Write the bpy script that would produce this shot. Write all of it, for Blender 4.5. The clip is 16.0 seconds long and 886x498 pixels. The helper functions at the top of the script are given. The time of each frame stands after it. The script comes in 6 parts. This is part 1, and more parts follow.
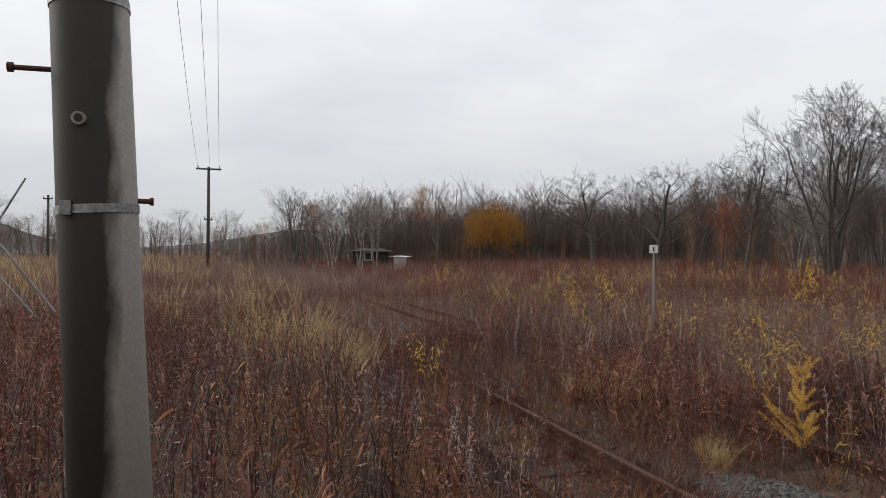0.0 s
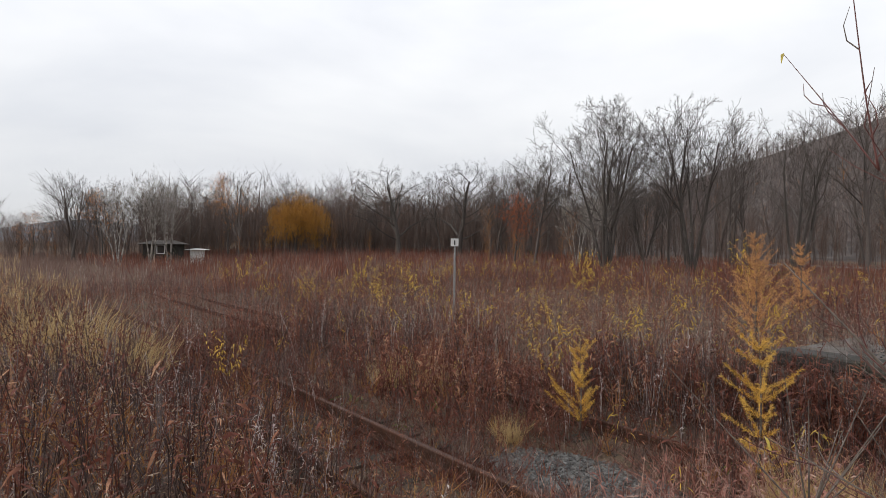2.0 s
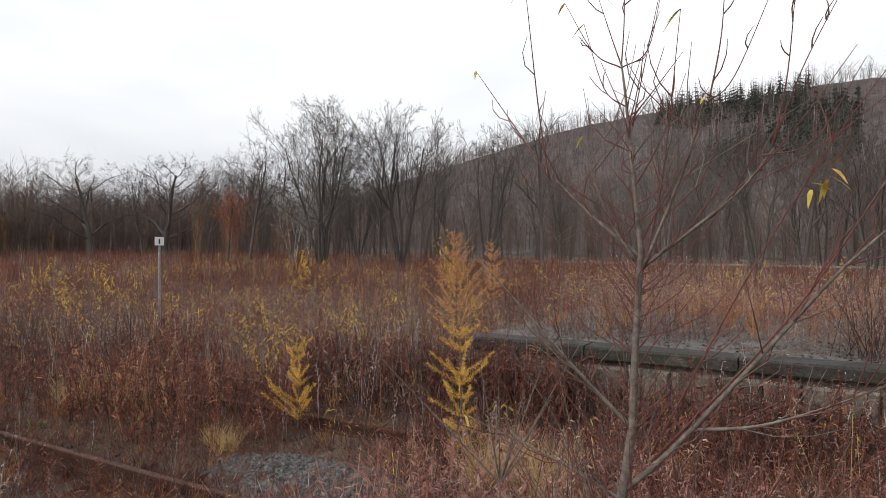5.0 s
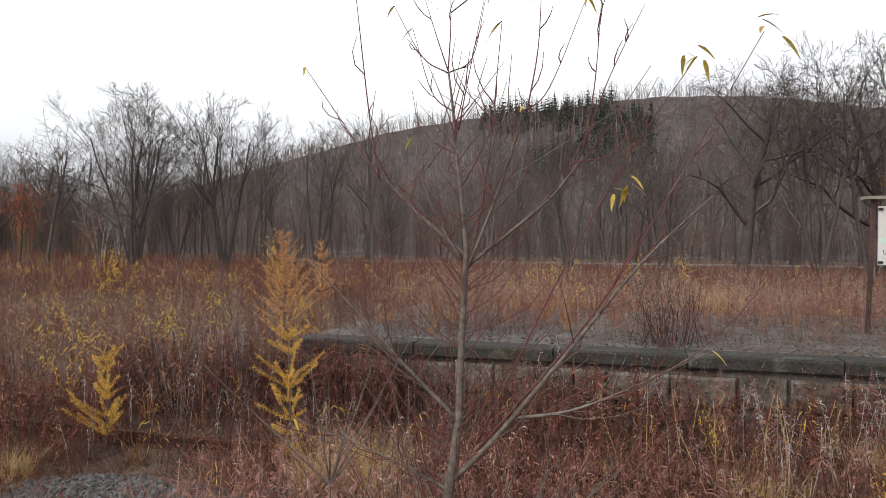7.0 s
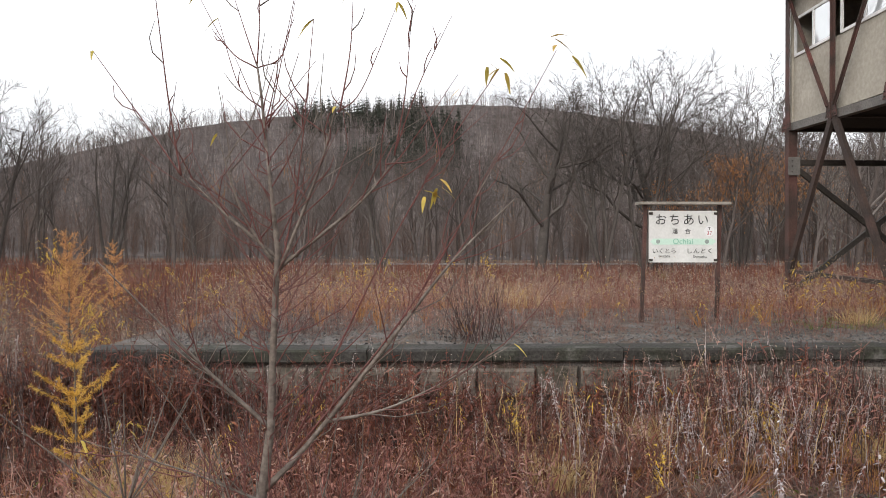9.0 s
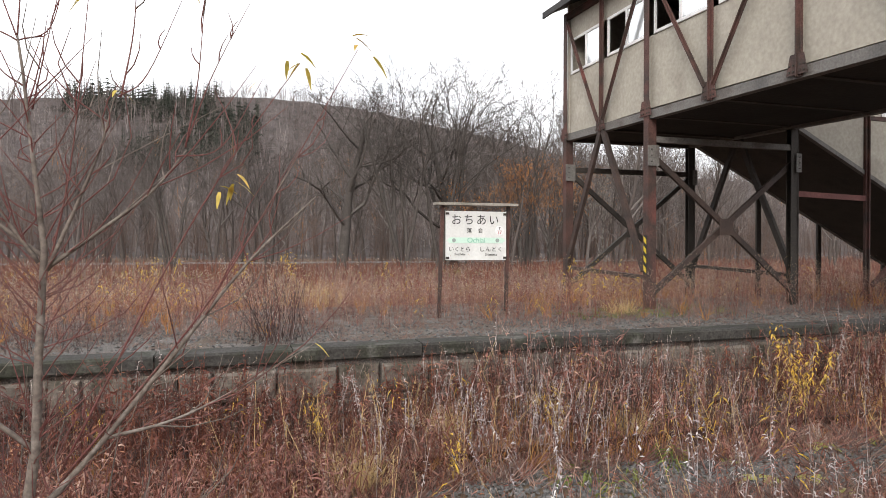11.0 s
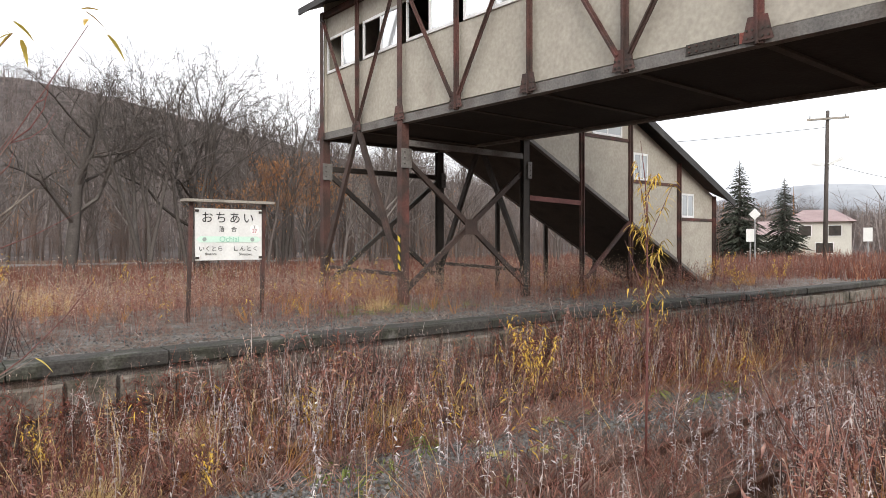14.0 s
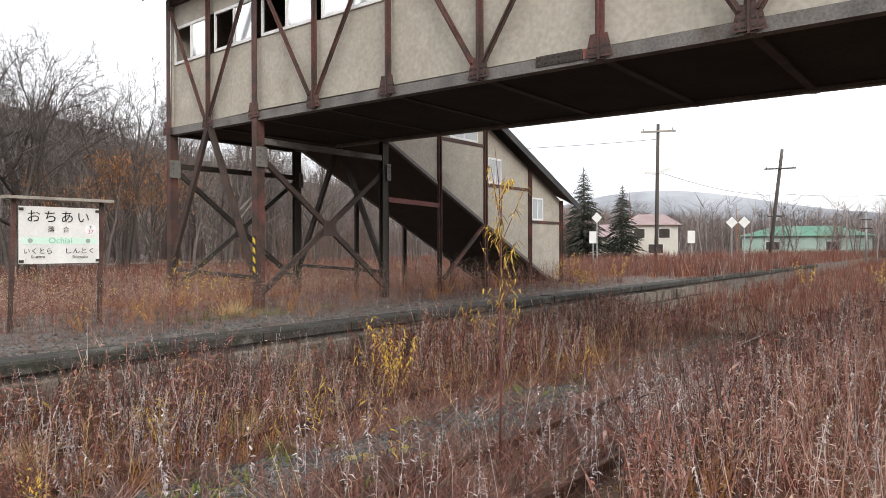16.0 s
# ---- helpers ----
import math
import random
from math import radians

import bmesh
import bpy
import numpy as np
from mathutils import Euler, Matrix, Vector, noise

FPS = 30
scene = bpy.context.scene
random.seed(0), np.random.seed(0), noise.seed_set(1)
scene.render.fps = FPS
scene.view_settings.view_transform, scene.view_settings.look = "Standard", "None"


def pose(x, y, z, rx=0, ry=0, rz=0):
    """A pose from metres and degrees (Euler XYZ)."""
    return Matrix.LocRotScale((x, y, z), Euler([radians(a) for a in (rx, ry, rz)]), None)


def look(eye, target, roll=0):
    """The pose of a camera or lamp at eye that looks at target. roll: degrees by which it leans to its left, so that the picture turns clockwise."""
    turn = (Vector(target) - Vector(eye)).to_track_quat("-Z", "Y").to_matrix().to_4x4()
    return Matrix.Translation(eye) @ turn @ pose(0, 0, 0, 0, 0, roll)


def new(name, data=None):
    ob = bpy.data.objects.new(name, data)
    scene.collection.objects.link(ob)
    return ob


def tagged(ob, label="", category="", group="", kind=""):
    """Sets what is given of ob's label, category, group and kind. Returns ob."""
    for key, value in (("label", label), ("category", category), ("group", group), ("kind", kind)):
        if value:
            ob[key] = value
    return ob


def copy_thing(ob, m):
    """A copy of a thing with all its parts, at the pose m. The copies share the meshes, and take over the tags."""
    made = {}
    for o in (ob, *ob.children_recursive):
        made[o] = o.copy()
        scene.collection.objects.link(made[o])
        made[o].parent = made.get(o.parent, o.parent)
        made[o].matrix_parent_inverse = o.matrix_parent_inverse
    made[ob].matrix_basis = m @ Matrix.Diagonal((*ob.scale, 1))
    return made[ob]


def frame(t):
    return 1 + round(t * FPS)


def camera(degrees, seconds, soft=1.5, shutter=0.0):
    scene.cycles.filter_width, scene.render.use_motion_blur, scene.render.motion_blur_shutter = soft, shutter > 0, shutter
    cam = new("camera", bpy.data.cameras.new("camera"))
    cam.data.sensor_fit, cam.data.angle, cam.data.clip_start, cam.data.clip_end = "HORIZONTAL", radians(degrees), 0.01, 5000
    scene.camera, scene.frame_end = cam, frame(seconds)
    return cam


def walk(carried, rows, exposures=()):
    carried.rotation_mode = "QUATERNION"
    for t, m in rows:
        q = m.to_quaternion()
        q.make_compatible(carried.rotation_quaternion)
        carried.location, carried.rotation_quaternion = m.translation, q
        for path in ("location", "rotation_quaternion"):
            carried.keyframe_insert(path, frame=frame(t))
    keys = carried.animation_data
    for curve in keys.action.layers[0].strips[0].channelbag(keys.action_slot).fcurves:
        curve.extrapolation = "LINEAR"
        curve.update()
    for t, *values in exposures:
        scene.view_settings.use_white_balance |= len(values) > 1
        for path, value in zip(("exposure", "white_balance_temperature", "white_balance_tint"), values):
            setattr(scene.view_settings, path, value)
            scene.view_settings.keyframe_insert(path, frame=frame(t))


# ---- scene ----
cam = camera(67.5, 16.0, soft=0.75)
EYE = 2.15
ROWS = [
    (0.0, 70.33, -0.01, -0.51), (0.5, 67.07, -0.34, -0.72), (1.0, 62.99, -0.44, -0.65), (1.5, 58.40, -0.46, -0.72),
    (2.0, 53.71, -0.44, -0.67), (2.5, 49.10, -0.41, -0.58), (3.0, 44.91, -0.40, -0.58), (3.5, 40.90, -0.40, -0.53),
    (4.0, 36.95, -0.39, -0.46), (6.5, 18.72, -0.38, -0.29), (7.0, 14.95, -0.36, -0.32), (7.5, 11.19, -0.31, -0.23),
    (8.0, 7.08, -0.26, -0.11), (8.5, 2.90, -0.23, -0.10), (9.0, -1.07, -0.21, -0.04), (11.5, -22.17, -0.36, -0.10),
    (12.0, -25.92, -0.38, -0.05), (12.5, -29.27, -0.39, -0.01), (13.0, -32.51, -0.42, 0.03), (13.5, -35.70, -0.42, 0.04),
    (14.0, -38.82, -0.42, 0.10), (14.5, -41.95, -0.40, 0.19), (15.0, -45.07, -0.38, 0.18), (15.5, -48.04, -0.37, 0.23),
    (16.0, -50.94, -0.31, 0.14),
]
walk(cam, [(t, pose(0, 0, EYE, 90 + pitch, roll, yaw)) for t, yaw, pitch, roll in ROWS],
     exposures=[(0.0, 0.04), (1.5, 0.18), (4.0, 0.30), (9.0, 0.60), (12.5, 0.99), (16.0, 0.83)])

# ---------------------------------------------------------------- light
world = bpy.data.worlds.new("overcast")
scene.world = world
world.use_nodes = True
wn, wl = world.node_tree.nodes, world.node_tree.links
wn.clear()
SUN_UP, SUN_ROUND = radians(38), radians(200)


def wnode(kind, **values):
    n = wn.new(kind)
    for k, v in values.items():
        n.inputs[k].default_value = v
    return n


coord = wnode("ShaderNodeTexCoord")
sky = wnode("ShaderNodeTexSky")
sky.sky_type, sky.sun_disc, sky.sun_elevation, sky.sun_rotation = "NISHITA", False, SUN_UP, SUN_ROUND
stretch = wnode("ShaderNodeMapping")
stretch.inputs["Scale"].default_value = (1.0, 1.0, 3.2)
clouds = wnode("ShaderNodeTexNoise", Scale=1.7, Detail=5.0, Roughness=0.5, Distortion=0.3)
shade = wnode("ShaderNodeValToRGB")
shade.color_ramp.elements[0].position, shade.color_ramp.elements[0].color = 0.32, (0.72, 0.74, 0.79, 1)
shade.color_ramp.elements[1].position, shade.color_ramp.elements[1].color = 0.62, (0.93, 0.935, 0.95, 1)
split = wnode("ShaderNodeSeparateXYZ")
height = wnode("ShaderNodeMapRange")
height.inputs["From Min"].default_value, height.inputs["From Max"].default_value = 0.02, 0.40
height.inputs["To Min"].default_value, height.inputs["To Max"].default_value = 0.66, 1.0
layer = wnode("ShaderNodeVectorMath")
layer.operation = "SCALE"
mixed = wnode("ShaderNodeMix")
mixed.data_type = "RGBA"
mixed.inputs["Factor"].default_value = 0.93
dim = wnode("ShaderNodeVectorMath")
dim.operation = "SCALE"
dim.inputs["Scale"].default_value = 0.1
back = wnode("ShaderNodeBackground", Strength=1.12)
out = wnode("ShaderNodeOutputWorld")
wl.new(coord.outputs["Generated"], stretch.inputs["Vector"])
wl.new(stretch.outputs["Vector"], clouds.inputs["Vector"])
wl.new(clouds.outputs["Fac"], shade.inputs["Fac"])
wl.new(coord.outputs["Generated"], split.inputs["Vector"])
wl.new(split.outputs["Z"], height.inputs["Value"])
wl.new(shade.outputs["Color"], layer.inputs[0])
wl.new(height.outputs["Result"], layer.inputs["Scale"])
wl.new(sky.outputs["Color"], dim.inputs[0])
wl.new(dim.outputs["Vector"], mixed.inputs["A"])
wl.new(layer.outputs["Vector"], mixed.inputs["B"])
wl.new(mixed.outputs["Result"], back.inputs["Color"])
wl.new(back.outputs["Background"], out.inputs["Surface"])

sun = new("sun", bpy.data.lights.new("sun", "SUN"))
sun.data.energy, sun.data.angle, sun.data.color = 1.4, radians(30), (1.0, 0.94, 0.86)
sun.matrix_world = look((-9, -14, 13), (5, 8, 0))

# ---------------------------------------------------------------- materials


def surface(name, colours, scale=3.0, fine=40.0, rough=0.8, metal=0.0, bump=0.3, island=False, glow_through=0.0, spread=0.25, depth=0.02, clump=0.0, each=0.0):
    """A two-scale material: colours run along a large noise (or from piece to piece), a fine one adds grain and relief."""
    m = bpy.data.materials.new(name)
    m.use_nodes = True
    n, l = m.node_tree.nodes, m.node_tree.links
    n.clear()
    o, b = n.new("ShaderNodeOutputMaterial"), n.new("ShaderNodeBsdfPrincipled")
    c = n.new("ShaderNodeTexCoord")
    big, small = n.new("ShaderNodeTexNoise"), n.new("ShaderNodeTexNoise")
    big.inputs["Scale"].default_value, big.inputs["Detail"].default_value = scale, 6
    small.inputs["Scale"].default_value, small.inputs["Detail"].default_value = fine, 4
    ramp = n.new("ShaderNodeValToRGB")
    while len(ramp.color_ramp.elements) < len(colours):
        ramp.color_ramp.elements.new(0.5)
    lo, hi = (0.0, 1.0) if island else (0.3, 0.7)
    for i, col in enumerate(colours):
        e = ramp.color_ramp.elements[i]
        e.position, e.color = lo + (hi - lo) * i / max(1, len(colours) - 1), (*col, 1)
    l.new(c.outputs["Object"], big.inputs["Vector"])
    l.new(c.outputs["Object"], small.inputs["Vector"])
    if island:
        g = n.new("ShaderNodeNewGeometry")
        add = n.new("ShaderNodeMath")
        add.operation = "MULTIPLY_ADD"
        add.inputs[1].default_value = 0.45 if clump else 0.7
        half = n.new("ShaderNodeMath")
        half.operation = "MULTIPLY_ADD"
        half.inputs[1].default_value, half.inputs[2].default_value = (0.9, -0.175) if clump else (0.9, -0.3)
        l.new(big.outputs["Fac"], half.inputs[0])
        l.new(g.outputs["Random Per Island"], add.inputs[0])
        l.new(half.outputs[0], add.inputs[2])
        if clump:
            # a second noise, drawn out upright, keeps one plant's leaves alike
            mp, cn, more = n.new("ShaderNodeMapping"), n.new("ShaderNodeTexNoise"), n.new("ShaderNodeMath")
            mp.inputs["Scale"].default_value = (1.0, 1.0, 0.15)
            cn.inputs["Scale"].default_value, cn.inputs["Detail"].default_value = clump, 2
            more.operation = "MULTIPLY_ADD"
            more.inputs[1].default_value = 1.7
            l.new(c.outputs["Object"], mp.inputs["Vector"])
            l.new(mp.outputs["Vector"], cn.inputs["Vector"])
            l.new(cn.outputs["Fac"], more.inputs[0])
            l.new(add.outputs[0], more.inputs[2])
            shift = n.new("ShaderNodeMath")
            shift.operation = "SUBTRACT"
            shift.inputs[1].default_value = 0.85
            l.new(more.outputs[0], shift.inputs[0])
            add = shift
        if each:
            # and one object from the next
            oi, mo = n.new("ShaderNodeObjectInfo"), n.new("ShaderNodeMath")
            mo.operation = "MULTIPLY_ADD"
            mo.inputs[1].default_value = each
            l.new(oi.outputs["Random"], mo.inputs[0])
            l.new(add.outputs[0], mo.inputs[2])
            down = n.new("ShaderNodeMath")
            down.operation = "SUBTRACT"
            down.inputs[1].default_value = each / 2
            l.new(mo.outputs[0], down.inputs[0])
            add = down
        l.new(add.outputs[0], ramp.inputs["Fac"])
    else:
        l.new(big.outputs["Fac"], ramp.inputs["Fac"])
    grain = n.new("ShaderNodeMapRange")
    grain.inputs["From Min"].default_value, grain.inputs["From Max"].default_value = 0.3, 0.7
    grain.inputs["To Min"].default_value, grain.inputs["To Max"].default_value = 1 - spread, 1 + spread
    l.new(small.outputs["Fac"], grain.inputs["Value"])
    tint = n.new("ShaderNodeVectorMath")
    tint.operation = "SCALE"
    l.new(ramp.outputs["Color"], tint.inputs[0])
    l.new(grain.outputs["Result"], tint.inputs["Scale"])
    l.new(tint.outputs["Vector"], b.inputs["Base Color"])
    b.inputs["Roughness"].default_value, b.inputs["Metallic"].default_value = rough, metal
    b.inputs["Specular IOR Level"].default_value = 0.3
    if bump:
        r = n.new("ShaderNodeBump")
        r.inputs["Strength"].default_value, r.inputs["Distance"].default_value = bump, depth
        l.new(small.outputs["Fac"], r.inputs["Height"])
        l.new(r.outputs["Normal"], b.inputs["Normal"])
    if glow_through:
        t, x = n.new("ShaderNodeBsdfTranslucent"), n.new("ShaderNodeMixShader")
        x.inputs["Fac"].default_value = glow_through
        l.new(tint.outputs["Vector"], t.inputs["Color"])
        l.new(b.outputs["BSDF"], x.inputs[1])
        l.new(t.outputs["BSDF"], x.inputs[2])
        l.new(x.outputs["Shader"], o.inputs["Surface"])
    else:
        l.new(b.outputs["BSDF"], o.inputs["Surface"])
    return m


SOIL = surface("soil_and_litter", [(0.06, 0.04, 0.03), (0.13, 0.082, 0.055), (0.09, 0.065, 0.042), (0.17, 0.115, 0.075)], 0.9, 22, 0.95, bump=0.8, spread=0.45)
GRAVEL = surface("gravel", [(0.085, 0.07, 0.06), (0.16, 0.145, 0.135), (0.10, 0.072, 0.055), (0.19, 0.175, 0.165)], 1.4, 60, 0.9, bump=1.0, spread=0.5)
STONE = surface("ballast_stone", [(0.055, 0.052, 0.05), (0.10, 0.097, 0.094), (0.17, 0.165, 0.16), (0.09, 0.075, 0.063)], 2.0, 50, 0.85, island=True)
CONCRETE = surface("weathered_concrete", [(0.026, 0.024, 0.022), (0.058, 0.054, 0.049), (0.038, 0.035, 0.031), (0.04, 0.04, 0.029), (0.11, 0.104, 0.095)], 1.9, 30, 0.9, bump=0.6, spread=0.4)
MASONRY = surface("mossy_stone", [(0.03, 0.026, 0.022), (0.07, 0.06, 0.05), (0.20, 0.17, 0.145), (0.05, 0.046, 0.032), (0.10, 0.085, 0.07)], 3.2, 22, 0.9, bump=0.8, spread=0.4, island=True)
RUST = surface("rusty_rail", [(0.045, 0.022, 0.015), (0.10, 0.045, 0.028), (0.07, 0.04, 0.03)], 3, 70, 0.65, metal=0.4)
TIMBER = surface("old_sleeper", [(0.035, 0.028, 0.022), (0.08, 0.065, 0.05)], 3, 30, 0.95)
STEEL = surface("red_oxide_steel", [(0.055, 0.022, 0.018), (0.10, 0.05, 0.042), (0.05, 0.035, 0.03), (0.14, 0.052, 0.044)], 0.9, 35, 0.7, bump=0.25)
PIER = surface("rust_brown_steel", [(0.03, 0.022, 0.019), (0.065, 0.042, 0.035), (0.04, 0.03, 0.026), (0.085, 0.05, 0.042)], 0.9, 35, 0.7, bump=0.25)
# dark fittings, and far-side members of the bridge with their shade in the colour
STEEL_DARK = surface("dark_steel", [(0.025, 0.022, 0.02), (0.05, 0.042, 0.036), (0.035, 0.03, 0.026)], 1.2, 30, 0.75)
CHORD = surface("grey_stained_steel", [(0.10, 0.095, 0.09), (0.16, 0.15, 0.14), (0.09, 0.075, 0.065)], 1.5, 30, 0.75)
PANEL = surface("stained_cement_board", [(0.31, 0.28, 0.235), (0.39, 0.36, 0.305), (0.35, 0.32, 0.27), (0.42, 0.385, 0.33)], 0.9, 14, 0.9, bump=0.15, spread=0.12)
UNDERDECK = surface("near_black_underside", [(0.012, 0.011, 0.01), (0.028, 0.025, 0.022)], 1.0, 15, 0.9)
ROOF = surface("dark_roof_sheet", [(0.03, 0.03, 0.032), (0.06, 0.058, 0.056)], 1.0, 30, 0.7)
WHITE = surface("white_enamel", [(0.62, 0.62, 0.60), (0.74, 0.74, 0.72)], 2.5, 30, 0.45, bump=0.05, spread=0.06)
FRAME = surface("white_window_frame", [(0.6, 0.6, 0.6), (0.75, 0.75, 0.74)], 4, 40, 0.5, bump=0.05, spread=0.08)
BLACK = surface("black_lettering", [(0.015, 0.015, 0.016), (0.025, 0.025, 0.025)], 8, 60, 0.6, bump=0)
MINT = surface("faded_green_band", [(0.55, 0.74, 0.63), (0.62, 0.78, 0.69)], 5, 50, 0.5, bump=0.05, spread=0.05)
MINT_DARK = surface("green_lettering", [(0.22, 0.48, 0.36), (0.28, 0.54, 0.42)], 8, 60, 0.5, bump=0)
GREYDOT = surface("grey_dot", [(0.25, 0.3, 0.28), (0.35, 0.4, 0.37)], 8, 60, 0.6, bump=0)
YELLOW = surface("yellow_paint", [(0.55, 0.40, 0.03), (0.65, 0.47, 0.05)], 8, 60, 0.6)
PALEWOOD = surface("grey_board", [(0.22, 0.20, 0.17), (0.34, 0.31, 0.27)], 4, 40, 0.85)
ZINC = surface("galvanised_steel", [(0.22, 0.22, 0.22), (0.34, 0.34, 0.34)], 5, 60, 0.5, metal=0.6)
BARK = surface("grey_bark", [(0.055, 0.046, 0.042), (0.095, 0.082, 0.074), (0.07, 0.06, 0.054), (0.14, 0.124, 0.113)], 1.5, 20, 0.95, bump=0.4, island=True, each=0.4)
BARK_FAR = surface("brown_bark", [(0.06, 0.049, 0.044), (0.115, 0.096, 0.087), (0.085, 0.069, 0.062), (0.21, 0.186, 0.172)], 0.3, 20, 0.95, bump=0, island=True, each=0.7)
BIRCH = surface("birch_bark", [(0.24, 0.22, 0.20), (0.36, 0.33, 0.30), (0.10, 0.085, 0.075), (0.30, 0.27, 0.245)], 3, 30, 0.8)
WILLOW = surface("willow_bark", [(0.085, 0.068, 0.056), (0.18, 0.148, 0.125), (0.12, 0.095, 0.08), (0.24, 0.205, 0.18)], 9, 60, 0.75, bump=0.3, depth=0.004)
TWIG = surface("red_twig", [(0.075, 0.025, 0.025), (0.14, 0.05, 0.045), (0.12, 0.075, 0.06)], 5, 60, 0.6, bump=0, island=True)


def leafy(name, colours, scale=0.6, through_it=0.3, clump=4.5):
    return surface(name, [tuple(min(0.8, c * 1.3) for c in col) for col in colours], scale, 30, 0.75, bump=0, island=True, glow_through=through_it, spread=0.2, clump=clump)


RUSSET = leafy("russet_weeds", [(0.035, 0.018, 0.016), (0.075, 0.028, 0.022), (0.15, 0.050, 0.034), (0.10, 0.042, 0.032), (0.24, 0.095, 0.055), (0.40, 0.23, 0.14)])
TAN = leafy("tan_weeds", [(0.07, 0.029, 0.026), (0.17, 0.07, 0.055), (0.31, 0.15, 0.115), (0.19, 0.09, 0.075), (0.42, 0.29, 0.23), (0.24, 0.12, 0.09)])
PLUM = leafy("plum_grey_weeds", [(0.036, 0.024, 0.022), (0.075, 0.048, 0.043), (0.052, 0.033, 0.031), (0.13, 0.095, 0.088), (0.33, 0.28, 0.265)])
BROWN = leafy("brown_weeds", [(0.07, 0.045, 0.04), (0.13, 0.08, 0.065), (0.20, 0.13, 0.105), (0.11, 0.07, 0.064), (0.22, 0.16, 0.135), (0.40, 0.34, 0.30)])
TAWNY = leafy("tawny_grass", [(0.22, 0.10, 0.035), (0.34, 0.18, 0.06), (0.27, 0.12, 0.045), (0.42, 0.25, 0.09)])
STRAW = leafy("straw_grass", [(0.36, 0.25, 0.12), (0.50, 0.37, 0.19), (0.42, 0.29, 0.13), (0.58, 0.46, 0.27)])
GOLD = leafy("yellow_leaves", [(0.34, 0.20, 0.03), (0.55, 0.36, 0.05), (0.46, 0.32, 0.07), (0.27, 0.21, 0.06)])
OCHRE = leafy("ochre_leaves", [(0.22, 0.11, 0.025), (0.33, 0.165, 0.035), (0.28, 0.14, 0.03), (0.40, 0.22, 0.05)])
LARCHY = leafy("larch_needles", [(0.50, 0.27, 0.04), (0.58, 0.37, 0.08), (0.50, 0.35, 0.11)])
LARCHY_TAN = leafy("tan_larch_needles", [(0.40, 0.20, 0.08), (0.54, 0.30, 0.13), (0.42, 0.21, 0.08)])
REDLEAF = leafy("rusty_leaves", [(0.20, 0.06, 0.025), (0.30, 0.09, 0.035), (0.17, 0.06, 0.03)])
SEED = leafy("grey_seed_heads", [(0.22, 0.18, 0.17), (0.40, 0.35, 0.33), (0.30, 0.24, 0.23), (0.55, 0.50, 0.48)])
GREEN = leafy("green_weeds", [(0.06, 0.09, 0.025), (0.12, 0.15, 0.04), (0.17, 0.18, 0.05), (0.09, 0.11, 0.03)])
FIRGREEN = leafy("fir_needles", [(0.014, 0.018, 0.013), (0.028, 0.032, 0.022), (0.042, 0.044, 0.032)], through_it=0.1)


def glazing():
    m = bpy.data.materials.new("old_window_glass")
    m.use_nodes = True
    b = m.node_tree.nodes["Principled BSDF"]
    b.inputs["Base Color"].default_value = (0.62, 0.66, 0.68, 1)
    b.inputs["Roughness"].default_value = 0.12
    b.inputs["Transmission Weight"].default_value = 0.45
    b.inputs["IOR"].default_value = 1.5
    return m


GLASS = glazing()


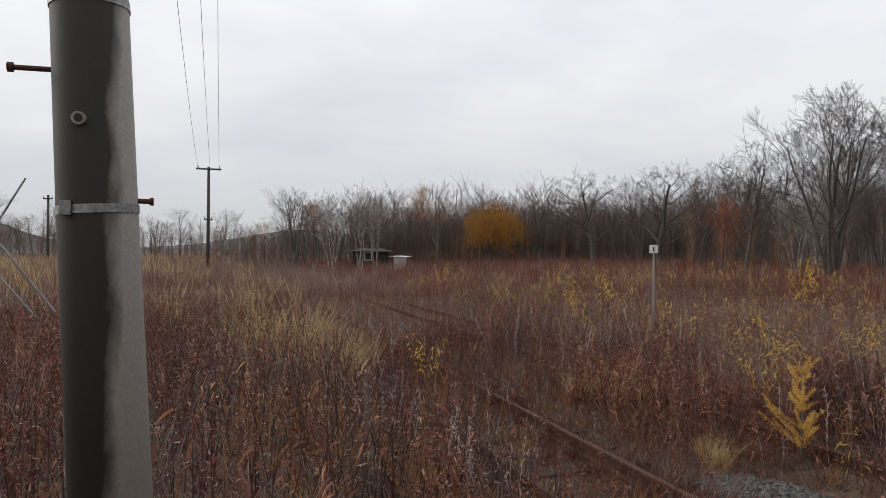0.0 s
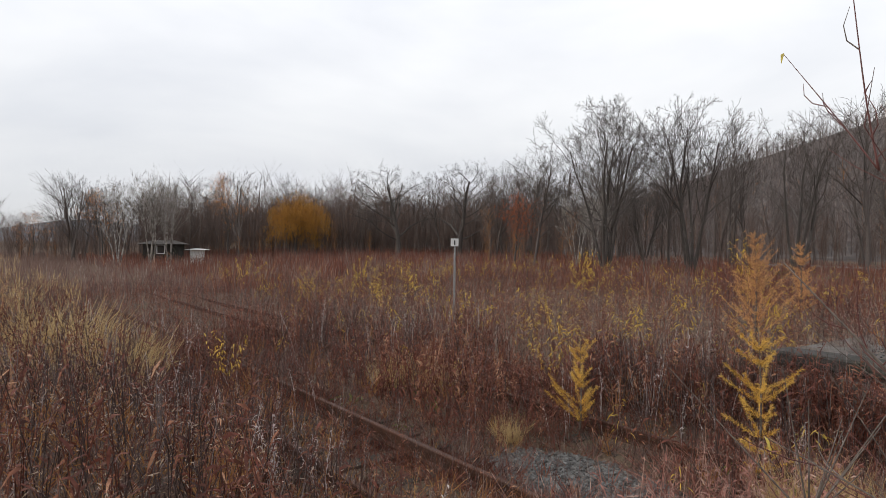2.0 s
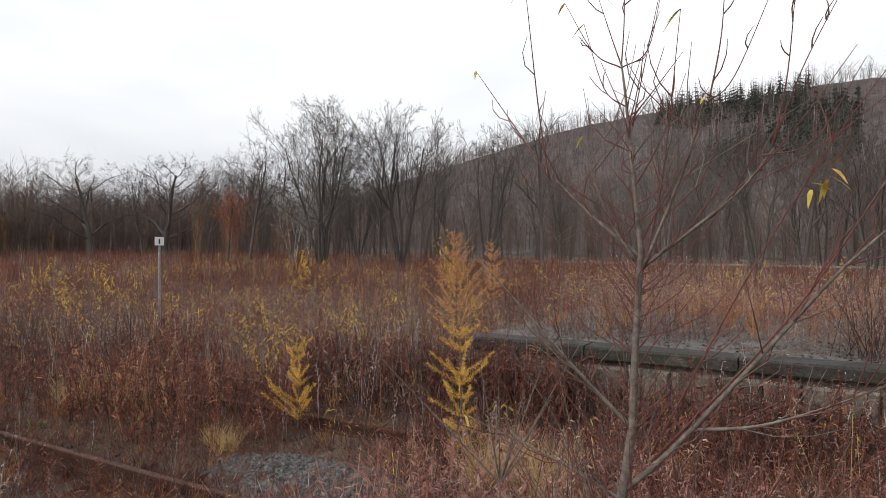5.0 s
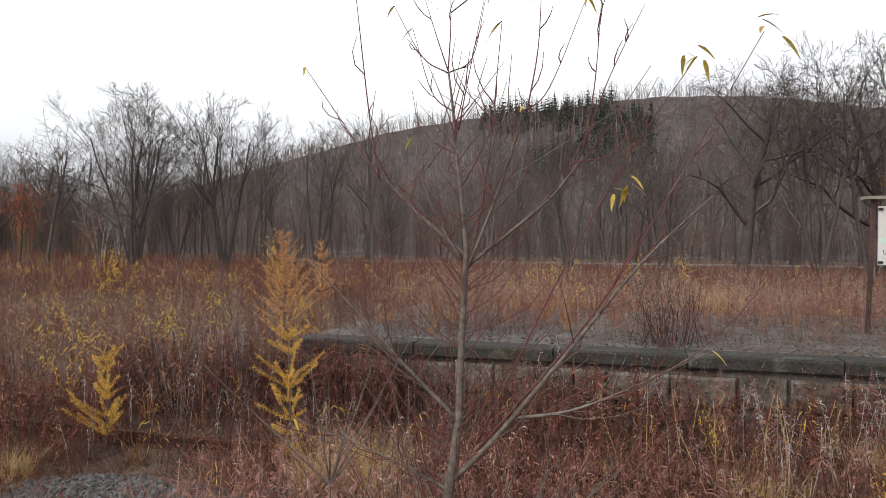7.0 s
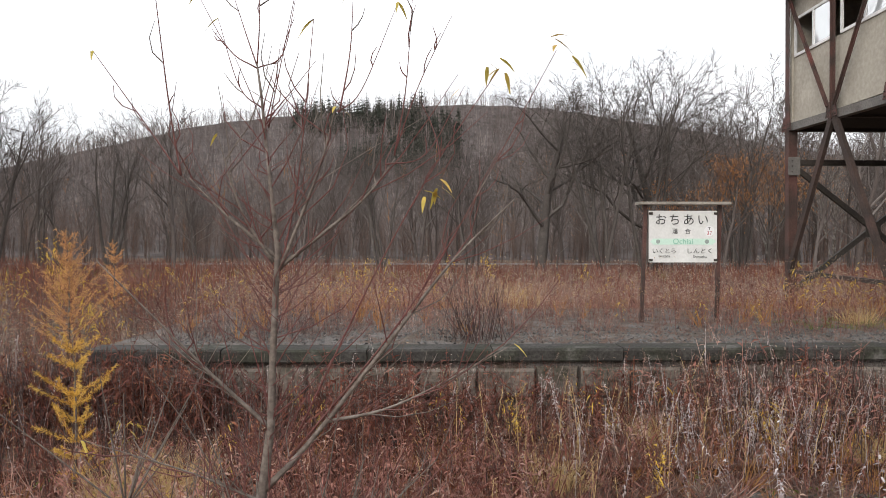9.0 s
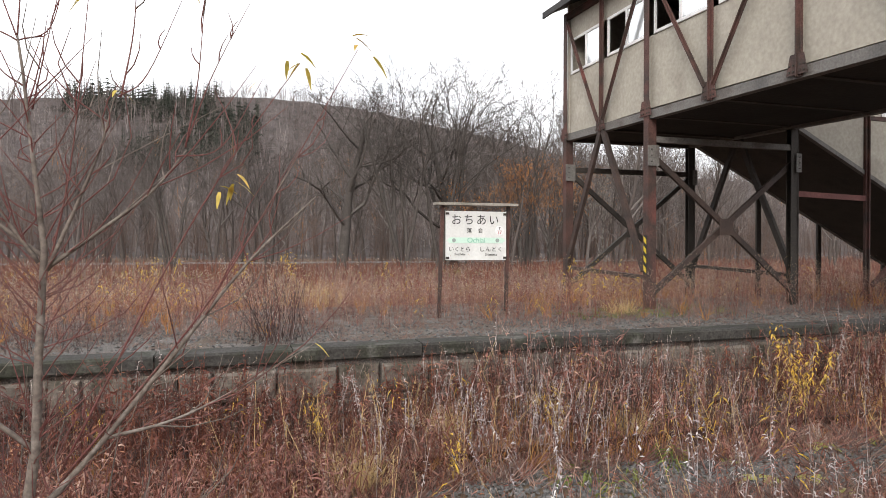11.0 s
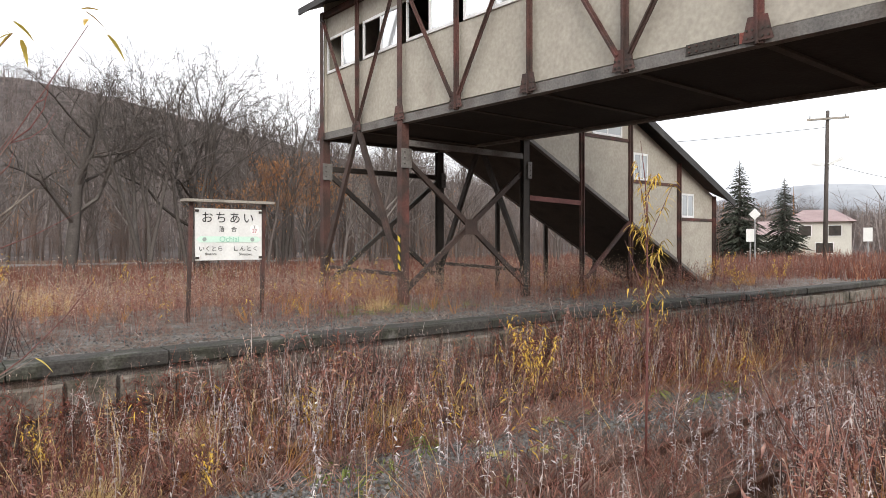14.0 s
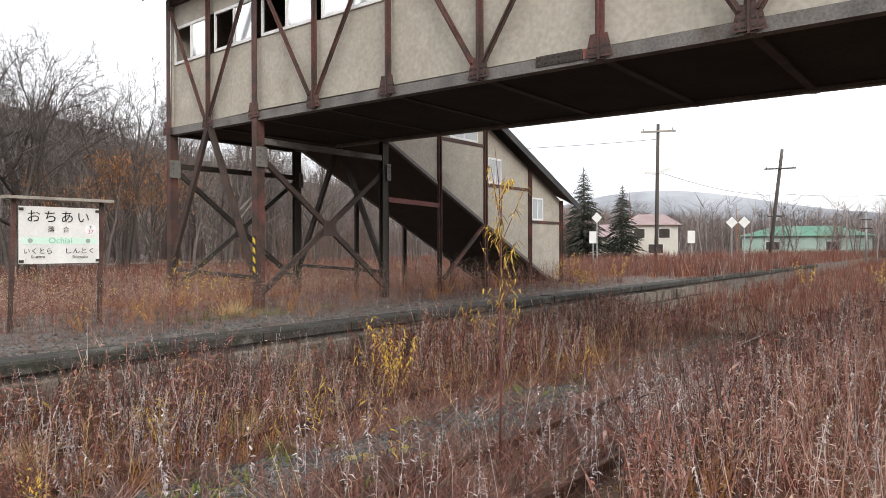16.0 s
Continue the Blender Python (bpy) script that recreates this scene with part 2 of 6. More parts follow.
def two_tone_pole():
    """Concrete, dark on one side, with an uneven edge to the pale side."""
    m = bpy.data.materials.new("two_tone_concrete_pole")
    m.use_nodes = True
    n, l = m.node_tree.nodes, m.node_tree.links
    b = n["Principled BSDF"]
    c, mp, big, fine = n.new("ShaderNodeTexCoord"), n.new("ShaderNodeMapping"), n.new("ShaderNodeTexNoise"), n.new("ShaderNodeTexNoise")
    mp.inputs["Scale"].default_value = (3.0, 3.0, 1.1)
    big.inputs["Scale"].default_value, big.inputs["Detail"].default_value = 2.2, 8
    fine.inputs["Scale"].default_value, fine.inputs["Detail"].default_value = 70, 5
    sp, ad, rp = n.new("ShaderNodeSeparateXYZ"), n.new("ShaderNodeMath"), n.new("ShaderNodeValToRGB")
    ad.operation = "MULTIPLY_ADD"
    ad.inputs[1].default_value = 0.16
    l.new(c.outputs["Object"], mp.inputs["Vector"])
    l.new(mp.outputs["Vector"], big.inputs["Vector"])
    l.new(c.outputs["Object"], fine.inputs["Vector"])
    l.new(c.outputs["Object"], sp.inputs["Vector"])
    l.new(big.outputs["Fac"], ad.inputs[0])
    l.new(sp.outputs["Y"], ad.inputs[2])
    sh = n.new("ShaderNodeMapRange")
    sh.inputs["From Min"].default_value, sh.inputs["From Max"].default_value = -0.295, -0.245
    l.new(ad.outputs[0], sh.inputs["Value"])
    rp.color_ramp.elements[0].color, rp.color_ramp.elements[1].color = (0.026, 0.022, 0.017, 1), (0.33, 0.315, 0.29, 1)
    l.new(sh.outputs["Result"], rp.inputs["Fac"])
    gr, sc = n.new("ShaderNodeMapRange"), n.new("ShaderNodeVectorMath")
    gr.inputs["To Min"].default_value, gr.inputs["To Max"].default_value = 0.75, 1.3
    sc.operation = "SCALE"
    l.new(fine.outputs["Fac"], gr.inputs["Value"])
    l.new(rp.outputs["Color"], sc.inputs[0])
    l.new(gr.outputs["Result"], sc.inputs["Scale"])
    l.new(sc.outputs["Vector"], b.inputs["Base Color"])
    bp = n.new("ShaderNodeBump")
    bp.inputs["Strength"].default_value, bp.inputs["Distance"].default_value = 0.2, 0.003
    l.new(fine.outputs["Fac"], bp.inputs["Height"])
    l.new(bp.outputs["Normal"], b.inputs["Normal"])
    b.inputs["Roughness"].default_value = 0.7
    return m


POLE = two_tone_pole()

# ---------------------------------------------------------------- builders
UP = np.array((0.0, 0.0, 1.0))


class Soup:
    """Collects quads as arrays and links them as one mesh object."""

    def __init__(self):
        self.v, self.f, self.n = [], [], 0

    def add(self, v, f):
        self.v.append(np.asarray(v, float).reshape(-1, 3))
        self.f.append(np.asarray(f, int).reshape(-1, 4) + self.n)
        self.n += len(self.v[-1])
        return self

    def arrays(self):
        return np.concatenate(self.v), np.concatenate(self.f)

    def mesh(self, name, material, smooth=False):
        v, f = self.arrays()
        me = bpy.data.meshes.new(name)
        me.vertices.add(len(v))
        me.vertices.foreach_set("co", v.astype(np.float32).ravel())
        me.loops.add(4 * len(f))
        me.loops.foreach_set("vertex_index", f.astype(np.int32).ravel())
        me.polygons.add(len(f))
        me.polygons.foreach_set("loop_start", np.arange(0, 4 * len(f), 4, dtype=np.int32))
        me.polygons.foreach_set("use_smooth", np.full(len(f), smooth, dtype=bool))
        me.update(calc_edges=True)
        me.materials.append(material)
        return me

    def thing(self, name, material, parent=None, label="", category="", group="", kind="", smooth=False):
        ob = new(name, self.mesh(name, material, smooth))
        ob.parent = parent
        return tagged(ob, label, category, group, kind)


def empty(name, label, category, group="", at=(0, 0, 0)):
    e = new(name)
    e.empty_display_size = 0.2
    e.location = at
    return tagged(e, label, category, group)


BOX_F = np.array(((0, 3, 2, 1), (4, 5, 6, 7), (0, 1, 5, 4), (1, 2, 6, 5), (2, 3, 7, 6), (3, 0, 4, 7)))


def box(soup, x0, x1, y0, y1, z0, z1):
    soup.add([(x0, y0, z0), (x1, y0, z0), (x1, y1, z0), (x0, y1, z0), (x0, y0, z1), (x1, y0, z1), (x1, y1, z1), (x0, y1, z1)], BOX_F)
    return soup


def bar(soup, a, b, w, d, side=(1, 0, 0)):
    """A rectangular bar from a to b; w across, d along `side`."""
    a, b, s = np.array(a, float), np.array(b, float), np.array(side, float)
    t = (b - a) / np.linalg.norm(b - a)
    s = s - t * (s @ t)
    s /= np.linalg.norm(s)
    u = np.cross(t, s)
    c = [p + u * i * w / 2 + s * j * d / 2 for p in (a, b) for i, j in ((-1, -1), (1, -1), (1, 1), (-1, 1))]
    soup.add(c, BOX_F)
    return soup


def tube(soup, pts, radii, sides=6, cap=True):
    pts, radii = np.asarray(pts, float), np.asarray(radii, float)
    tan = np.gradient(pts, axis=0)
    tan /= np.linalg.norm(tan, axis=1)[:, None] + 1e-9
    ref = np.array((1.0, 0.0, 0.0)) if abs(tan[0][0]) < 0.9 else np.array((0.0, 1.0, 0.0))
    u = np.cross(tan, ref)
    u /= np.linalg.norm(u, axis=1)[:, None] + 1e-9
    w = np.cross(tan, u)
    ang = np.linspace(0, 2 * np.pi, sides, endpoint=False)
    ring = pts[:, None] + radii[:, None, None] * (np.cos(ang)[None, :, None] * u[:, None] + np.sin(ang)[None, :, None] * w[:, None])
    k, n = len(pts), sides
    i, j = np.meshgrid(np.arange(k - 1), np.arange(n), indexing="ij")
    q = np.stack([i * n + j, i * n + (j + 1) % n, (i + 1) * n + (j + 1) % n, (i + 1) * n + j], -1).reshape(-1, 4)
    v = ring.reshape(-1, 3)
    if cap:
        v = np.vstack([v, pts[:1], pts[-1:]])
        b, t = k * n, k * n + 1
        more = []
        for m in range(0, n - 1, 2):
            more.append((b, (m + 2) % n, m + 1, m))
            more.append((t, (k - 1) * n + m, (k - 1) * n + m + 1, (k - 1) * n + (m + 2) % n))
        q = np.vstack([q, np.array(more)])
    soup.add(v, q)
    return soup


def ribbon(soup, base, way, length, width, droop=0.4, segs=2, twist=None):
    """A leaf or blade that bends down along its length."""
    way = np.array(way, float) / (np.linalg.norm(way) + 1e-9)
    side = np.cross(way, UP if twist is None else twist)
    side /= np.linalg.norm(side) + 1e-6
    s = np.linspace(0, 1, segs + 1)
    p = np.array(base, float) + way * (s * length)[:, None] - UP * (droop * length * s ** 2)[:, None]
    w = width * np.interp(s, (0, 0.4, 1), (0.5, 1.0, 0.12)) / 2
    v = np.stack([p - side * w[:, None], p + side * w[:, None]], 1).reshape(-1, 3)
    f = [(2 * i, 2 * i + 1, 2 * i + 3, 2 * i + 2) for i in range(segs)]
    soup.add(v, f)


def part(name, soup, material, parent, label="", smooth=False):
    return soup.thing(name, material, parent, label, smooth=smooth)


# ---------------------------------------------------------------- the ground
RAILS = (2.70, 3.765, 5.98, 7.05)
EDGE, TOP, END = 7.95, 0.90, -4.1


def smooth(a, b, v):
    t = np.clip((v - a) / (b - a), 0, 1)
    return t * t * (3 - 2 * t)


def ground_height(x, y):
    x, y = np.asarray(x, float), np.asarray(y, float)
    z = 0.45 * (1 - smooth(1.0, 2.4, y))
    z = z + (0.80 - 0.4 * smooth(13, 18, y)) * smooth(8.2, 9.0, y) * smooth(END + 0.3, END + 1.0, x)
    z = z + 0.55 * smooth(10, 30, y) * (1 - smooth(END + 0.3, END + 1.0, x))
    z = z + 0.25 * smooth(-12, -45, x) + 0.2 * smooth(30, 60, x)
    z = z + 0.35 * smooth(30, 60, y) * 0.6
    return z + 0.05 * np.sin(0.9 * x + 1.3 * np.sin(0.7 * y)) * np.cos(0.8 * y)


def axis(lo, hi, fine_lo, fine_hi, step):
    a = list(np.arange(fine_lo, fine_hi, step))
    d, v = step, fine_hi
    while v < hi:
        a.append(v)
        d *= 1.25
        v += d
    a.append(hi)
    d, v = step, fine_lo
    left = []
    while v > lo:
        d *= 1.25
        v -= d
        left.append(max(v, lo))
    return np.array(left[::-1] + a)


def sheet(xs, ys, fn):
    X, Y = np.meshgrid(xs, ys, indexing="ij")
    v = np.stack([X, Y, fn(X, Y)], -1).reshape(-1, 3)
    n, m = len(xs), len(ys)
    i, j = np.meshgrid(np.arange(n - 1), np.arange(m - 1), indexing="ij")
    q = np.stack([i * m + j, (i + 1) * m + j, (i + 1) * m + j + 1, i * m + j + 1], -1).reshape(-1, 4)
    return Soup().add(v, q)


sheet(axis(-2500, 2500, -20, 24, 0.4), axis(-2500, 2500, -3, 20, 0.3), ground_height).thing(
    "ground", SOIL, label="flat disused railway yard of dark soil and leaf litter", category="ground", kind="structure", smooth=True)


def ridge(az, peaks):
    return sum(h * np.exp(-((az - c) / w) ** 2) for c, w, h in peaks)


def hill_sheet(name, r0, r1, peaks, material, label, a0, a1, steps=70, rough=0.0):
    """A wooded rise: heights over bearing (degrees to the left of +y) as smooth humps, rising from r0 to r1 metres."""
    az = np.radians(np.linspace(a0, a1, 160))
    rr = np.linspace(0, 1, steps)
    A, S = np.meshgrid(az, rr, indexing="ij")
    R = r0 + (r1 - r0) * S
    rise = np.clip(S / 0.85, 0, 1)
    E = np.radians(ridge(np.degrees(A), peaks)) * rise ** 0.9 * (1 + rough * np.sin(A * 37 + S * 5) * np.sin(A * 71 - S * 9))
    Z = 0.6 + np.tan(E) * R * (1 - 0.25 * np.clip((S - 0.85) / 0.15, 0, 1))
    X, Y = -np.sin(A) * R, np.cos(A) * R
    v = np.stack([X, Y, Z], -1).reshape(-1, 3)
    n, m = A.shape
    i, j = np.meshgrid(np.arange(n - 1), np.arange(m - 1), indexing="ij")
    q = np.stack([i * m + j, (i + 1) * m + j, (i + 1) * m + j + 1, i * m + j + 1], -1).reshape(-1, 4)
    Soup().add(v, q).thing(name, material, label=label, category="hill", kind="structure", smooth=True)
    return X, Y, Z


HILLSIDE = surface("leaf_litter_slope", [(0.05, 0.041, 0.039), (0.085, 0.069, 0.064), (0.062, 0.051, 0.047), (0.10, 0.083, 0.077)], 0.05, 0.5, 0.95, bump=0, spread=0.5)
# woods far off: the bluish haze of distance is mixed into the base colour
FARHILL = surface("hazed_woods", [(0.09, 0.10, 0.115), (0.14, 0.15, 0.17), (0.11, 0.12, 0.135)], 0.01, 0.06, 1.0, bump=0)
hill = hill_sheet("hill", 75, 260, [(34, 13, 3.5), (16, 15, 8.6), (-4, 15, 9.5), (-22, 15, 6.3), (-46, 20, 4.6)], HILLSIDE, "steep hillside under bare brown late autumn woods", 60, -95, rough=0.008)
hill_sheet("mountain", 500, 900, [(52, 14, 4.0), (82, 7, 1.6)], FARHILL, "distant wooded mountain under low cloud, bluish haze put into its colour", 140, 30)
hill_sheet("mountain", 420, 800, [(-68, 14, 4.4), (-100, 20, 2.4)], FARHILL, "distant wooded mountain under low cloud, bluish haze put into its colour", -50, -150)



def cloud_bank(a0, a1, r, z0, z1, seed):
    """A glowing see-through sheet for the mist of low cloud along the distant ridges, far behind everything else."""
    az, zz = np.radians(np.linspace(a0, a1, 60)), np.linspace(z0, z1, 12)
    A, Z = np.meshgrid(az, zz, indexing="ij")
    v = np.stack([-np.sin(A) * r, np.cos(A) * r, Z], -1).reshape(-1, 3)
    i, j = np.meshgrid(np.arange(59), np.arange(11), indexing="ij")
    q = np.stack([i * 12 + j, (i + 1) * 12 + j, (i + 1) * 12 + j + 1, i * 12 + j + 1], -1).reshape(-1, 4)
    m = bpy.data.materials.new("glowing_mist")
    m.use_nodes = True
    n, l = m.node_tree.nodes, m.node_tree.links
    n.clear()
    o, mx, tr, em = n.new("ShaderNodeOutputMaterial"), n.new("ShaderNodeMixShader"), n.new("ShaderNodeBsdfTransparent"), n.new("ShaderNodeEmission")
    # the sheet glows by itself so that its haze matches the sky
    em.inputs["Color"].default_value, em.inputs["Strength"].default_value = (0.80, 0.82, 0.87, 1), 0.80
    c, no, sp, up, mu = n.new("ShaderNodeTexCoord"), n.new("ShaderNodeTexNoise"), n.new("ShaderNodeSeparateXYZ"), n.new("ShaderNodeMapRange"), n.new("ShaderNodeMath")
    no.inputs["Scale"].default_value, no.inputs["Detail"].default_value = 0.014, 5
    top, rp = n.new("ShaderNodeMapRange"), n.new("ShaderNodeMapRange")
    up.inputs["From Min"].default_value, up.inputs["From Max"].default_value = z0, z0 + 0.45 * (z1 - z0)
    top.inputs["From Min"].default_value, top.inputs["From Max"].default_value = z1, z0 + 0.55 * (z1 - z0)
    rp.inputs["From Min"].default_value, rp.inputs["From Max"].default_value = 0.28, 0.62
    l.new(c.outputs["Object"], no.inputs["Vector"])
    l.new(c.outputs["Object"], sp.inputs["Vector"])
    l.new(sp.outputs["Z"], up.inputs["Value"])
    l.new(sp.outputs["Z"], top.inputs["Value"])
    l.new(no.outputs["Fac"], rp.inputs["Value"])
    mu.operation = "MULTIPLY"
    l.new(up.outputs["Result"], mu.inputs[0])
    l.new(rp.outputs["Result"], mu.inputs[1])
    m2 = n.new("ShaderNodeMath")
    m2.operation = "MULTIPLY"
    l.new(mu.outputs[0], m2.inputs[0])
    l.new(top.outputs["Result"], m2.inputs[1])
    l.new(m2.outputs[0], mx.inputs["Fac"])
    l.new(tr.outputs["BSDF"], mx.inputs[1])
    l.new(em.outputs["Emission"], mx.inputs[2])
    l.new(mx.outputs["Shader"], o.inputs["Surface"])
    ob = Soup().add(v, q).thing("backdrop", m, label="glowing sheet standing in for low grey cloud and mist along the ridges", category="cloud", kind="structure", smooth=True)
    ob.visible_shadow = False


hill_sheet("hill", 120, 300, [(113, 9, 5.0)], HILLSIDE, "dark wooded hillside beyond the old line", 135, 92, rough=0.05)
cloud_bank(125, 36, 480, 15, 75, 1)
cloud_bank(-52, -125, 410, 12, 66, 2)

# ---------------------------------------------------------------- the platform and the tracks
rng = random.Random(3)
plat = Soup()
box(plat, END, 60, EDGE + 0.12, 13.4, -0.1, TOP - 0.005)
platform = plat.thing("platform", GRAVEL, label="disused island platform topped with gravel and dead leaves", category="platform", kind="structure")
x = END
while x < 46:
    w = rng.uniform(1.5, 1.9)
    dy, dz = rng.uniform(-0.02, 0.02), rng.uniform(-0.012, 0.012)
    s = Soup()
    y0, y1, z0, z1, b = EDGE + dy, EDGE + 0.42 + dy, TOP - 0.145 + dz, TOP + 0.02 + dz, 0.025
    prof = [(y0 + b, z0), (y0, z0 + b), (y0, z1 - b), (y0 + b, z1), (y1, z1), (y1, z0)]
    a = [(x + 0.008, *p) for p in prof] + [(x + w - 0.008, *p) for p in prof]
    s.add(a, [(i, (i + 1) % 6, 6 + (i + 1) % 6, 6 + i) for i in range(6)] + [(0, 5, 4, 3), (0, 3, 2, 1), (6, 9, 10, 11), (6, 7, 8, 9)])
    s.thing("coping_slab", CONCRETE, platform)
    x += w
for c in range(2):
    x = END - 0.1
    while x < 26:
        w = rng.uniform(0.35, 0.75)
        s = Soup()
        out_ = rng.uniform(0.0, 0.09)
        z0 = -0.05 + 0.38 * c
        b = 0.03
        y0, z1 = EDGE + 0.06 - out_, z0 + 0.36 + rng.uniform(-0.02, 0.01)
        s.add([(x + b, y0, z0 + b), (x + w - b, y0, z0 + b), (x + w - b, y0, z1 - b), (x + b, y0, z1 - b),
               (x + 0.01, y0 + 0.05, z0 + 0.01), (x + w - 0.01, y0 + 0.05, z0 + 0.01), (x + w - 0.01, y0 + 0.05, z1), (x + 0.01, y0 + 0.05, z1)],
              [(0, 1, 2, 3), (4, 5, 1, 0), (5, 6, 2, 1), (6, 7, 3, 2), (7, 4, 0, 3)])
        s.thing("wall_stone", MASONRY, platform)
        x += w


def rail(y, x0, x1):
    """Flat-bottomed rail: foot, web and head."""
    prof = [(-0.06, 0), (0.06, 0), (0.06, 0.012), (0.012, 0.03), (0.012, 0.10), (0.033, 0.112), (0.033, 0.145), (0.025, 0.153), (-0.025, 0.153),
            (-0.033, 0.145), (-0.033, 0.112), (-0.012, 0.10), (-0.012, 0.03), (-0.06, 0.012)]
    n = len(prof)
    e = empty("rail", "rusted steel rail half hidden in dead weeds", "rail", "rails of the two tracks")
    for a in np.arange(x0, x1, 20.0):
        xs = np.arange(a + 0.006, a + 20.001, 3.998)
        v = [(xx, y + p[0] + 0.012 * math.sin(xx * 0.35), 0.0 + p[1] + 0.006 * math.sin(xx * 0.6)) for xx in xs for p in prof]
        f = [(i * n + j, i * n + (j + 1) % n, (i + 1) * n + (j + 1) % n, (i + 1) * n + j) for i in range(len(xs) - 1) for j in range(n)]
        part("rail_length", Soup().add(v, f), RUST, e)
        yy = y + 0.012 * math.sin(a * 0.35)
        for side in (-1, 1):
            plate = part("fishplate", box(Soup(), a - 0.28, a + 0.28, min(yy + side * 0.013, yy + side * 0.032), max(yy + side * 0.013, yy + side * 0.032), 0.036, 0.108), RUST, e)
            for q in (-0.2, -0.07, 0.07, 0.2):
                part("bolt", box(Soup(), a + q - 0.014, a + q + 0.014, min(yy + side * 0.032, yy + side * 0.05), max(yy + side * 0.032, yy + side * 0.05), 0.058, 0.086), RUST, plate)
    return e


for y in RAILS:
    rail(y, -60, 80)
sl = Soup()
box(sl, 0, 0.2, -1.05, 1.05, -0.13, -0.004)
sleeper = sl.thing("sleeper", TIMBER, label="dark weathered wooden railway sleeper", category="sleeper", group="sleepers")
sleeper.matrix_basis = pose(-12, 3.23, 0)
for track in (3.23, 6.515):
    for i in range(60):
        if track == 3.23 and i == 0:
            continue
        copy_thing(sleeper, pose(-12 + 0.62 * i + rng.uniform(-0.04, 0.04), track, rng.uniform(-0.01, 0.01), 0, 0, rng.uniform(-1.5, 1.5)))

PATCHES = (((-4.1, 4.65), (1.0, 0.5)), ((3.0, 5.0), (1.9, 0.6)), ((6.8, 4.75), (2.8, 0.65)), ((13, 4.6), (4, 0.5)), ((-2.2, 5.0), (0.8, 0.4)))


def on_ballast(x, y):
    return min(((x - c[0]) / r[0]) ** 2 + ((y - c[1]) / r[1]) ** 2 for c, r in PATCHES)


def pebbles(count, seed, where, size):
    g = random.Random(seed)
    base = [(-1, -1, -0.6), (1, -1, -0.6), (1, 1, -0.6), (-1, 1, -0.6), (-0.6, -0.6, 0.6), (0.7, -0.6, 0.5), (0.6, 0.7, 0.6), (-0.7, 0.6, 0.5)]
    s = Soup()
    base = np.array(base)
    for _ in range(count):
        p = where(g)
        if p is None:
            continue
        k = np.array([g.uniform(*size) for _ in range(3)]) * (1, 1, 0.7)
        m = np.array(Euler((g.uniform(-0.6, 0.6), g.uniform(-0.6, 0.6), g.uniform(0, 6.3))).to_matrix())
        s.add((base + np.array([[g.uniform(-0.25, 0.25) for _ in range(3)] for _ in range(8)])) * k @ m.T + p, BOX_F)
    return s


def in_patch(g):
    c, r = g.choice(PATCHES[:3] + PATCHES[:3] + PATCHES)
    a, q = g.uniform(0, 6.283), math.sqrt(g.random()) * 1.15
    x, y = c[0] + r[0] * q * math.cos(a), c[1] + r[1] * q * math.sin(a)
    return (x, y, float(ground_height(x, y)) + g.uniform(0.0, 0.03))


def on_platform(g):
    x, y = g.uniform(-3.5, 14), g.uniform(8.4, 10.3)
    return (x, y, TOP + g.uniform(0.0, 0.015))


pebbles(13000, 5, in_patch, (0.010, 0.027)).thing("ballast", STONE, label="grey crushed stone ballast between the weeds", category="gravel", kind="stuff")
pebbles(3500, 6, on_platform, (0.008, 0.022)).thing("platform_gravel", STONE, label="pale loose gravel on the platform", category="gravel", kind="stuff")

# ---------------------------------------------------------------- the covered footbridge
bridge = empty("footbridge", "covered railway footbridge with cement board walls on a rusty steel truss", "footbridge", at=(9.8, 11, TOP))
bridge.location = (0, 0, 0)
NEAR, FAR = 7.9, 11.6
BAYS = [14.5, 12.87, 11.2, 9.4, 7.55, 5.7, 3.8, 2.0, 0.2, -1.6, -3.4, -5.2, -7.0]
LOW, SILL, HEAD, EAVE = 4.70, 6.30, 7.15, 7.80

